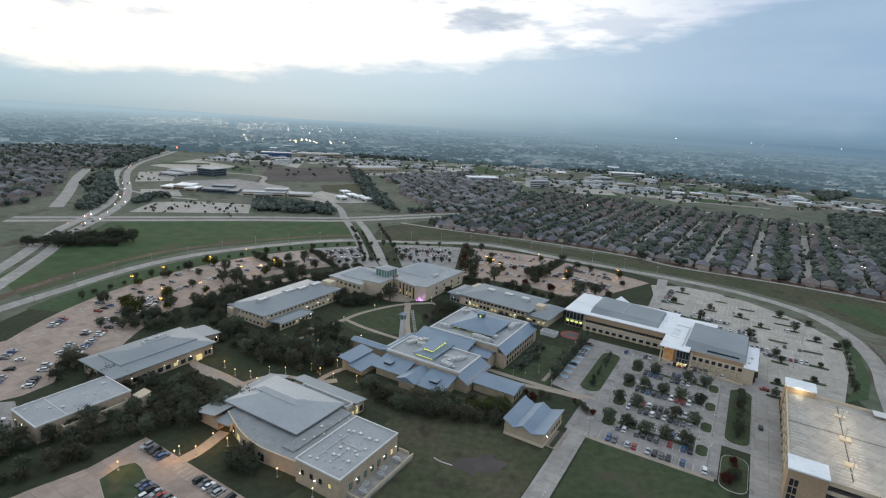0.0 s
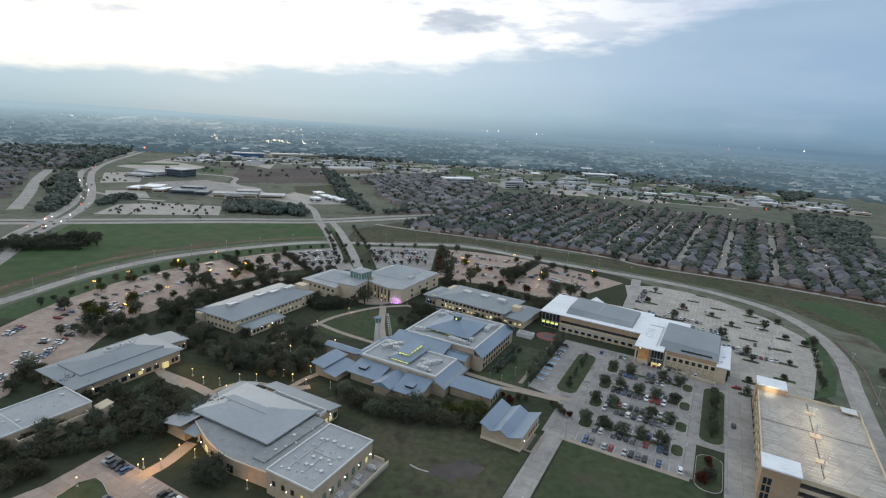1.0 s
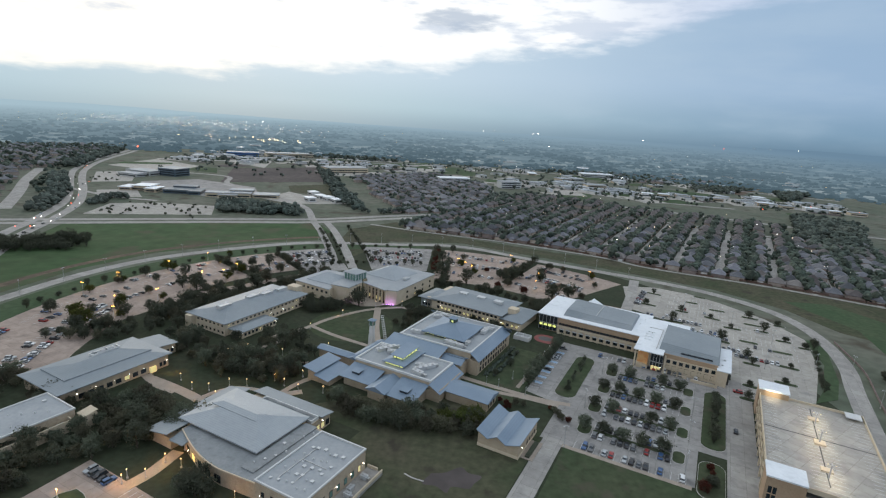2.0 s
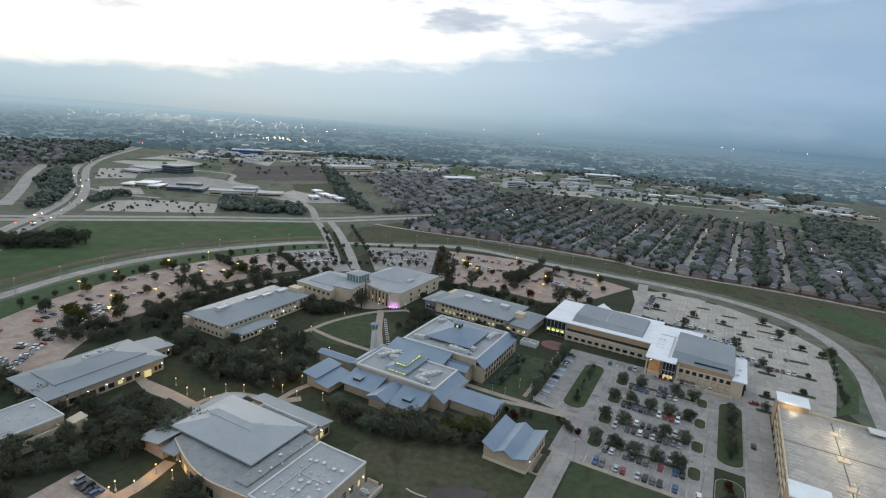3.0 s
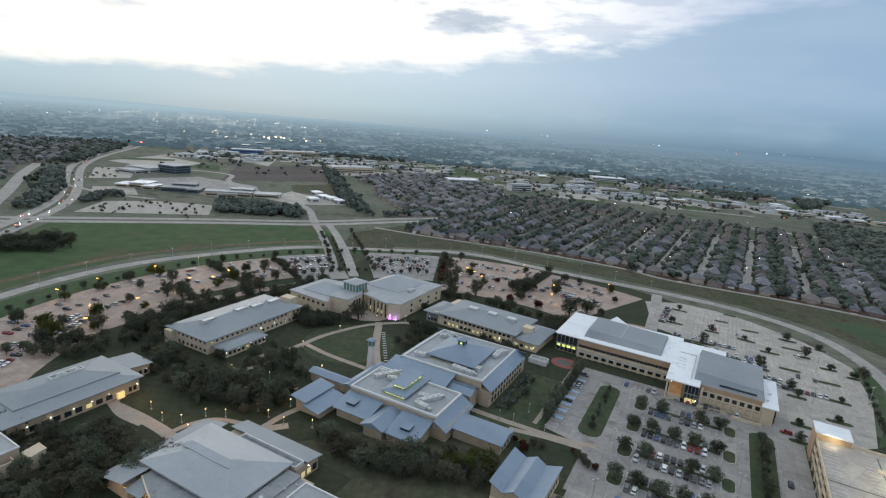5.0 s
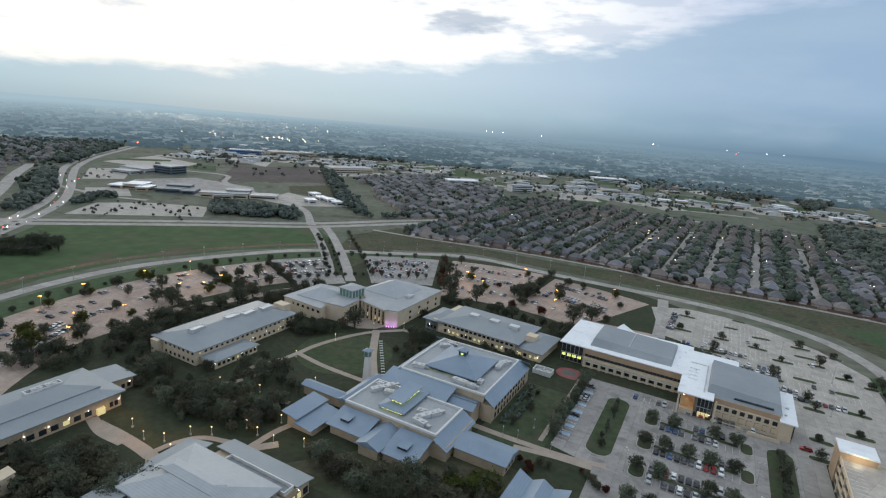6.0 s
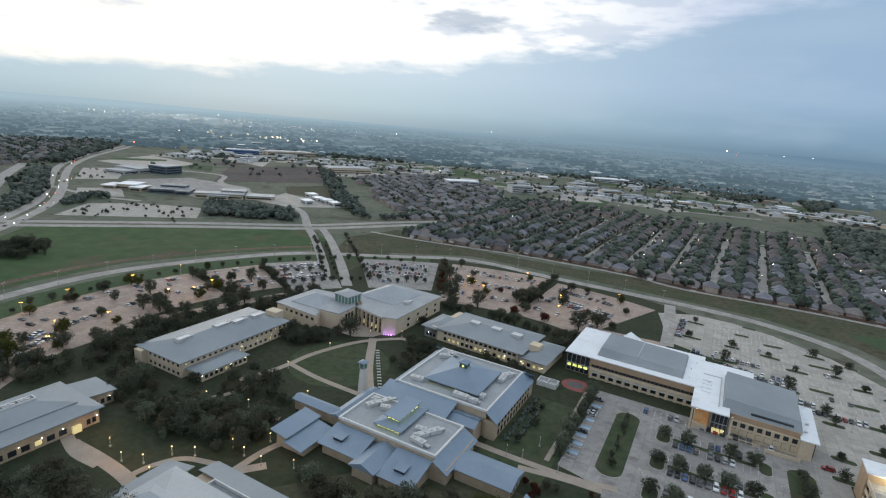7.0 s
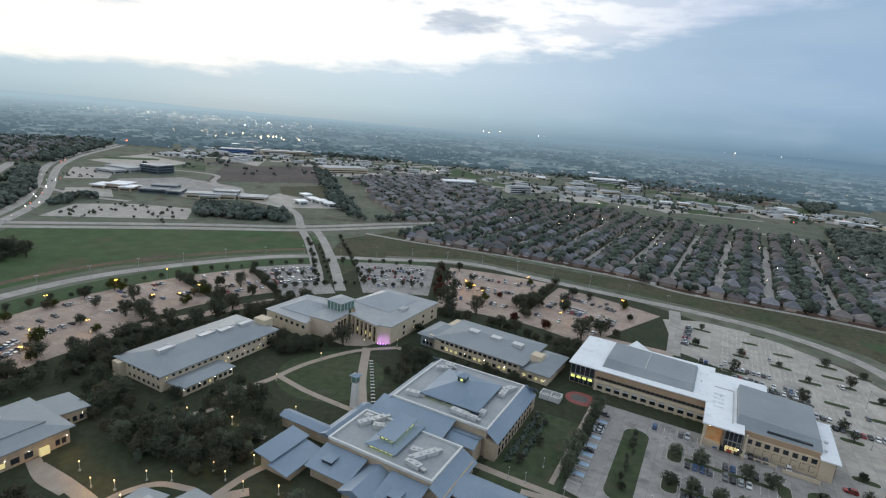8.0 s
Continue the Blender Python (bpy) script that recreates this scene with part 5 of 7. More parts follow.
# ---------------------------------------------------------------- trees
def crown_mesh(seed, h, r, clumps, leaves, mat, size):
    """Leaf clumps spread over an uneven crown: every leaf spray is a small bent quad."""
    rnd = random.Random(seed)
    vs, fs = [], []
    for _ in range(clumps):
        while True:
            p = Vector((rnd.uniform(-1, 1), rnd.uniform(-1, 1), rnd.uniform(-1, 1)))
            if 0.25 < p.length < 1:
                break
        k = 0.82 + 0.35 * noise.noise(p * 1.7 + Vector((seed * 3.1, 0, 0)))
        c = Vector((p.x * r * k, p.y * r * k, h * 0.55 + p.z * h * 0.43 * k))
        cr = r * rnd.uniform(0.28, 0.5)
        for _ in range(leaves):
            d = Vector((rnd.gauss(0, 1), rnd.gauss(0, 1), rnd.gauss(0, 0.8)))
            d.normalize()
            o = c + d * cr * rnd.uniform(0.15, 1.0)
            a = d.orthogonal().normalized()
            a = (a + d.cross(a) * rnd.uniform(-2, 2)).normalized()
            n = (d + Vector((rnd.uniform(-0.6, 0.6), rnd.uniform(-0.6, 0.6), rnd.uniform(-0.2, 0.7)))).normalized()
            bb = n.cross(a).normalized()
            s = size * rnd.uniform(0.6, 1.2)
            i = len(vs)
            vs += [o - a * s, o + bb * s * 0.6 + n * s * 0.15, o + a * s, o - bb * s * 0.6 + n * s * 0.15]
            fs.append((i, i + 1, i + 2, i + 3))
    ob = part("crown", ([tuple(v) for v in vs], fs), mat)
    me = ob.data
    bpy.data.objects.remove(ob)
    return me


def trunk_mesh(seed, h, r):
    rnd = random.Random(seed)
    bm = bmesh.new()
    bmesh.ops.create_cone(bm, segments=7, radius1=0.035 * h, radius2=0.018 * h, depth=h * 0.5, matrix=Matrix.Translation((0, 0, h * 0.25)))
    for i in range(5):
        a = i * 1.256 + rnd.uniform(-0.3, 0.3)
        m = Matrix.Translation((0, 0, h * (0.3 + 0.05 * i))) @ Matrix.Rotation(a, 4, "Z") @ Matrix.Rotation(radians(rnd.uniform(35, 60)), 4, "X")
        bmesh.ops.create_cone(bm, segments=5, radius1=0.014 * h, radius2=0.005 * h, depth=r * 0.9, matrix=m @ Matrix.Translation((0, 0, r * 0.45)))
    ob = part("trunk", bm, BARK)
    me = ob.data
    bpy.data.objects.remove(ob)
    return me


TREES = {}
for kind, mat, specs in (("oak", LEAF, ((7.0, 3.6), (8.5, 4.4), (6.0, 2.9), (9.5, 4.2))), ("elm", LEAFB, ((6.5, 3.2), (8.0, 4.0), (5.0, 2.6))), ("yellow", LEAFY, ((6.5, 3.4), (7.5, 3.8))), ("red", LEAFR, ((6.0, 2.9), (5.0, 2.4))), ("cedar", LEAF, ((8.5, 2.0), (7.0, 1.8))), ("lot", LEAF, ((6.6, 3.5), (7.0, 3.7)))):
    TREES[kind] = [(trunk_mesh(11 * i + len(kind), h, r), crown_mesh(7 * i + len(kind), h, r, 58, 22, mat, 0.37), h, r) for i, (h, r) in enumerate(specs)]
TREE_LABELS = {"oak": "dark green live oak on the campus grass", "elm": "brown-green elm in autumn leaf", "yellow": "yellow-green tree, yellow standing for lamplight beside the lamps", "red": "russet red autumn tree", "cedar": "narrow dark green cedar", "lot": "round dark oak on a car park island"}
rt = random.Random(5)
tree_count = [0]
FAR_TREES = []


def tree(x, y, kind="oak", s=1.0, z=0.0):
    t, c, h, r = rt.choice(TREES[kind])
    k = s * (rt.uniform(0.72, 1.22) if kind != "lot" else rt.uniform(0.94, 1.06))
    m = Matrix.Translation((x, y, z)) @ Matrix.Rotation(rt.uniform(0, 6.28), 4, "Z") @ Matrix.Diagonal((k, k, k * rt.uniform(0.88, 1.1), 1))
    if y > 318 or (x < -150 and y > 280) or tree_count[0] >= 330:
        FAR_TREES.append((m, t, c))
        return
    ob = thing("tree", m, TREE_LABELS[kind], "tree", "campus trees")
    shared("trunk", t, ob, Matrix())
    shared("crown", c, ob, Matrix())
    tree_count[0] += 1


def inside(p, poly):
    r = False
    for i in range(len(poly)):
        (x0, y0), (x1, y1) = poly[i - 1], poly[i]
        if (y0 > p[1]) != (y1 > p[1]) and p[0] < (x1 - x0) * (p[1] - y0) / (y1 - y0) + x0:
            r = not r
    return r


def grove(poly, n, gap, kinds=("oak", "oak", "oak", "elm"), s=1.0):
    xs, ys = [p[0] for p in poly], [p[1] for p in poly]
    done = []
    for _ in range(n * 30):
        p = (rt.uniform(min(xs), max(xs)), rt.uniform(min(ys), max(ys)))
        if inside(p, poly) and all((p[0] - q[0]) ** 2 + (p[1] - q[1]) ** 2 > gap * gap for q in done):
            done.append(p)
            tree(p[0], p[1], rt.choice(kinds), s)
        if len(done) >= n:
            break


def row(p, q, n, kinds=("oak",), s=0.8, jit=0.8, z=0.0):
    for i in range(n):
        f = (i + 0.5) / n
        tree(p[0] + (q[0] - p[0]) * f + rt.uniform(-jit, jit), p[1] + (q[1] - p[1]) * f + rt.uniform(-jit, jit), rt.choice(kinds), s, z)


def arc_row(r, a0, a1, n, kinds=("oak",), s=0.7):
    for i in range(n):
        a = radians(a0 + (a1 - a0) * (i + 0.5) / n)
        rr = r + rt.uniform(-2, 2)
        tree(CX + rr * math.cos(a), CY + rr * math.sin(a), rt.choice(kinds), s)


grove([(-128, 262), (-116, 282), (-104, 282), (-96, 300), (-88, 300), (-78, 285), (-66, 270), (-70, 236), (-84, 236), (-104, 238), (-120, 244)], 48, 5.0, ("oak", "elm", "oak", "cedar"), 1.0)
grove([(-150, 268), (-156, 292), (-128, 276), (-126, 254)], 16, 5.5)
grove([(-120, 214), (-108, 207), (-100, 190), (-112, 178), (-126, 182), (-150, 205), (-150, 210)], 32, 4.8, ("oak", "elm", "oak", "elm"))
grove([(-168, 292), (-150, 300), (-156, 318), (-170, 330), (-182, 312)], 12, 5.5, s=1.1)
grove([(-140, 190), (-118, 176), (-124, 170), (-150, 158), (-175, 140), (-185, 150), (-160, 162)], 36, 4.8, ("elm", "oak", "oak", "elm"))
grove([(-142, 160), (-132, 156), (-146, 138), (-156, 120), (-164, 124), (-152, 146)], 14, 4.0, ("elm", "oak", "elm"), 0.85)
grove([(-201, 226), (-192, 206), (-184, 204), (-190, 224)], 7, 4.5, ("oak", "elm"), 0.95)
grove([(-205, 130), (-160, 150), (-180, 165), (-205, 168)], 14, 6, ("elm", "oak"))
grove([(-138, 192), (-124, 196), (-112, 210), (-124, 214), (-140, 204)], 14, 4.2)
grove([(-100, 210), (-92, 200), (-100, 188), (-106, 200)], 7, 4)
grove([(-152, 205), (-160, 197), (-168, 204), (-162, 214)], 8, 4.0)
grove([(-112, 256), (-78, 263), (-70, 270), (-70, 246), (-90, 243), (-108, 242)], 22, 4.6, ("oak", "elm", "elm"), 1.05)
grove([(-180, 216), (-172, 218), (-160, 210), (-164, 200), (-172, 201)], 10, 4.2, ("oak", "elm"), 1.0)
grove([(-48, 228), (-24, 217), (4, 222), (24, 218), (20, 208), (-8, 205), (-38, 215)], 34, 4.4, ("elm", "oak", "elm"), 1.05)
grove([(4, 222), (22, 220), (20, 213), (2, 216)], 7, 4, ("yellow",), 0.95)
grove([(-112, 352), (-100, 340), (-84, 333), (-70, 340), (-82, 345)], 12, 5)
for x, y, kind, s in ((-82, 341, "cedar", 1.15), (-75, 341, "oak", 1.0), (-70, 344.5, "cedar", 1.2), (-66.5, 350, "elm", 0.9), (-59.5, 352.5, "oak", 1.3), (-78, 346, "cedar", 1.0), (-89, 338, "oak", 1.1)):
    tree(x, y, kind, s)
grove([(-31, 326), (-23, 340), (-14, 344), (-12, 328), (-22, 314)], 11, 3.6, ("elm", "oak"), 0.75)
for x, y in ((-40.0, 358.3), (-36.6, 358.0), (-68.6, 357.6)):
    l = new("floodlight", bpy.data.lights.new("floodlight", "POINT"))
    l.data.energy, l.data.color, l.data.shadow_soft_size = 260, (0.55, 0.28, 1.0), 0.3
    l.location = (x, y, 0.9)
grove([(-24, 352), (-14, 350), (-10, 340), (-24, 342)], 6, 4.5)
grove([(-5, 345), (20, 338), (44, 322), (40, 318), (0, 334)], 9, 5)
grove([(-180, 305), (-166, 330), (-152, 356), (-135, 378), (-118, 392), (-112, 384), (-128, 366), (-150, 322), (-165, 290)], 34, 5, s=1.05)
grove([(-215, 265), (-185, 265), (-165, 285), (-175, 300), (-210, 285)], 24, 6)
grove([(-10, 412), (20, 405), (60, 385), (66, 376), (30, 395), (-6, 420)], 20, 5)
grove([(50, 345), (60, 370), (70, 385), (78, 380), (62, 350)], 10, 5)
grove([(-115, 400), (-128, 380), (-112, 388), (-95, 412), (-100, 422)], 12, 5)
for a, n in ((140, 12), (127.6, 10), (88.5, 14), (65, 13)):
    for i in range(n):
        r = 160 + 72 * (i + 0.5) / n
        tree(CX + r * math.cos(radians(a)) + rt.uniform(-2, 2), CY + r * math.sin(radians(a)) + rt.uniform(-2, 2), rt.choice(("red", "elm") if a in (88.5,) else ("oak", "elm", "oak")), 0.85)
arc_row(238, 94, 178, 30, ("oak",), 0.55)
# orange car park lamps
ospots = [(-244, 336), (-237, 362), (-220, 399), (-204, 430), (-171, 387), (-198, 299), (-192, 335), (-184, 380), (-209, 317), (-168, 405), (57, 498), (71, 420), (76, 444), (123, 460), (7, 472), (13, 462), (19, 451)]
WEST_LOT = ((-213, 301, .7), (-208, 318, .8), (-204, 345, .9), (-236, 361, .9), (-229, 382, .9), (-222, 400, .8), (-200, 386, .8), (-191, 390, .7), (-185, 424, .7), (-171, 405, .9), (-194, 428, .6), (-195, 452, .6),
            (-165, 428, .9), (-138, 388, 1.1), (-154, 406, 1), (-191, 283, 1.3), (-195, 304, 1), (-206, 284, 1.2), (-214, 371, .6), (-155, 460, .7), (-138, 439, .7), (-137, 416, .8), (-151, 430, .9), (-221, 298, 1.1), (-238, 300, .9))
WEST_BELT = ((-189, 361, 1.35), (-183, 366, 1.2), (-178, 360, 1.4), (-172, 357, 1.2), (-166, 354, 1.4), (-160, 356, 1.1), (-155, 351, 1.3), (-163, 331, 1.3), (-169, 335, 1.2), (-176, 322, 1.2), (-183, 312, 1.1), (-194, 281, 1.2), (-148, 366, 1.2), (-142, 374, 1.2))
EAST_LOT = ((-8, 485, 1), (12, 498, .9), (1, 524, .7), (33, 462, .8), (44, 445, 1.2), (55, 444, 1.3), (49, 425, 1), (15, 422, 1.2), (60, 407, 1), (81, 463, .8), (92, 485, .9), (104, 482, .8), (79, 446, .9), (127, 467, .8), (93, 426, .8), (95, 405, 1),
            (105, 405, .8), (81, 397, 1.2), (-11, 451, 1.4), (-5, 426, 1.4), (-20, 381, 1.1), (20, 476, .6), (123, 438, .7), (40, 415, 1), (81, 506, 1), (-1, 469, .9), (50, 452, 1.1), (61, 450, 1))
for i, (x, y, k) in enumerate(WEST_LOT):
    tree(x, y, ("oak", "elm", "oak", "elm", "oak", "yellow")[i % 6], 1.3 * k)
# yellow crowns next to the lamps, lamplight put into the leaf colour
for i, (x, y) in enumerate(ospots):
    if i % 4 != 3:
        tree(x + 2.6, y + 2.2, "yellow", 0.95)
for x, y, k in WEST_BELT:
    tree(x, y, "oak", k)
for i, (x, y, k) in enumerate(EAST_LOT):
    tree(x, y, ("oak", "elm", "oak", "red", "oak")[i % 5], 1.3 * k)
arc_row(178, 91, 126, 15, ("oak",), 0.6)
arc_row(205, 115, 126, 4, ("oak",), 0.6)
arc_row(205, 91, 106, 5, ("oak",), 0.6)
row((-102, 452), (-150, 585), 12, s=0.6)
row((-70, 462), (-122, 600), 14, s=0.6)
row((-95, 460), (-136, 570), 8, s=0.45, z=0.15)
q = lambda u, v: tuple((NL @ Vector((u, v, 0)))[:2])
row(q(-14.8, 44), q(-14.8, 88), 9, ("oak", "cedar"), 0.55, z=0.15)
row(q(52.5, 34), q(52.5, 84), 13, ("cedar", "oak"), 0.75, 0.5, 0.15)
row(q(52.5, 0), q(52.5, 16), 4, ("oak", "red"), 0.7, z=0.15)
for v, us in zip(LOT_ROWS, ((0.9, 9.2, 17.6, 25.6, 33.6), (0.8, 9.4, 26.5, 34.6), (1.2, 9.0, 18.3, 26.6, 35.2), (1.6, 11, 27, 35.8))):
    for u in us:
        tree(*q(u, v), "lot", 0.98, 0.2)
row(q(-33.8, 38), q(-33.8, 98), 13, ("oak",), 0.85)
row((54, 236), (62, 222), 6, ("red", "elm"), 0.55, 1.5)
grove([(18, 232), (32, 226), (44, 236), (30, 240)], 7, 3, ("elm", "red"), 0.5)
row((30, 262), (46, 296), 5, ("oak",), 0.5, 3)
# (x, y, half length, whether a tree stands on it)
PALE_ISLANDS = ((171, 433, 6, 1), (156, 404, 7, 1), (178, 393, 5, 1), (196, 382, 6, 1), (202, 364, 6, 1), (227, 389, 6, 1), (163, 369, 7, 1), (208, 432, 5, 0), (241, 376, 4, 1), (208, 401, 6, 0), (195, 416, 5, 0), (221, 374, 6, 0),
                (188, 314, 6, 1), (227, 346, 5, 1), (221, 362, 5, 1), (201, 340, 6, 0), (182, 338, 6, 1), (185, 305, 5, 1), (235, 336, 4, 1), (206, 304, 6, 1), (192, 282, 6, 1), (170, 275, 5, 1), (161, 260, 5, 1), (215, 326, 6, 0), (172, 352, 6, 0))
for x, y, k, planted in PALE_ISLANDS:
    island(pose(x, y, 0, 0, 0, -25 + rt.uniform(-8, 8)), stadium(-k, k, -1.9, 1.9, 1.85), LAWNMID)
    if planted:
        tree(x + rt.uniform(-1.5, 1.5), y, "oak", 0.72, 0.15)
sheet("verge", at(pose(0, 0, 0), [(196, 262), (211, 268), (226, 290), (246, 330), (252, 352), (245, 352), (232, 312), (210, 278)]), VERGE, "green verge with small trees", "verge", 0.16)
row((206, 272), (247, 348), 9, ("oak",), 0.55)
row((215, 205), (262, 300), 16, ("oak", "elm"), 1.1, 3)
row((228, 210), (275, 300), 14, ("oak", "elm"), 1.2, 4)
grove([(-82, 166), (-76, 164), (-70, 158), (-74, 156), (-82, 160)], 5, 3.2, ("oak",), 1.05)
tree(-38, 142, "red", 0.8), tree(-120, 128, "red", 0.9), tree(q(50, -2)[0], q(50, -2)[1], "red", 0.8)
grove([(-396, 408), (-384, 440), (-345, 460), (-322, 450), (-328, 430), (-360, 416)], 44, 4.6, ("oak",), 1.25)


def join_far_trees():
    """The many small trees round the far car parks, joined by leaf colour."""
    sets = {}
    for m, t, c in FAR_TREES:
        for me in (t, c):
            sets.setdefault(me.materials[0].name, []).append((me, np.array(m)))
    root = None
    for name, items in sets.items():
        vs, fs, base = [], [], 0
        for me, m in items:
            co = np.empty(len(me.vertices) * 3)
            me.vertices.foreach_get("co", co)
            co = co.reshape(-1, 3) @ m[:3, :3].T + m[:3, 3]
            vs.append(co)
            fs += [tuple(base + i for i in f.vertices) for f in me.polygons]
            base += len(co)
        ob = part("car_park_trees" if root is None else "foliage", (np.concatenate(vs).tolist(), fs), bpy.data.materials[name], root)
        tagged(ob, kind="stuff")
        if root is None:
            root = tagged(ob, "rows of small dark trees round the car parks", "trees")


join_far_trees()


# ---------------------------------------------------------------- cars
def car_model(colour, tall):
    """A saloon or an estate car, nose to +y."""
    L, W = (4.7, 1.85) if not tall else (4.9, 1.95)
    h1, h2 = (0.92, 1.45) if not tall else (1.1, 1.78)
    side = [(-L / 2, 0.35), (L / 2 - 0.1, 0.35), (L / 2, 0.6), (L / 2 - 0.15, h1 - 0.14), (1.0, h1), (-L / 2 + 0.25, h1 + 0.02), (-L / 2, h1 - 0.2)]
    ob = thing("car", Matrix(), colour + (" estate car" if tall else " saloon car") + " parked on the concrete car park", "car", "parked cars")
    n = len(side)
    vs = [(-W / 2, y, z) for y, z in side] + [(W / 2, y, z) for y, z in side]
    fs = [tuple(range(n)), tuple(range(2 * n - 1, n - 1, -1))] + [(i, n + i, n + (i + 1) % n, (i + 1) % n) for i in range(n)]
    part("body", (vs, fs), CARPAINT[colour], ob)
    yf, yr = (0.95, -L / 2 + 0.5) if not tall else (1.05, -L / 2 + 0.2)
    tf, tr = (0.2, -1.25) if not tall else (0.35, -L / 2 + 0.5)
    w1, w2 = W / 2 - 0.06, W / 2 - 0.25
    vs = [(-w1, yr, h1), (w1, yr, h1), (w1, yf, h1), (-w1, yf, h1), (-w2, tr, h2 - 0.06), (w2, tr, h2 - 0.06), (w2, tf, h2 - 0.06), (-w2, tf, h2 - 0.06)]
    part("glasshouse", (vs, [(0, 1, 5, 4), (1, 2, 6, 5), (2, 3, 7, 6), (3, 0, 4, 7), (4, 5, 6, 7)]), GLASS, ob, "dark tinted windows")
    part("roof", boxes((-w2, w2, tr, tf, h2 - 0.06, h2)), CARPAINT[colour], ob)
    bm = bmesh.new()
    bmesh.ops.create_cone(bm, cap_ends=True, segments=10, radius1=0.33, radius2=0.33, depth=0.22, matrix=Matrix.Rotation(radians(90), 4, "Y"))
    wheel = part("wheel", bm, TYRE, ob)
    wheel.matrix_basis = pose(-W / 2 + 0.1, 1.4, 0.33)
    for x, y in ((W / 2 - 0.1, 1.4), (-W / 2 + 0.1, -1.4), (W / 2 - 0.1, -1.4)):
        shared("wheel", wheel.data, ob, pose(x, y, 0.33))
    return ob


CARS = [car_model(c, t) for c in CARPAINT for t in (False, True)]
WEIGHT = {"white": 2.4, "silver": 2.2, "black": 3.2, "grey": 3.0, "red": 0.7, "blue": 0.9}
rc = random.Random(15)
weights = [WEIGHT[c] for c in CARPAINT for t in (0, 1)]
used = set()


FAR_CARS = []


def park(m):
    c = rc.choices(CARS, weights)[0]
    if m.translation.y > 452 or (m.translation.x < -150 and m.translation.y > 380):
        FAR_CARS.append((m, c))
        return
    if c.name not in used:
        used.add(c.name)
        c.matrix_basis = m
    else:
        copy_thing(c, m)


LINES = []


def stalls(p, deg, n, fill, pitch=2.7, nose=1):
    """A row of n stalls from p along deg; cars stand square to the row."""
    a = radians(deg)
    for i in range(n + 1):
        x, y = p[0] + math.cos(a) * pitch * i, p[1] + math.sin(a) * pitch * i
        vs, fs = boxes((-0.06, 0.06, -2.6, 2.6, 0.03, 0.045))
        r = Matrix.Translation((x, y, 0)) @ Matrix.Rotation(a, 4, "Z")
        LINES.append(([tuple(r @ Vector(v)) for v in vs], fs))
        if i < n and rc.random() < fill:
            park(Matrix.Translation((x + math.cos(a) * pitch / 2, y + math.sin(a) * pitch / 2, 0.03)) @ Matrix.Rotation(a + (0 if rc.random() < 0.6 else math.pi) + rc.uniform(-0.03, 0.03), 4, "Z"))


stalls(q(0.5, 1.6), -25, 16, 0.62)
for v in LOT_ROWS:
    stalls(q(5.0, v - 4.0), -25, 12, 0.88 if v < 70 else 0.7)
    stalls(q(5.0, v + 4.0), -25, 12, 0.8 if v < 45 else 0.55)
stalls(q(-10, 99), -25, 20, 0.75)
stalls(q(-30, 40), 65, 21, 0.3)
for r, a0, a1, f in ((222, 116, 126, 0.75), (214, 116, 126, 0.8), (199, 116, 126, 0.8), (190, 116, 126, 0.6), (224, 92, 106, 0.8), (216, 92, 106, 0.8), (200, 92, 106, 0.85), (192, 92, 106, 0.7), (176, 93, 106, 0.5),
                     (226, 68, 86, 0.5), (218, 68, 86, 0.5), (194, 68, 86, 0.7), (186, 68, 86, 0.5), (162, 68, 86, 0.4), (224, 47, 62, 0.35), (214, 47, 62, 0.5), (192, 46, 62, 0.7), (184, 46, 62, 0.65), (161, 46, 62, 0.5),
                     (224, 142, 160, 0.2), (214, 142, 160, 0.3), (196, 142, 170, 0.5), (222, 163, 182, 0.15), (212, 163, 182, 0.3), (198, 172, 198, 0.55), (190, 172, 198, 0.5), (222, 184, 198, 0.4), (224, 129, 138, 0.3), (196, 129, 138, 0.5), (184, 129, 138, 0.6)):
    n = int(radians(a1 - a0) * r / 2.7)
    for i in range(n):
        a = radians(a0 + (a1 - a0) * (i + 0.5) / n)
        m = Matrix.Translation((CX + r * math.cos(a), CY + r * math.sin(a), 0.03)) @ Matrix.Rotation(a - math.pi / 2, 4, "Z")
        vs, fs = boxes((-1.41, -1.29, -2.6, 2.6, 0.0, 0.012))
        LINES.append(([tuple(m @ Vector(v)) for v in vs], fs))
        if rc.random() < f * 0.95:
            park(m @ pose(0, 0, 0, 0, 0, rc.choice((0, 180))))
stalls((146, 400), 64, 16, 0.75), stalls((158, 362), -25, 13, 0.85), stalls((164, 352), -25, 10, 0.9), stalls((147, 380), -25, 5, 0.9)
stalls((162, 374), -25, 9, 0.6), stalls((170, 330), -25, 9, 0.75), stalls((178, 318), -25, 10, 0.35)
for iv in range(-9, 4):
    for u0 in (-60, -18, 24):
        for dv in (-5.4, 5.4):
            p = G(190, 400) @ Vector((u0, 17.5 * iv + dv, 0))
            if all(inside((G(190, 400) @ Vector((u, 17.5 * iv + dv, 0)))[:2], [(152, 446), (200, 438), (236, 390), (243, 350), (198, 270), (180, 270), (184, 312), (176, 356), (144, 392)]) for u in (u0, u0 + 38)):
                stalls(p[:2], -25, 14, 0.03)
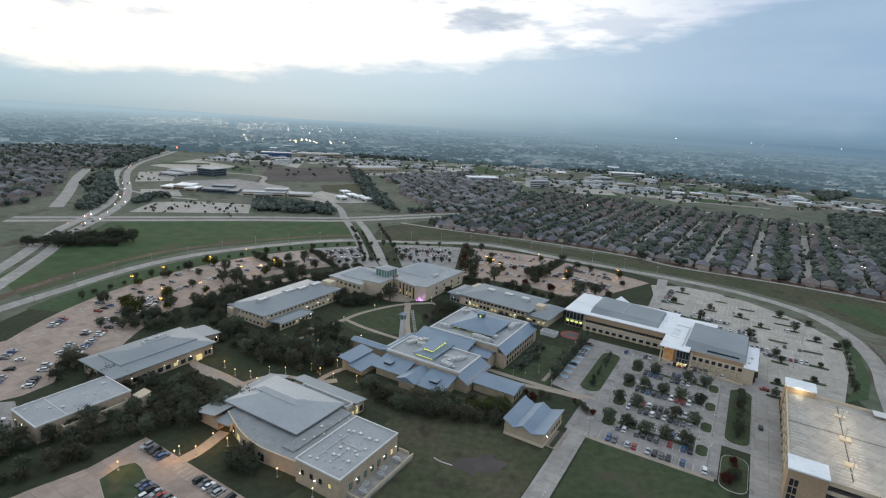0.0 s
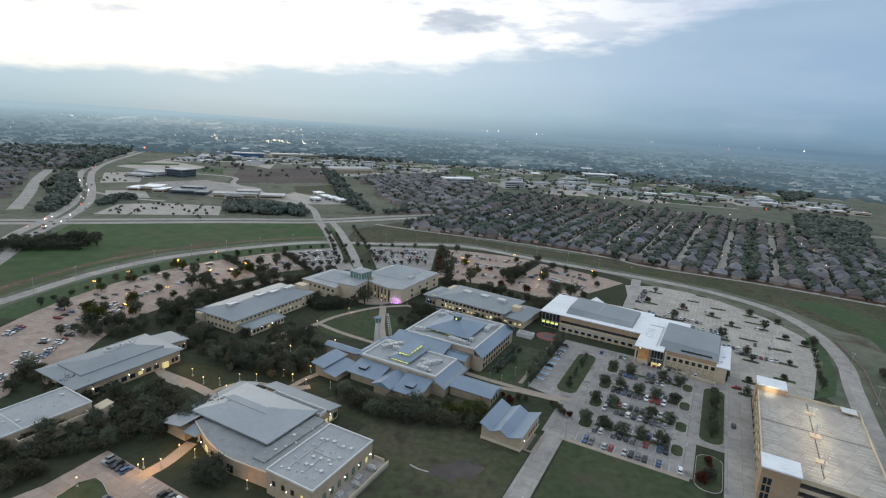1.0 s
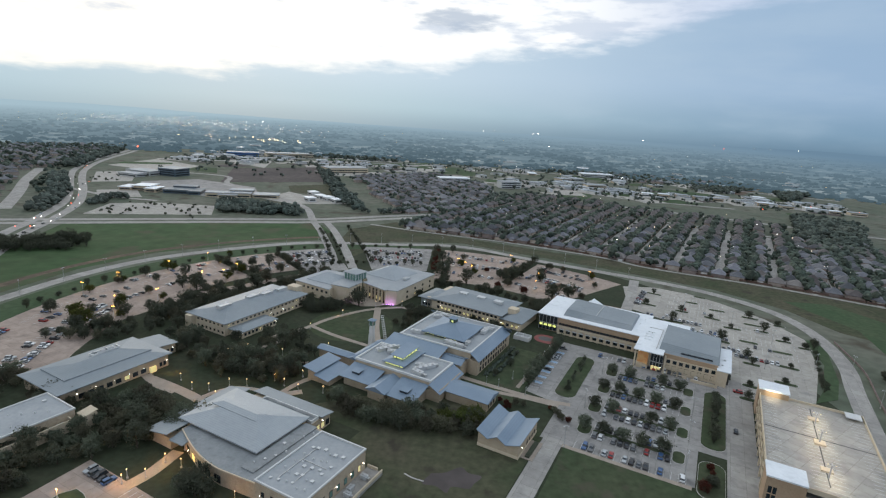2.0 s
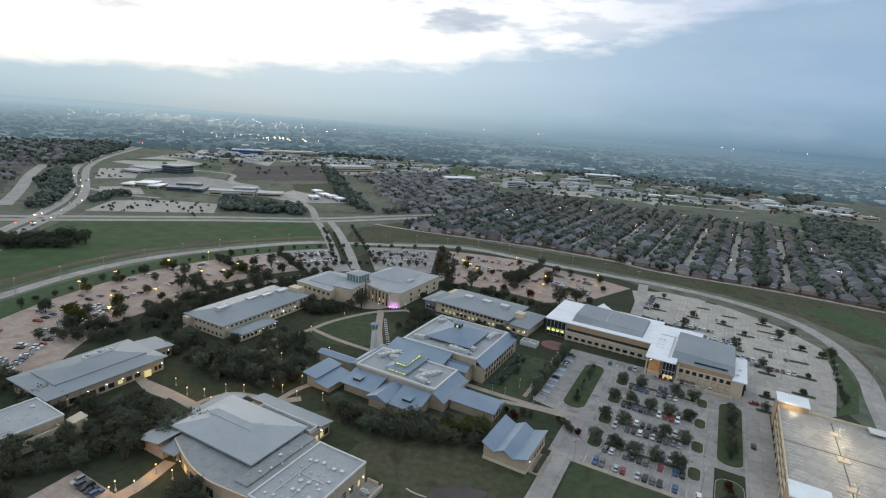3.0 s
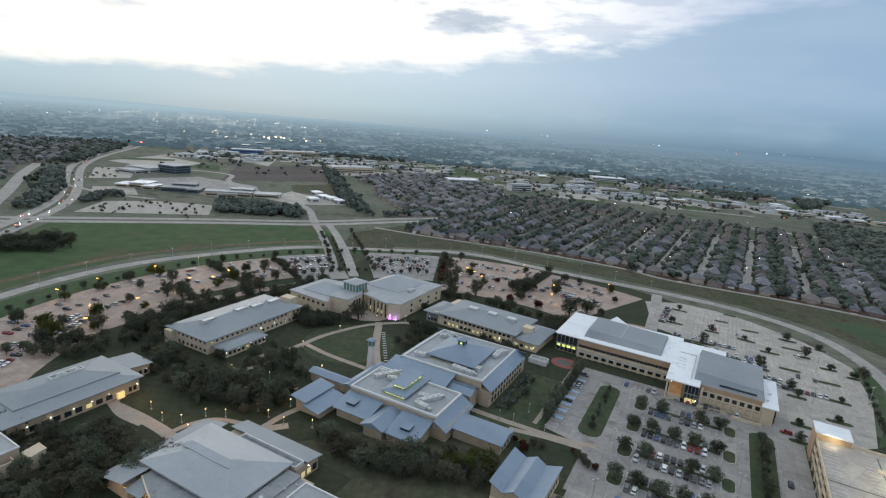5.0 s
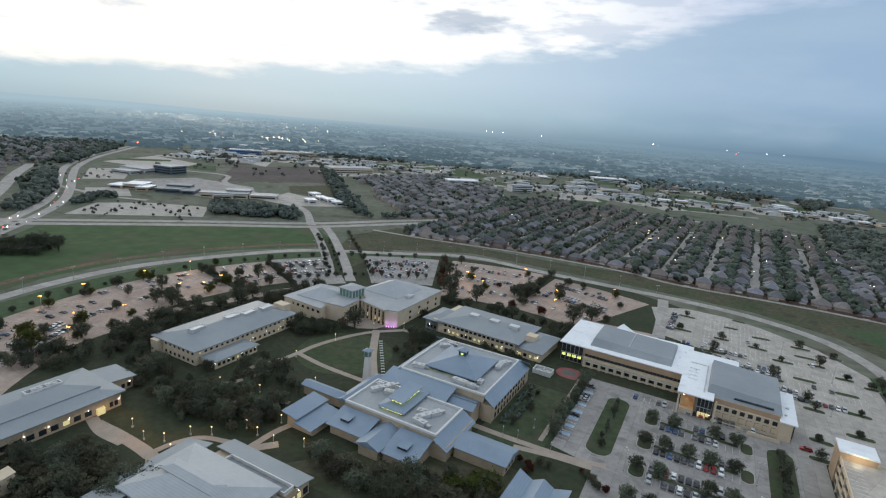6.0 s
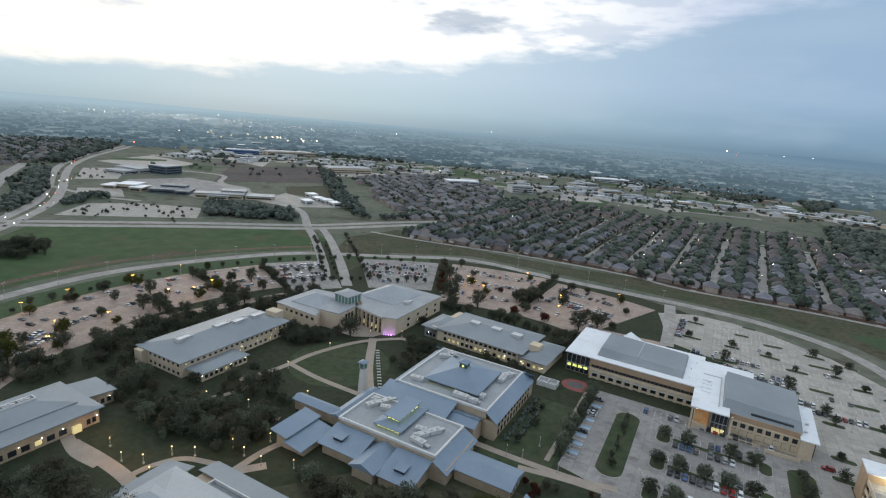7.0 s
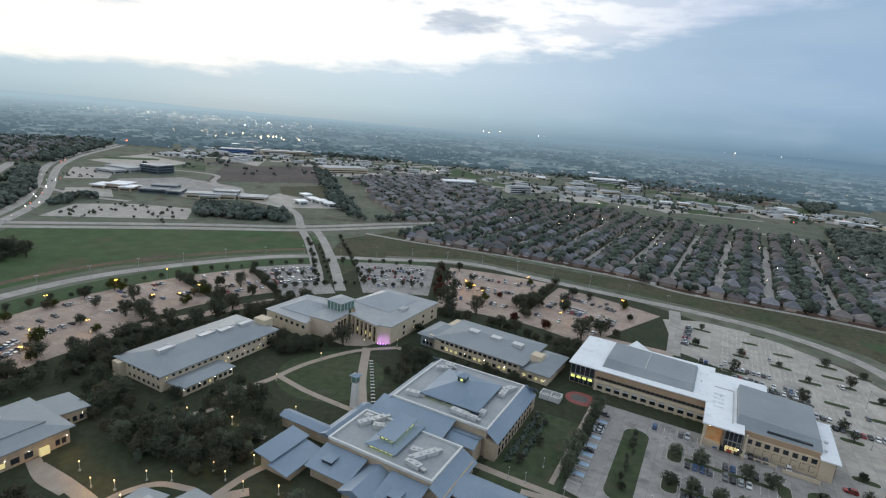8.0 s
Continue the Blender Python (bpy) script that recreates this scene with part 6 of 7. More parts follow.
stalls((-196, 196), 112, 9, 0.8), stalls((-212, 196), 112, 11, 0.5), stalls((-219, 193), 112, 11, 0.25), stalls((-234, 192), 112, 10, 0.15), stalls((-186, 172), -50, 3, 0.7), stalls((-118.8, 166.8), -26, 5, 1.0), stalls((-99, 157), -26, 3, 0.0), stalls((-89, 152), -26, 9, 0.9), stalls((-107, 147), -26, 7, 0.9), stalls((-103, 140), -26, 6, 0.7)
for k in range(7):
    m = NL @ pose(-30, 46 + 7.2 * k, 0.0)
    tagged_at(part("accessible_stall", boxes((-2.4, 2.4, -1.2, 1.2, 0.031, 0.043)), BLUEPAINT), m, "faded blue painted parking stall", "road marking", "painted stalls", "structure")
park(pose(*q(63, 96), 0.05, 0, 0, 65)), park(pose(*q(61.5, 52), 0.05, 0, 0, -25)), park(pose(-168, 158, 0.05, 0, 0, 65))
for f in range(14):
    k = smooth_line(frw, 6)
    i = 14 + 2 * f % 26
    d = (k[i + 1] - k[i]).normalized()
    s = rc.choice((-8, -12, 8, 12))
    park(Matrix.Translation((k[i].x + d.y * s, k[i].y - d.x * s, 0.06)) @ Matrix.Rotation(math.atan2(d.y, d.x) - math.pi / 2, 4, "Z"))
def join_far_cars():
    """The cars of the farthest car parks, joined by paint."""
    sets = {}
    for m, c in FAR_CARS:
        for o in c.children:
            sets.setdefault(o.data.materials[0].name, []).append((o.data, np.array(m @ o.matrix_basis)))
    root = None
    for name, items in sets.items():
        vs, fs, base = [], [], 0
        for me, m in items:
            co = np.array([v.co[:] for v in me.vertices]) @ m[:3, :3].T + m[:3, 3]
            vs.append(co)
            fs += [tuple(base + i for i in f.vertices) for f in me.polygons]
            base += len(co)
        ob = part("far_parked_cars" if root is None else "car_parts", (np.concatenate(vs).tolist(), fs), bpy.data.materials[name], root)
        tagged(ob, kind="stuff")
        if root is None:
            root = tagged(ob, "rows of parked cars on the farthest car parks", "cars")


join_far_cars()
tagged(part("stall_lines", join(*LINES), PAINT), "white painted stall lines on the car parks", "road marking", "", "stuff")


enclosure = thing("plant_enclosure", pose(50.5, 316.5, 0, 0, 0, -25), "low pale concrete walled plant enclosure", "enclosure")
for sp in ((-5, 5, -3, -2.6, 0, 2.6), (-5, 5, 2.6, 3, 0, 2.6), (-5, -4.6, -2.6, 2.6, 0, 2.6), (4.6, 5, -2.6, 2.6, 0, 2.6), (-0.2, 0.2, -2.6, 2.6, 0, 2.2)):
    part("enclosure_wall", boxes(sp), PARAPET, enclosure)
plant(enclosure, -2.4, 0, 0.0, 2.6, 1.8, 1.6), plant(enclosure, 2.4, 0, 0.0, 2.6, 1.8, 1.6)


# ---------------------------------------------------------------- benches along the mall walk
bench = None
for i in range(14):
    f = i / 13
    m = pose(-40.5 + 8.5 * f, 336 - 40 * f, 0.0, 0, 0, 12)
    if bench is None:
        bench = thing("bench", m, "white concrete block bench beside the mall path", "bench", "mall benches")
        part("seat", boxes((-1.0, 1.0, -0.35, 0.35, 0.38, 0.52)), PARAPET, bench)
        for x in (-0.7, 0.7):
            part("leg", boxes((x - 0.12, x + 0.12, -0.3, 0.3, 0, 0.38)), PARAPET, bench)
    else:
        copy_thing(bench, m)


# ---------------------------------------------------------------- lamps
def lamp_model(h, head, arm, label, name):
    ob = thing(name, Matrix(), label, "street lamp", "street lamps")
    bm = bmesh.new()
    bmesh.ops.create_cone(bm, cap_ends=True, segments=8, radius1=0.13, radius2=0.07, depth=h, matrix=Matrix.Translation((0, 0, h / 2)))
    part("pole", bm, STEEL, ob)
    part("base", boxes((-0.3, 0.3, -0.3, 0.3, 0, 0.6)), KERB, ob)
    part("arm", boxes((-arm, arm, -0.06, 0.06, h - 0.1, h + 0.05)), STEEL, ob)
    k = 0.16 if arm < 0.3 else 0.32
    for x in ((-arm, arm) if arm > 0.3 else (0,)):
        part("lamp_head", boxes((x - k, x + k, -k * 0.8, k * 0.8, h - 0.3, h - 0.1)) if arm > 0.3 else boxes((-k, k, -k, k, h, h + 2.4 * k)), head, ob, "lit lamp head" if head is not UNIT else "grey lamp head")
    return ob


tall = lamp_model(10, UNIT, 0.9, "tall grey steel car park lamp", "street_lamp")
orange = lamp_model(8, LAMPORANGE, 0.6, "lit orange car park lamp on steel pole", "street_lamp")
small = lamp_model(3.6, LAMP, 0.12, "lit warm path lamp on short pole", "path_lamp")


unlit = lamp_model(4.2, PARAPET, 0.12, "slim white unlit path lamp on the lawn", "path_lamp")


def place(model, spots):
    for i, (x, y) in enumerate(spots):
        m = pose(x, y, 0, 0, 0, 37 * i % 180)
        if i == 0:
            model.matrix_basis = m
        else:
            copy_thing(model, m)


rim_spots = []
for a in list(range(46, 182, 7)):
    rim_spots.append((CX + 262 * math.cos(radians(a)), CY + 258 * math.sin(radians(a))))
rim_spots += [q(-3, -3), q(43, 6), q(-3, 34), q(43, 32), q(43, 55), q(-3, 76), q(-3, -60), (186, 408), (205, 372), (216, 340), (222, 305), (190, 300), (244, 306), (228, 262), (214, 235), (176, 385)]
place(tall, rim_spots)
place(orange, ospots)
psp = [(-121, 233), (-112, 226), (-104, 226), (-97, 232), (-89, 233), (-98, 220), (-92, 206), (-72, 236), (-64, 232), (-78, 240), (-52, 232), (-92, 182), (-95, 174), (-97, 165), (-103, 161), (-88, 172), (-62, 158),
       (-70, 262), (-84, 268), (-62, 280), (-80, 306), (-66, 332), (-48, 354), (-30, 358), (-118.7, 151.7), (-103, 164), (-46, 150), (-104, 271), (-66, 246), (-92, 284), (-112, 264), (-86, 262)]
place(small, psp)
place(unlit, [(32, 252), (45, 246), (40, 262), (26, 254)] + [q(-36, 40 + 9 * i) for i in range(7)])
for x, y, z, w, c in [(x, y, 7.0, 1100, (1.0, 0.5, 0.14)) for x, y in ospots[:17:1]] + [(x, y, 3.3, 260, (1.0, 0.46, 0.13)) for x, y in psp[:17]] + [(x, y, 3.3, 260, (1.0, 0.6, 0.25)) for x, y in psp[17:22] + psp[27:]] + [(x, y, 3.6, 700, (1.0, 0.48, 0.13)) for x, y in ((-96, 172), (-101, 161), (-118, 151), (-128, 240), (-112, 226))]:
    l = new("lamp_light", bpy.data.lights.new("lamp_light", "POINT"))
    l.data.energy, l.data.color, l.data.shadow_soft_size = w, c, 0.3
    l.location = (x, y, z)
gm = pose(154, 240, 0, 0, 0, -26)
for v in (-54, -28, -12, 4):
    l = new("deck_light", bpy.data.lights.new("deck_light", "POINT"))
    l.data.energy, l.data.color, l.data.shadow_soft_size = 2300 if v < 0 else 600, (1.0, 0.88, 0.6), 0.6
    l.location = gm @ Vector((20 if v < 0 else 5, v, 16.2 if v < 0 else 13))


# ---------------------------------------------------------------- houses
A2, B2 = Vector((0.454, 0.891)), Vector((0.891, -0.454))
STREETS = (-321, -280, -240, -200, -161, -121, -80, -42, -1.4, 47, 90, 135, 178)
rh = random.Random(4)


def row_start(w):
    return float(np.interp(w, (-390, -322, -244, -187, -107, -51, 36, 190), (522, 531, 549, 560, 564, 553, 566, 560)))


for w in STREETS:
    p, e = A2 * (row_start(w) + 24) + B2 * w, A2 * 850 + B2 * w
    road("street", [p, (p + e) / 2, e], 8.5 if w in (-42, 47, -121, -1.4) else 6.5, CONCRETE, "pale concrete residential street", z=0.05, n=2, category="street")
road("street", [A2 * (row_start(w) - 3.5) + B2 * w for w in (190, 47, -60, -110, -200, -250, -320, -380)], 5, CONCRETE, "pale concrete back lane beside the houses", z=0.045, n=4, category="street")
road("street", [A2 * 862 + B2 * -330, A2 * 862 + B2 * -60, A2 * 862 + B2 * 240], 9, CONCRETE, "pale concrete avenue beyond the houses", z=0.055, n=4, category="street")
road("street", [A2 * 960 + B2 * -260, A2 * 985 + B2 * -60, A2 * 1000 + B2 * 300], 12, CONCRETE, "concrete avenue beside the shops", z=0.055, n=4, category="street")


sheet("yards", [tuple(A2 * (row_start(w) - 1) + B2 * w) for w in (-335, -200, -60, -58, 200)] + [tuple(A2 * 858 + B2 * 200), tuple(A2 * 858 + B2 * -335)], YARD, "worn brown-green yards round the houses", "ground", 0.022)
for a, b in zip(STREETS, STREETS[1:]):
    w = (a + b) / 2
    tagged(part("fence", ribbon([A2 * (row_start(w) + 3) + B2 * w, A2 * 720 + B2 * (w + 0.6), A2 * 846 + B2 * w], 0.16, 0.0, 1.9), FENCEWOOD), "red-brown board fence between back yards", "fence", "back fences")
    for u, v in ((a + 3.5, w - 0.6), (w + 0.6, b - 3.5)):
        tagged(part("fence", ribbon([A2 * (row_start(w) + 1.5) + B2 * u, A2 * (row_start(w) + 1.5) + B2 * v], 0.16, 0.0, 1.9), FENCEWOOD), "red-brown board fence between back yards", "fence", "back fences")


def house_model(k):
    rnd = random.Random(k)
    w, d, h = rnd.uniform(11.5, 14.0), rnd.uniform(10.5, 12.5), rnd.choice((3.2, 3.4, 5.4))
    tone = SHINGLE if k % 3 else SHINGLEB
    ob = thing("house", Matrix(), "brick suburban house with %s shingle hip roof" % ("grey" if k % 3 else "brown"), "house", "suburban houses")
    part("wall", boxes((-w / 2, w / 2, -d / 2, d / 2, 0, h), (w / 2 - 6, w / 2, -d / 2 - 2.5, -d / 2, 0, 2.9)), HOUSEBRICK, ob)
    part("roof", hip(-w / 2, w / 2, -d / 2, d / 2, h + 0.1, d * 0.36, 0.5, 0.2), tone, ob)
    part("garage_roof", hip(w / 2 - 6, w / 2, -d / 2 - 2.5, 1.5, 3.0, 2.2, 0.4, 0.2), tone, ob)
    part("garage_door", boxes((w / 2 - 5.4, w / 2 - 0.8, -d / 2 - 2.58, -d / 2 - 2.5, 0, 2.2)), PARAPET, ob)
    part("window", boxes((-w / 2 + 1.5, -w / 2 + 3.5, -d / 2 - 0.06, -d / 2 + 0.02, 0.9, 2.3)), GLASS, ob)
    part("driveway", boxes((w / 2 - 5.4, w / 2 - 0.8, -d / 2 - 6.5, -d / 2 - 2.6, 0, 0.06)), CONCRETE, ob)
    return ob


HOUSES = [house_model(k) for k in range(9)]
spots, far_spots, tree_spots = [], [], []
for w in STREETS:
    p = A2 * (row_start(w) + 9) + B2 * w
    spots.append((p.x, p.y, 63 + 90, row_start(w) + 9))
    for side in (-1, 1):
        s = row_start(w) + 9 + rh.uniform(0, 3)
        first = True
        while s < 1000:
            wide = rh.uniform(15.5, 18.5)
            if abs(s - 862) > 13 and s < (960 if w < 60 else 860):
                p = A2 * s + B2 * (w + side * ((15.5 if first else 12.2) + rh.uniform(-0.6, 0.8)))
                first = False
                (spots if s < 850 else far_spots).append((p.x, p.y, 63 + (-90 if side > 0 else 90) + 180, s))
                for k in range(2):
                    if rh.random() < 0.92:
                        t = A2 * (s + rh.uniform(-8, 8)) + B2 * (w + side * (19.6 + rh.uniform(-1.5, 1.5)))
                        tree_spots.append((t.x, t.y, rh.uniform(4.0, 6.4)))
                if rh.random() < 0.9:
                    t = A2 * (s + wide / 2) + B2 * (w + side * rh.uniform(5.5, 8))
                    tree_spots.append((t.x, t.y, rh.uniform(2.8, 5.2)))
            s += wide
spots.sort(key=lambda p: p[3])
for i, (x, y, a, s) in enumerate(spots[:300]):
    hm = HOUSES[i] if i < 9 else rh.choice(HOUSES)
    m = pose(x, y, 0, 0, 0, a + rh.uniform(-3, 3))
    if i < 9:
        hm.matrix_basis = m
    else:
        copy_thing(hm, m)
far_spots = [(x, y, a) for x, y, a, s in far_spots + spots[300:]]
APART = []
for (x0, y0, deg, nx, ny, px, py, fill, trees) in (
        (-600, 560, 60, 16, 7, 20, 24, 0.9, 0.8), (-760, 620, 62, 22, 14, 20, 24, 0.85, 0.9),
        (-1060, 900, 55, 30, 20, 24, 26, 0.6, 1.5), (-1200, 1250, 40, 22, 20, 28, 30, 0.5, 1.5), (430, 560, 63, 8, 4, 24, 27, 0.85, 1.2), (390, 470, 63, 7, 4, 24, 27, 0.9, 1.2), (420, 1500, 20, 16, 8, 28, 30, 0.4, 1.5), (700, 1850, 20, 24, 8, 34, 36, 0.4, 1.6)):
    m = pose(x0, y0, 0, 0, 0, deg)
    for i in range(nx):
        for j in range(ny):
            p = m @ Vector((px * i + rh.uniform(-2, 2), -py * (j - ny / 2) + rh.uniform(-3, 3) + (5 if j % 2 else -5), 0))
            if p.x > -560 and p.x < -380 and p.y < 760:
                continue
            if rh.random() < fill:
                far_spots.append((p.x, p.y, deg + rh.choice((0, 90))))
            for k in range(2):
                if rh.random() < trees / 2:
                    t = p + Vector((rh.uniform(-13, 13), rh.uniform(-13, 13), 0))
                    tree_spots.append((t.x, t.y, rh.uniform(3.4, 5.8)))
ESTATE = [(-232, 1107), (-79, 714), (-14, 742), (45, 871), (60, 1086), (-68, 1267)]
for i in range(60):
    for j in range(60):
        p = pose(-150, 650, 0, 0, 0, 28) @ Vector((19 * i - 570 + rh.uniform(-2, 2), 19 * j - 100 + (4 if i % 2 else -4), 0))
        if inside(p[:2], ESTATE):
            if rh.random() < 0.85:
                far_spots.append((p.x, p.y, 28 + rh.choice((0, 90))))
            tree_spots.append((p.x + rh.uniform(6, 11), p.y + rh.uniform(-10, 10), rh.uniform(3.2, 5.2)))
flx = sorted((p[1], p[0]) for p in frw)


def west_of_freeway(x, y, gap):
    """True for a place that keeps clear of the freeway on its west side, or lies far to its east."""
    fx = np.interp(y, [p[0] for p in flx], [p[1] for p in flx])
    return x < fx - gap or x > -330


far_spots = [p for p in far_spots if west_of_freeway(p[0], p[1], 60)]
tree_spots = [p for p in tree_spots if west_of_freeway(p[0], p[1], 34)]
far_spots = [p for p in far_spots if math.hypot(p[0], p[1]) < 1750]
tree_spots = [p for p in tree_spots if math.hypot(p[0], p[1]) < 1750]
west_street = [Vector(p) for p in ((-510, 574), (-580, 676), (-668, 797), (-746, 919))]


def clear_of_street(p, gap):
    return all((Vector(p[:2]) - a.lerp(b, k / 8)).length > gap for a, b in zip(west_street, west_street[1:]) for k in range(9))


far_spots = [p for p in far_spots if clear_of_street(p, 19)]
tree_spots = [p for p in tree_spots if clear_of_street(p, 13)]
wallset, roofset = [], []
for x, y, a in far_spots:
    m = pose(x, y, 0, 0, 0, a)
    w, d, h = rh.uniform(10, 14), rh.uniform(11, 15), rh.choice((3.2, 5.4))
    for store, (vs, fs) in ((wallset, boxes((-w / 2, w / 2, -d / 2, d / 2, 0, h))), (roofset, hip(-w / 2, w / 2, -d / 2, d / 2, h + 0.1, w * 0.32, 0.5, 0.2))):
        store.append(([tuple(m @ Vector(v)) for v in vs], fs))
fh = tagged(part("far_houses", join(*wallset), HOUSEBRICK), "distant brick suburban houses in rows", "houses", "", "stuff")
half = len(roofset) // 3
tagged(part("roofs", join(*roofset[half:]), SHINGLEFAR, fh, "dark grey shingle roofs"), kind="stuff")
tagged(part("roofs", join(*roofset[:half]), SHINGLEB, fh, "brown shingle roofs"), kind="stuff")


# ---------------------------------------------------------------- far trees and woods
def clumps(name, places, mat, label, seed):
    """Small uneven tree clumps, many in one mesh."""
    bm = bmesh.new()
    bmesh.ops.create_icosphere(bm, subdivisions=1, radius=1)
    base = np.array([v.co[:] for v in bm.verts])
    tri = np.array([[v.index for v in f.verts] for f in bm.faces])
    bm.free()
    rng = np.random.default_rng(seed)
    vs, fs = [], []
    for x, y, r in places:
        for _ in range(4):
            k = r * rng.uniform(0.34, 0.72)
            v = base * (1 + rng.uniform(-0.32, 0.32, (len(base), 1))) * [k, k, k * rng.uniform(0.8, 1.15)]
            v += [x + rng.normal(0, r * 0.42), y + rng.normal(0, r * 0.42), r * rng.uniform(0.6, 1.35)]
            fs.append(tri + len(base) * len(vs))
            vs.append(v)
    return tagged(part(name, (np.concatenate(vs).tolist(), np.concatenate(fs).tolist()), mat), label, "trees", "", "stuff")


rw = random.Random(12)
clumps("street_trees", tree_spots, LEAFD, "dark street trees among the distant houses", 3)
wood = []


def woods(poly, n, r0, r1):
    xs, ys = [p[0] for p in poly], [p[1] for p in poly]
    k = 0
    while k < n:
        p = (rw.uniform(min(xs), max(xs)), rw.uniform(min(ys), max(ys)))
        if inside(p, poly):
            wood.append((*p, rw.uniform(r0, r1)))
            k += 1


woods([(-326, 703), (-293, 641), (-194, 652), (-213, 700)], 190, 3.5, 6)
woods([(-362, 1299), (-325, 1260), (-120, 705), (-145, 720), (-185, 800)], 240, 3.5, 6)
woods([(-652, 860), (-520, 690), (-462, 575), (-480, 570), (-545, 690), (-680, 860)], 170, 3.5, 6)
woods([(-707, 958), (-865, 1332), (-1032, 1575), (-1060, 1560), (-900, 1320), (-740, 950)], 220, 4, 7)
woods([(421, 600), (500, 640), (666, 902), (590, 965), (480, 764)], 440, 4, 7)
woods([(-462, 634), (-445, 625), (-440, 700), (-465, 700)], 46, 3.5, 5)
woods([(300, 330), (330, 310), (420, 480), (395, 490)], 90, 3, 5)
woods([(-100, 705), (-40, 760), (40, 825), (70, 980), (60, 985), (30, 840), (-50, 775), (-110, 715)], 130, 3, 5)
woods([(60, 860), (110, 880), (150, 1000), (80, 1000)], 60, 3, 5)
woods([(-165, 1800), (-35, 2100), (420, 2100), (257, 1800)], 330, 6, 10)
woods([(767, 1343), (1043, 1462), (900, 1400), (699, 1170)], 120, 5, 8)
woods([(560, 1300), (640, 1290), (760, 1420), (600, 1420)], 90, 4, 7)
woods([(700, 1900), (1363, 2050), (1600, 2200), (900, 2050)], 300, 7, 11)
woods([(-789, 1850), (-525, 1800), (-398, 1750), (-420, 1800), (-700, 1930)], 200, 4, 7)
woods([(-1500, 1300), (-900, 1700), (-950, 1800), (-1600, 1500)], 260, 6, 10)
for _ in range(40):
    cx, cy = rw.uniform(-1500, 1700), rw.uniform(1500, 2150)
    lx, ly = rw.uniform(40, 200), rw.uniform(10, 40)
    for _ in range(40):
        wood.append((cx + rw.gauss(0, lx), cy + rw.gauss(0, ly), rw.uniform(4, 8)))
for _ in range(420):
    x, y = rw.uniform(-600, 760), rw.uniform(1000, 1650)
    wood.append((x, y, rw.uniform(2.5, 5)))
wood = [p for p in wood if math.hypot(p[0], p[1]) < 1620]
clumps("woods", wood, WOODS, "dark bands of distant woodland", 4)
LB = G(17.3, 265.0)
hedge = [LB @ Vector((8.5 + rw.uniform(-1, 1), 2 + 42 * k / 110, 0)) for k in range(110)] + [LB @ Vector((12.5 + rw.uniform(-0.7, 0.7), 4 + 36 * k / 80, 0)) for k in range(80)]
clumps("hedge", [(p.x, p.y, rw.uniform(0.6, 0.95)) for p in hedge], LEAFD, "clipped dark hedge rows beside the library", 8)
dotted = [(-421 + 124 * rw.random(), 590 + 80 * rw.random(), rw.uniform(1.5, 2.4)) for _ in range(34)]
dotted += [(-630 + 90 * rw.random(), 820 + 120 * rw.random(), rw.uniform(1.5, 2.4)) for _ in range(26)]
clumps("lot_trees", dotted, LEAF, "small round trees in the hospital car parks", 6)

# ---------------------------------------------------------------- far fields, lots, roads
for i, (pts, mt, label) in enumerate((
        ([(-413, 904), (-486, 1119), (-349, 1254), (-239, 1004)], PLOUGH, "dark ploughed field behind the school"),
        ([(-298, 914), (-238, 975), (-194, 842), (-269, 841)], MEADOW, "dry brown-green field"),
        ([(-592, 1107), (-514, 1105), (-475, 1022), (-555, 1039)], VERGE, "green playing field"),
        ([(-272, 1425), (-102, 1604), (-79, 1300), (-222, 1321)], VERGE, "distant green field"),
        ([(-105, 1293), (64, 1335), (-13, 1489), (-126, 1512)], VERGE, "distant green field"),
        ([(177, 1077), (278, 1110), (240, 1007), (175, 971)], VERGE, "green common beside the shops"),
        ([(250, 1433), (488, 1738), (499, 1522), (397, 1402)], FIELD, "distant green field"),
        ([(612, 1021), (677, 984), (627, 903), (591, 945)], FIELD, "rough field by the woods"),
        ([(449, 1311), (610, 1252), (504, 1157), (404, 1202)], VERGE, "bright green sports field"),
        ([(602, 1754), (911, 1784), (837, 1513), (660, 1281), (612, 1416)], EARTH, "bare brown land"),
        ([(1019, 1796), (1123, 1595), (993, 1474), (837, 1513)], EARTH, "bare brown land"),
        ([(-434, 1339), (-404, 1423), (-338, 1356)], PALELOT, "pale graded building plot"))):
    sheet("field", pts, mt, label, "field", 0.012 + 0.002 * i)
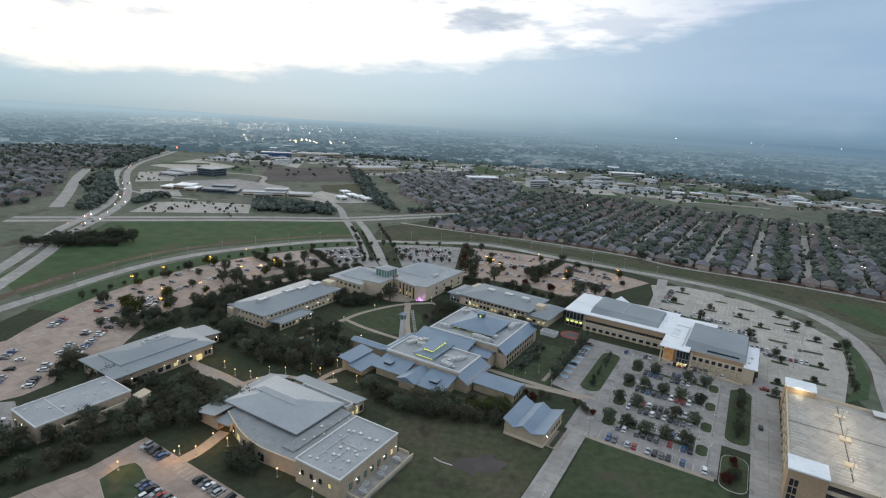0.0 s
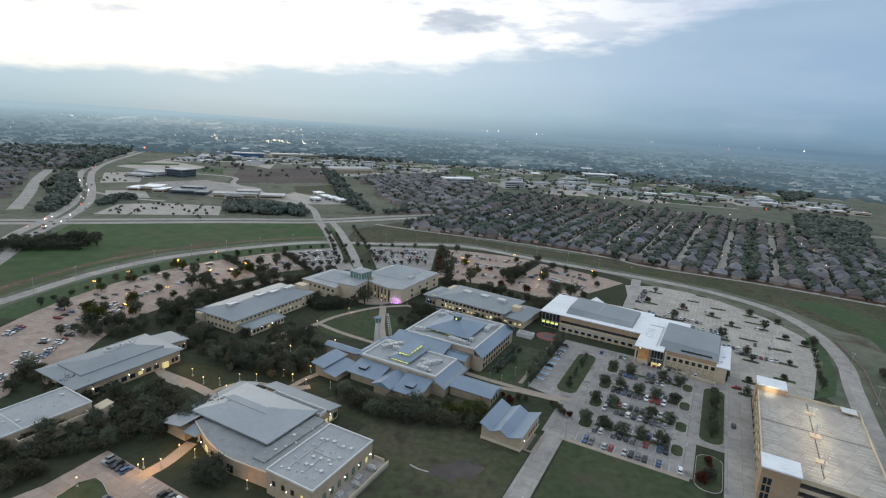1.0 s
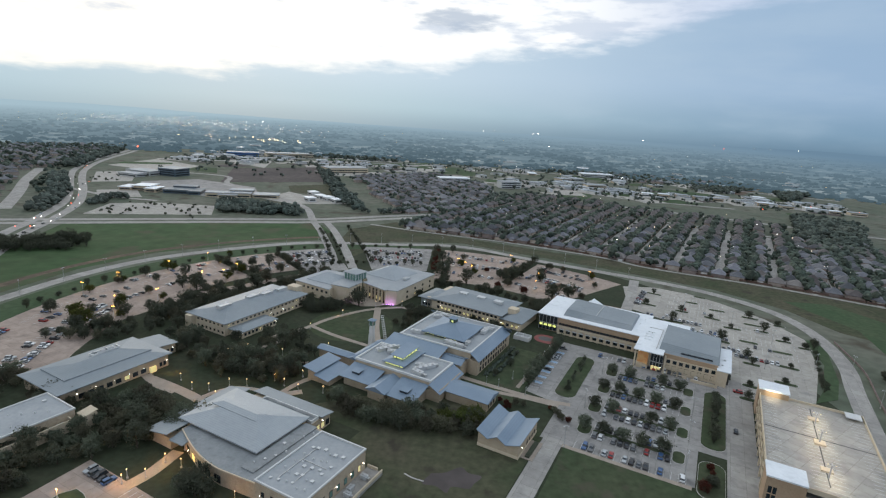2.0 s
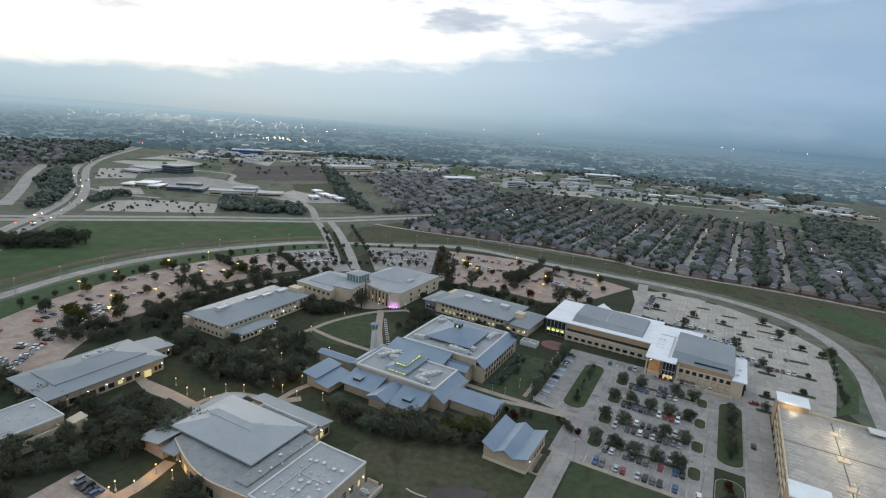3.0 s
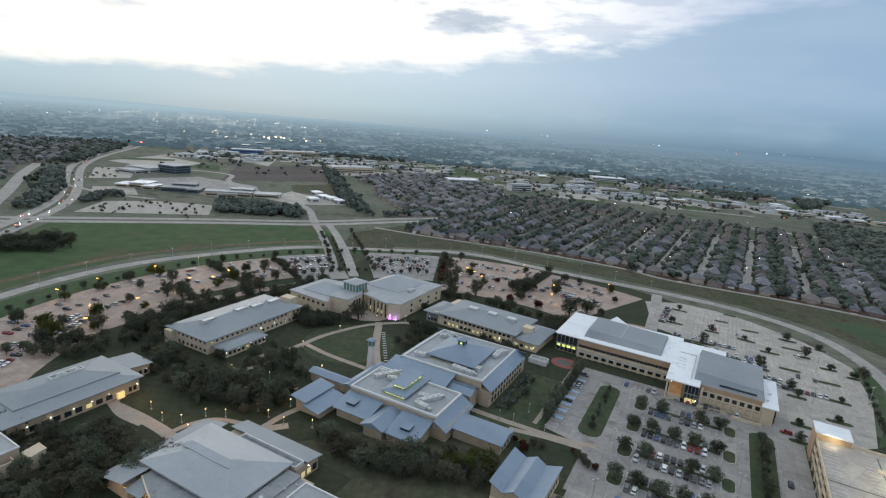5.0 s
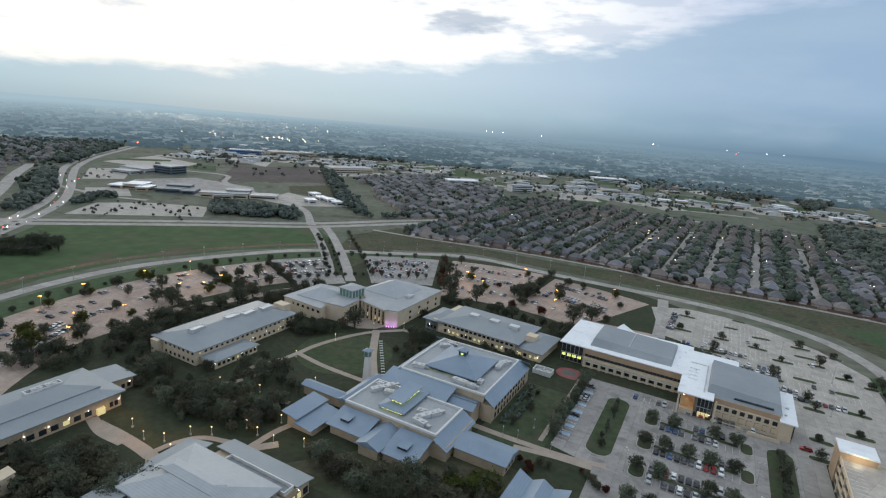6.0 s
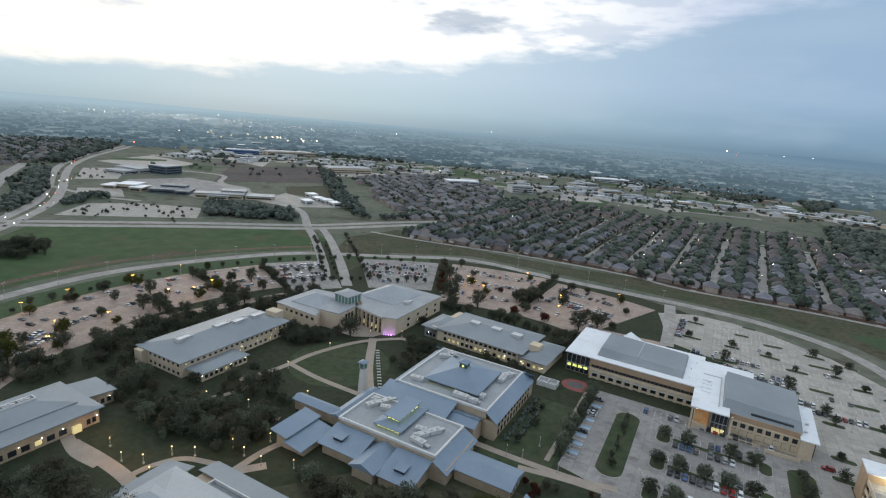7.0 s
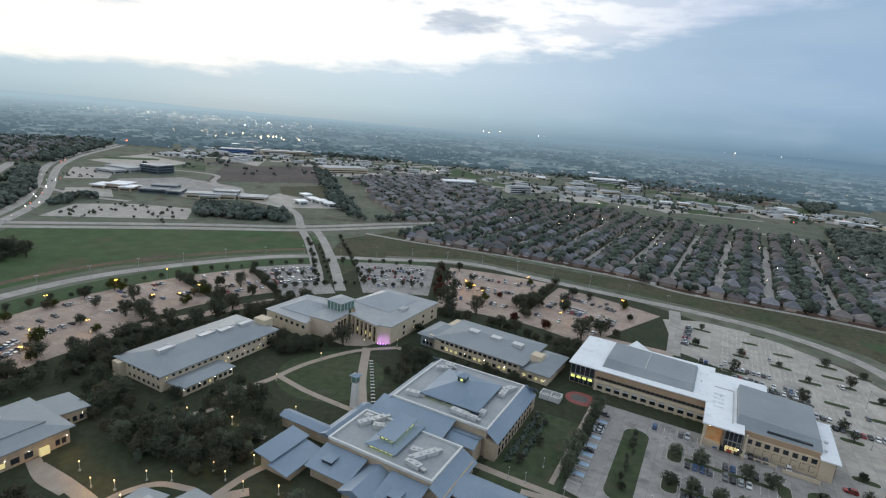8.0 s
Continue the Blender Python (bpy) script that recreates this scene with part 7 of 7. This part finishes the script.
for i, (pts, mt) in enumerate((([(-421, 579), (-437, 649), (-390, 676), (-317, 681), (-294, 623)], PALELOT), ([(-575, 809), (-649, 926), (-600, 972), (-532, 843)], PALELOT), ([(-519, 741), (-478, 770), (-432, 708), (-481, 688)], PALELOT),
                               ([(-286, 764), (-275, 849), (-250, 830), (-157, 800), (-157, 771), (-232, 739)], PALELOT), ([(-520, 850), (-488, 790), (-330, 740), (-300, 790), (-340, 870), (-460, 920)], GREYLOT),
                               ([(-646, 1319), (-437, 1167), (-487, 1362), (-660, 1482)], PALELOT), ([(-700, 1030), (-600, 1000), (-560, 1120), (-700, 1200)], PALELOT), ([(252, 1223), (364, 1104), (308, 1071), (230, 1130)], PALELOT),
                               ([(355, 1157), (451, 1117), (599, 1153), (580, 1120), (440, 1080), (350, 1110)], PALELOT), ([(599, 1153), (780, 1070), (770, 1030), (590, 1110)], GREYLOT), ([(-330, 1180), (-190, 1240), (-160, 1180), (-270, 1110)], PALELOT))):
    sheet("car_park", pts, mt, "pale concrete car park of distant buildings", "car park", 0.045 + 0.002 * i)
for pts, w in (([(-25, 731), (31, 809), (62, 979), (54, 1197), (128, 1338)], 11), ([(-560, 1000), (-440, 985), (-400, 900), (-340, 850)], 9), ([(-600, 760), (-470, 700), (-400, 690)], 8),
               ([(-700, 1260), (-400, 1480), (0, 1560), (400, 1500), (900, 1300)], 14), ([(60, 1180), (200, 1160), (330, 1060), (520, 1020)], 10)):
    road("road", pts, w, CONCRETE, "distant pale concrete road", z=0.06, n=5)

rf = random.Random(21)
for i in range(110):
    y = rf.uniform(960, 1650)
    x = rf.uniform(-0.75, 0.6) * y
    if not (west_of_freeway(x, y, 60) or x > -690) or (-520 < x < -180 and y < 1290) or (-250 < x < 120 and y < 1100) or (y < 1060 and x > 60):
        continue
    w, dd = rf.uniform(12, 55), rf.uniform(8, 30)
    k = rf.random()
    mt, label = (PALELOT, "pale concrete lot") if k < 0.5 else (GREYLOT, "grey concrete lot") if k < 0.65 else (VERGE, "green plot") if k < 0.8 else (FIELD, "dry green plot")
    sheet("distant_plot", at(pose(x, y, 0, 0, 0, rf.uniform(0, 50)), [(-w, -dd), (w, -dd), (w, dd), (-w * 0.8, dd)]), mt, label + " among distant buildings", "plot", 0.06 + 0.001 * i)


def block(name, x, y, deg, parts, label, mat, roof=None):
    """A distant building of several flat-roofed volumes with window bands."""
    b = thing(name, pose(x, y, 0, 0, 0, deg), label, "building")
    for x0, x1, y0, y1, h in parts:
        part("wall", boxes((x0, x1, y0, y1, 0, h)), mat, b)
        part("roof", boxes((x0 - 0.8, x1 + 0.8, y0 - 0.8, y1 + 0.8, h, h + 0.9)), roof or ROOFFLAT, b)
        for k in range(max(1, int(h // 4))):
            part("window_band", boxes((x0 + 2, x1 - 2, y0 - 0.25, y0 - 0.02, 1.4 + 4 * k, 3.2 + 4 * k)), GLASS, b)
            part("window_band", boxes((x1 + 0.02, x1 + 0.25, y0 + 2, y1 - 2, 1.4 + 4 * k, 3.2 + 4 * k)), GLASS, b)
    return b


block("hospital", -585, 925, -16, [(0, 40, -26, -4, 5), (-14, 40, 2, 34, 7)], "pale hospital block with dark glass bands", UNIT, ROOFFLAT)
block("hospital_tower", -543, 938, -16, [(0, 38, 0, 34, 13)], "blue-grey glass hospital tower with pale flat roof", TOWERGLASS, ROOFFLAT)
block("school", -478, 752, 4, [(0, 26, 8, 36, 6.5), (-16, 2, 2, 30, 4.5), (24, 40, -4, 22, 5)], "low school building with white roofs", BRICK, ROOFWHITE)
block("school", -428, 752, 12, [(0, 34, 0, 22, 5), (8, 40, 22, 40, 7.5), (36, 52, -6, 26, 4.5)], "low blue-grey school wing", TOWERGLASS, ROOFDARK)
block("school", -360, 738, 14, [(0, 62, 8, 26, 6), (18, 44, 0, 8, 4.5), (64, 100, 10, 34, 4.5), (30, 62, 26, 44, 8)], "pale school hall with a lit front", STONE, ROOFFLAT)
for k, (x, y) in enumerate(((-221, 806), (-206, 794), (-190, 778), (-228, 776), (-240, 835))):
    block("storage_shed", x, y, -48, [(0, 16, 0, 12, 5)], "low white storage shed roof", PARAPET, ROOFWHITE)
block("warehouse", -290, 1150, 35, [(0, 95, 0, 45, 11)], "large pale flat-roofed warehouse", STONE, ROOFFLAT)
block("store", -625, 1395, 20, [(0, 80, 0, 40, 10)], "large store with blue front", material("blue_cladding", (0.06, 0.14, 0.33), (0.08, 0.17, 0.38), 0.2, 0.5), ROOFFLAT)
block("store", -535, 1440, 30, [(0, 130, 0, 40, 10)], "long low pale shopping centre", STONE, ROOFFLAT)
block("office_building", 83, 1094, 22, [(0, 46, 0, 22, 13)], "white office block with dark window bands", PARAPET)
block("store", -43, 1126, 20, [(0, 66, 0, 30, 9)], "large low white store", PARAPET, ROOFWHITE)
block("store", 330, 1480, 10, [(0, 90, 0, 40, 9)], "large low white store", PARAPET, ROOFWHITE)
block("store", 280, 1190, 15, [(0, 46, 0, 24, 9)], "round-cornered pale store block", STONE, ROOFFLAT)
for k in range(11):
    t = k / 10
    block("shop_row", 380 + 370 * t, 1128 - 60 * t + 25 * math.sin(5 * t), -8, [(0, rf.uniform(18, 34), 0, 16, rf.uniform(5, 7))], "low pale roadside shop building", rf.choice((PARAPET, STONE, BRICK)), rf.choice((ROOFWHITE, ROOFFLAT)))
for i in range(36):
    y = rf.uniform(1150, 1800)
    x = rf.uniform(-0.45, 0.62) * y
    if (-240 < x < 620 and y < 1300) or (x < -330 and y < 1280):
        continue
    block("store", x, y, rf.uniform(-15, 40), [(0, rf.uniform(14, 42), 0, rf.uniform(18, 44), rf.uniform(3.6, 5.6))], "distant low pale commercial building", rf.choice((PARAPET, UNIT, STONE)), rf.choice((ROOFWHITE, ROOFFLAT, ROOFFLAT, ROOFDARK, ROOFDARK)))

# the built-up middle distance: lots, low roofs and trees crowded round the shopping streets
rm = random.Random(77)
shopwalls, shoproofs, town_trees = [], [], []
OPEN_LAND = ([(-540, 1010), (-460, 1210), (-360, 1310), (-215, 960), (-378, 860)], [(-620, 1150), (-490, 1130), (-440, 1000), (-560, 990)], [(-300, 1450), (-187, 1640), (-40, 1540), (-150, 1320)], [(-150, 1310), (20, 1600), (40, 1280), (-58, 1190)], [(-450, 1343), (-405, 1451), (-326, 1358), (-343, 1289)])
for cx, cy, sx, sy, n in ((-560, 1330, 130, 90, 46), (-300, 1440, 150, 80, 46), (-760, 1520, 170, 110, 40), (-90, 1400, 120, 70, 22), (180, 1180, 90, 60, 26), (420, 1170, 130, 50, 30), (640, 1120, 110, 50, 20), (160, 1560, 240, 90, 26), (560, 1450, 170, 80, 14), (-660, 1260, 60, 60, 12)):
    for i in range(n):
        x, y, deg = cx + rm.gauss(0, sx), cy + rm.gauss(0, sy), rm.choice((22, 22, 30, -8, 60))
        if math.hypot(x, y) > 1690 or not (west_of_freeway(x, y, 40) or x > -680) or (-250 < x < 110 and y < 1260) or any(inside((x, y), f) for f in (ESTATE, *OPEN_LAND)):
            continue
        w, dd = rm.uniform(10, 34), rm.uniform(10, 30)
        k = rm.random()
        mt, label = (PALELOT, "pale concrete lot") if k < 0.55 else (GREYLOT, "grey concrete lot") if k < 0.8 else (PLOUGH, "bare building plot") if k < 0.9 else (VERGE, "green plot")
        m = pose(x, y, 0, 0, 0, deg)
        sheet("distant_plot", at(m, [(-w, -dd), (w, -dd), (w, dd), (-w, dd)]), mt, label + " among distant buildings", "plot", 0.17 + 0.0006 * (i + n))
        for c in range(rm.choice((0, 1, 1, 2))):
            bw, bd, bh = rm.uniform(4, 0.6 * w), rm.uniform(5, 0.6 * dd), rm.uniform(3.5, 6)
            bx, by = rm.uniform(-0.5, 0.5) * w, dd - bd if c == 0 else rm.uniform(-0.5, 0.5) * dd
            for store, (vs, fs) in ((shopwalls, boxes((bx - bw, bx + bw, by - bd, by + bd, 0, bh))), (shoproofs, boxes((bx - bw - 0.5, bx + bw + 0.5, by - bd - 0.5, by + bd + 0.5, bh, bh + 0.7)))):
                store.append(([tuple(m @ Vector(v)) for v in vs], fs))
        for c in range(rm.randint(3, 9)):
            t = m @ Vector((rm.uniform(-1.1, 1.1) * w, rm.choice((-1, 1, rm.uniform(-1, 1))) * dd, 0))
            town_trees.append((t.x, t.y, rm.uniform(1.8, 3.8)))
shops = tagged(part("distant_shops", join(*shopwalls), PARAPET), "crowded low pale shops in the middle distance", "buildings", "", "stuff")
tagged(part("shop_roofs", join(*shoproofs), ROOFTOWN, shops, "grey and white flat roofs"), kind="stuff")
clumps("town_trees", town_trees, LEAFD, "small dark trees among the distant shops", 9)

# ---------------------------------------------------------------- lights of the town
dots = {"warm": [], "white": [], "red": [], "amber": []}
for i in range(260):
    y = rf.uniform(1300, 4200)
    x = rf.uniform(-0.85, 0.85) * y
    dots["warm" if rf.random() < 0.5 else "white"].append((x, y, rf.uniform(5, 9) + 0.006 * max(0, y - 2000), 0.25 + y * 0.0001))
for i in range(620):
    y = rf.gauss(3150, 380)
    x = -0.56 * y + rf.gauss(0, 420)
    dots["warm" if rf.random() < 0.4 else "white"].append((x, y, rf.uniform(6, 12) + 0.012 * max(0, y - 2400), rf.uniform(0.3, 0.6) + y * 0.00013))
for i in range(26):
    dots["amber"].append((-800 + rf.gauss(0, 120), 2030 + rf.gauss(0, 60), rf.uniform(9, 14), 1.6))
for i in range(70):
    s, w = rf.uniform(600, 1000), rf.uniform(-300, 220)
    p = A2 * s + B2 * w
    dots["amber" if i % 3 else "white"].append((p.x, p.y, 7.5, 0.36))
fl = smooth_line(frw, 6)
for i in range(26):
    k = fl[20 + rf.randint(0, 30)]
    dots["white" if i % 3 else "red"].append((k.x + rf.uniform(-12, 12), k.y + rf.uniform(-12, 12), 0.9, 0.5))
dots["red"] += [(2150, 4600, 38, 4), (-884, 1425, 6, 2.4), (-876, 1440, 6, 2.0), (700, 1085, 6, 1.0), (770, 1050, 6, 1.0), (560, 1000, 6, 0.8)]
for az in (0.02, 0.03, 0.05, 0.12, 0.13, 0.32, 0.33, 0.45, 0.47, 0.52, 0.55, 0.6, 0.78, 0.79, 0.8):
    dots["white"].append((4500 * az, 4500, 58 + 10 * (az * 37 % 1), 2.2))
for key, mt in (("warm", LAMP), ("white", LAMPWHITE), ("red", TAILRED), ("amber", LAMPAMBER)):
    vs, fs = [], []
    for x, y, z, r in dots[key]:
        i = len(vs)
        vs += [(x + r, y, z), (x - r, y, z), (x, y + r, z), (x, y - r, z), (x, y, z + r), (x, y, z - r)]
        fs += [(i, i + 2, i + 4), (i + 2, i + 1, i + 4), (i + 1, i + 3, i + 4), (i + 3, i, i + 4), (i + 2, i, i + 5), (i + 1, i + 2, i + 5), (i + 3, i + 1, i + 5), (i, i + 3, i + 5)]
    tagged(part("town_lights", (vs, fs), mt), key + " lamps of the distant town", "town lights", "", "stuff")

# the far plain and the low rise on the horizon, glowing with painted haze
vs, fs = [], []
for i in range(121):
    a = radians(-80 + 160 * i / 120)
    for k, r in enumerate((1680, 2500, 3400, 4200, 5200, 6200)):
        z = (0.4, 3, 10, 22, 38, 62)[k] * (1 + (0.2 if k > 1 else 0) * noise.noise(Vector((i * 0.21, k * 5.0, 0))))
        rr = r * (1 + (0.12 * noise.noise(Vector((i * 0.5, 9, k * 3.0))) if k == 0 else 0))
        vs.append((rr * math.sin(a), rr * math.cos(a), z))
for i in range(120):
    for j in range(5):
        n = 6 * i + j
        fs.append((n, n + 6, n + 7, n + 1))


def plain_z(r):
    return float(np.interp(r, (1680, 2500, 3400, 4200, 5200, 6200), (0.4, 3, 10, 22, 38, 62)))


def far_cover(seed, n, size, r0, r1):
    """Trees or roofs scattered in patches over the far plain."""
    rnd = random.Random(seed)
    out = []
    while len(out) < n:
        r, a = r0 + (r1 - r0) * rnd.random() ** 1.4, radians(rnd.uniform(-50, 50))
        x, y = r * math.sin(a), r * math.cos(a)
        if noise.noise(Vector((x * 0.0035, y * 0.0022, seed))) > rnd.uniform(-0.45, 0.35):
            out.append((x, y, plain_z(r) * 0.9, rnd.uniform(*size)))
    return out


def far_trees():
    bm = bmesh.new()
    bmesh.ops.create_icosphere(bm, subdivisions=1, radius=1)
    base = np.array([v.co[:] for v in bm.verts])
    tri = np.array([[v.index for v in f.verts] for f in bm.faces])
    bm.free()
    rng = np.random.default_rng(5)
    tv, tf = [], []
    for x, y, z, r in far_cover(31, 5000, (3.6, 7.5), 1600, 4600):
        for _ in range(2):
            v = base * (1 + rng.uniform(-0.3, 0.3, (len(base), 1))) * [r * rng.uniform(0.9, 2.0), r, r * 0.75]
            tf.append(tri + len(base) * len(tv))
            tv.append(v + [x + rng.normal(0, r), y + rng.normal(0, r), z + r * 0.35])
    return np.concatenate(tv).tolist(), np.concatenate(tf).tolist()


# far trees and roofs glow with the same painted haze
tagged(part("distant_trees", far_trees(), HAZEGLOWTREES), "dark trees spread over the far plain, haze painted into their glow", "trees", "", "stuff")
tagged(part("distant_roofs", join(*[boxes((x - 1.7 * s, x + 1.7 * s, y - 1.6 * s, y + 1.6 * s, z - 1, z + 1.5 + 0.2 * s)) for x, y, z, s in far_cover(47, 620, (3, 11), 1700, 4200)]), HAZEGLOWROOFS), "pale roofs of the distant town, haze painted into their glow", "buildings", "", "stuff")
tagged(part("backdrop", (vs, fs), HAZEGLOW, smooth=True), "blue plain rising to the horizon, haze painted into its glow", "distance", "", "structure")
for ob in list(scene.objects):
    if ob.name.startswith("car") and ob.type == "EMPTY" and ob.name not in used and ob.matrix_basis == Matrix():
        for o in (*ob.children_recursive, ob):
            bpy.data.objects.remove(o)
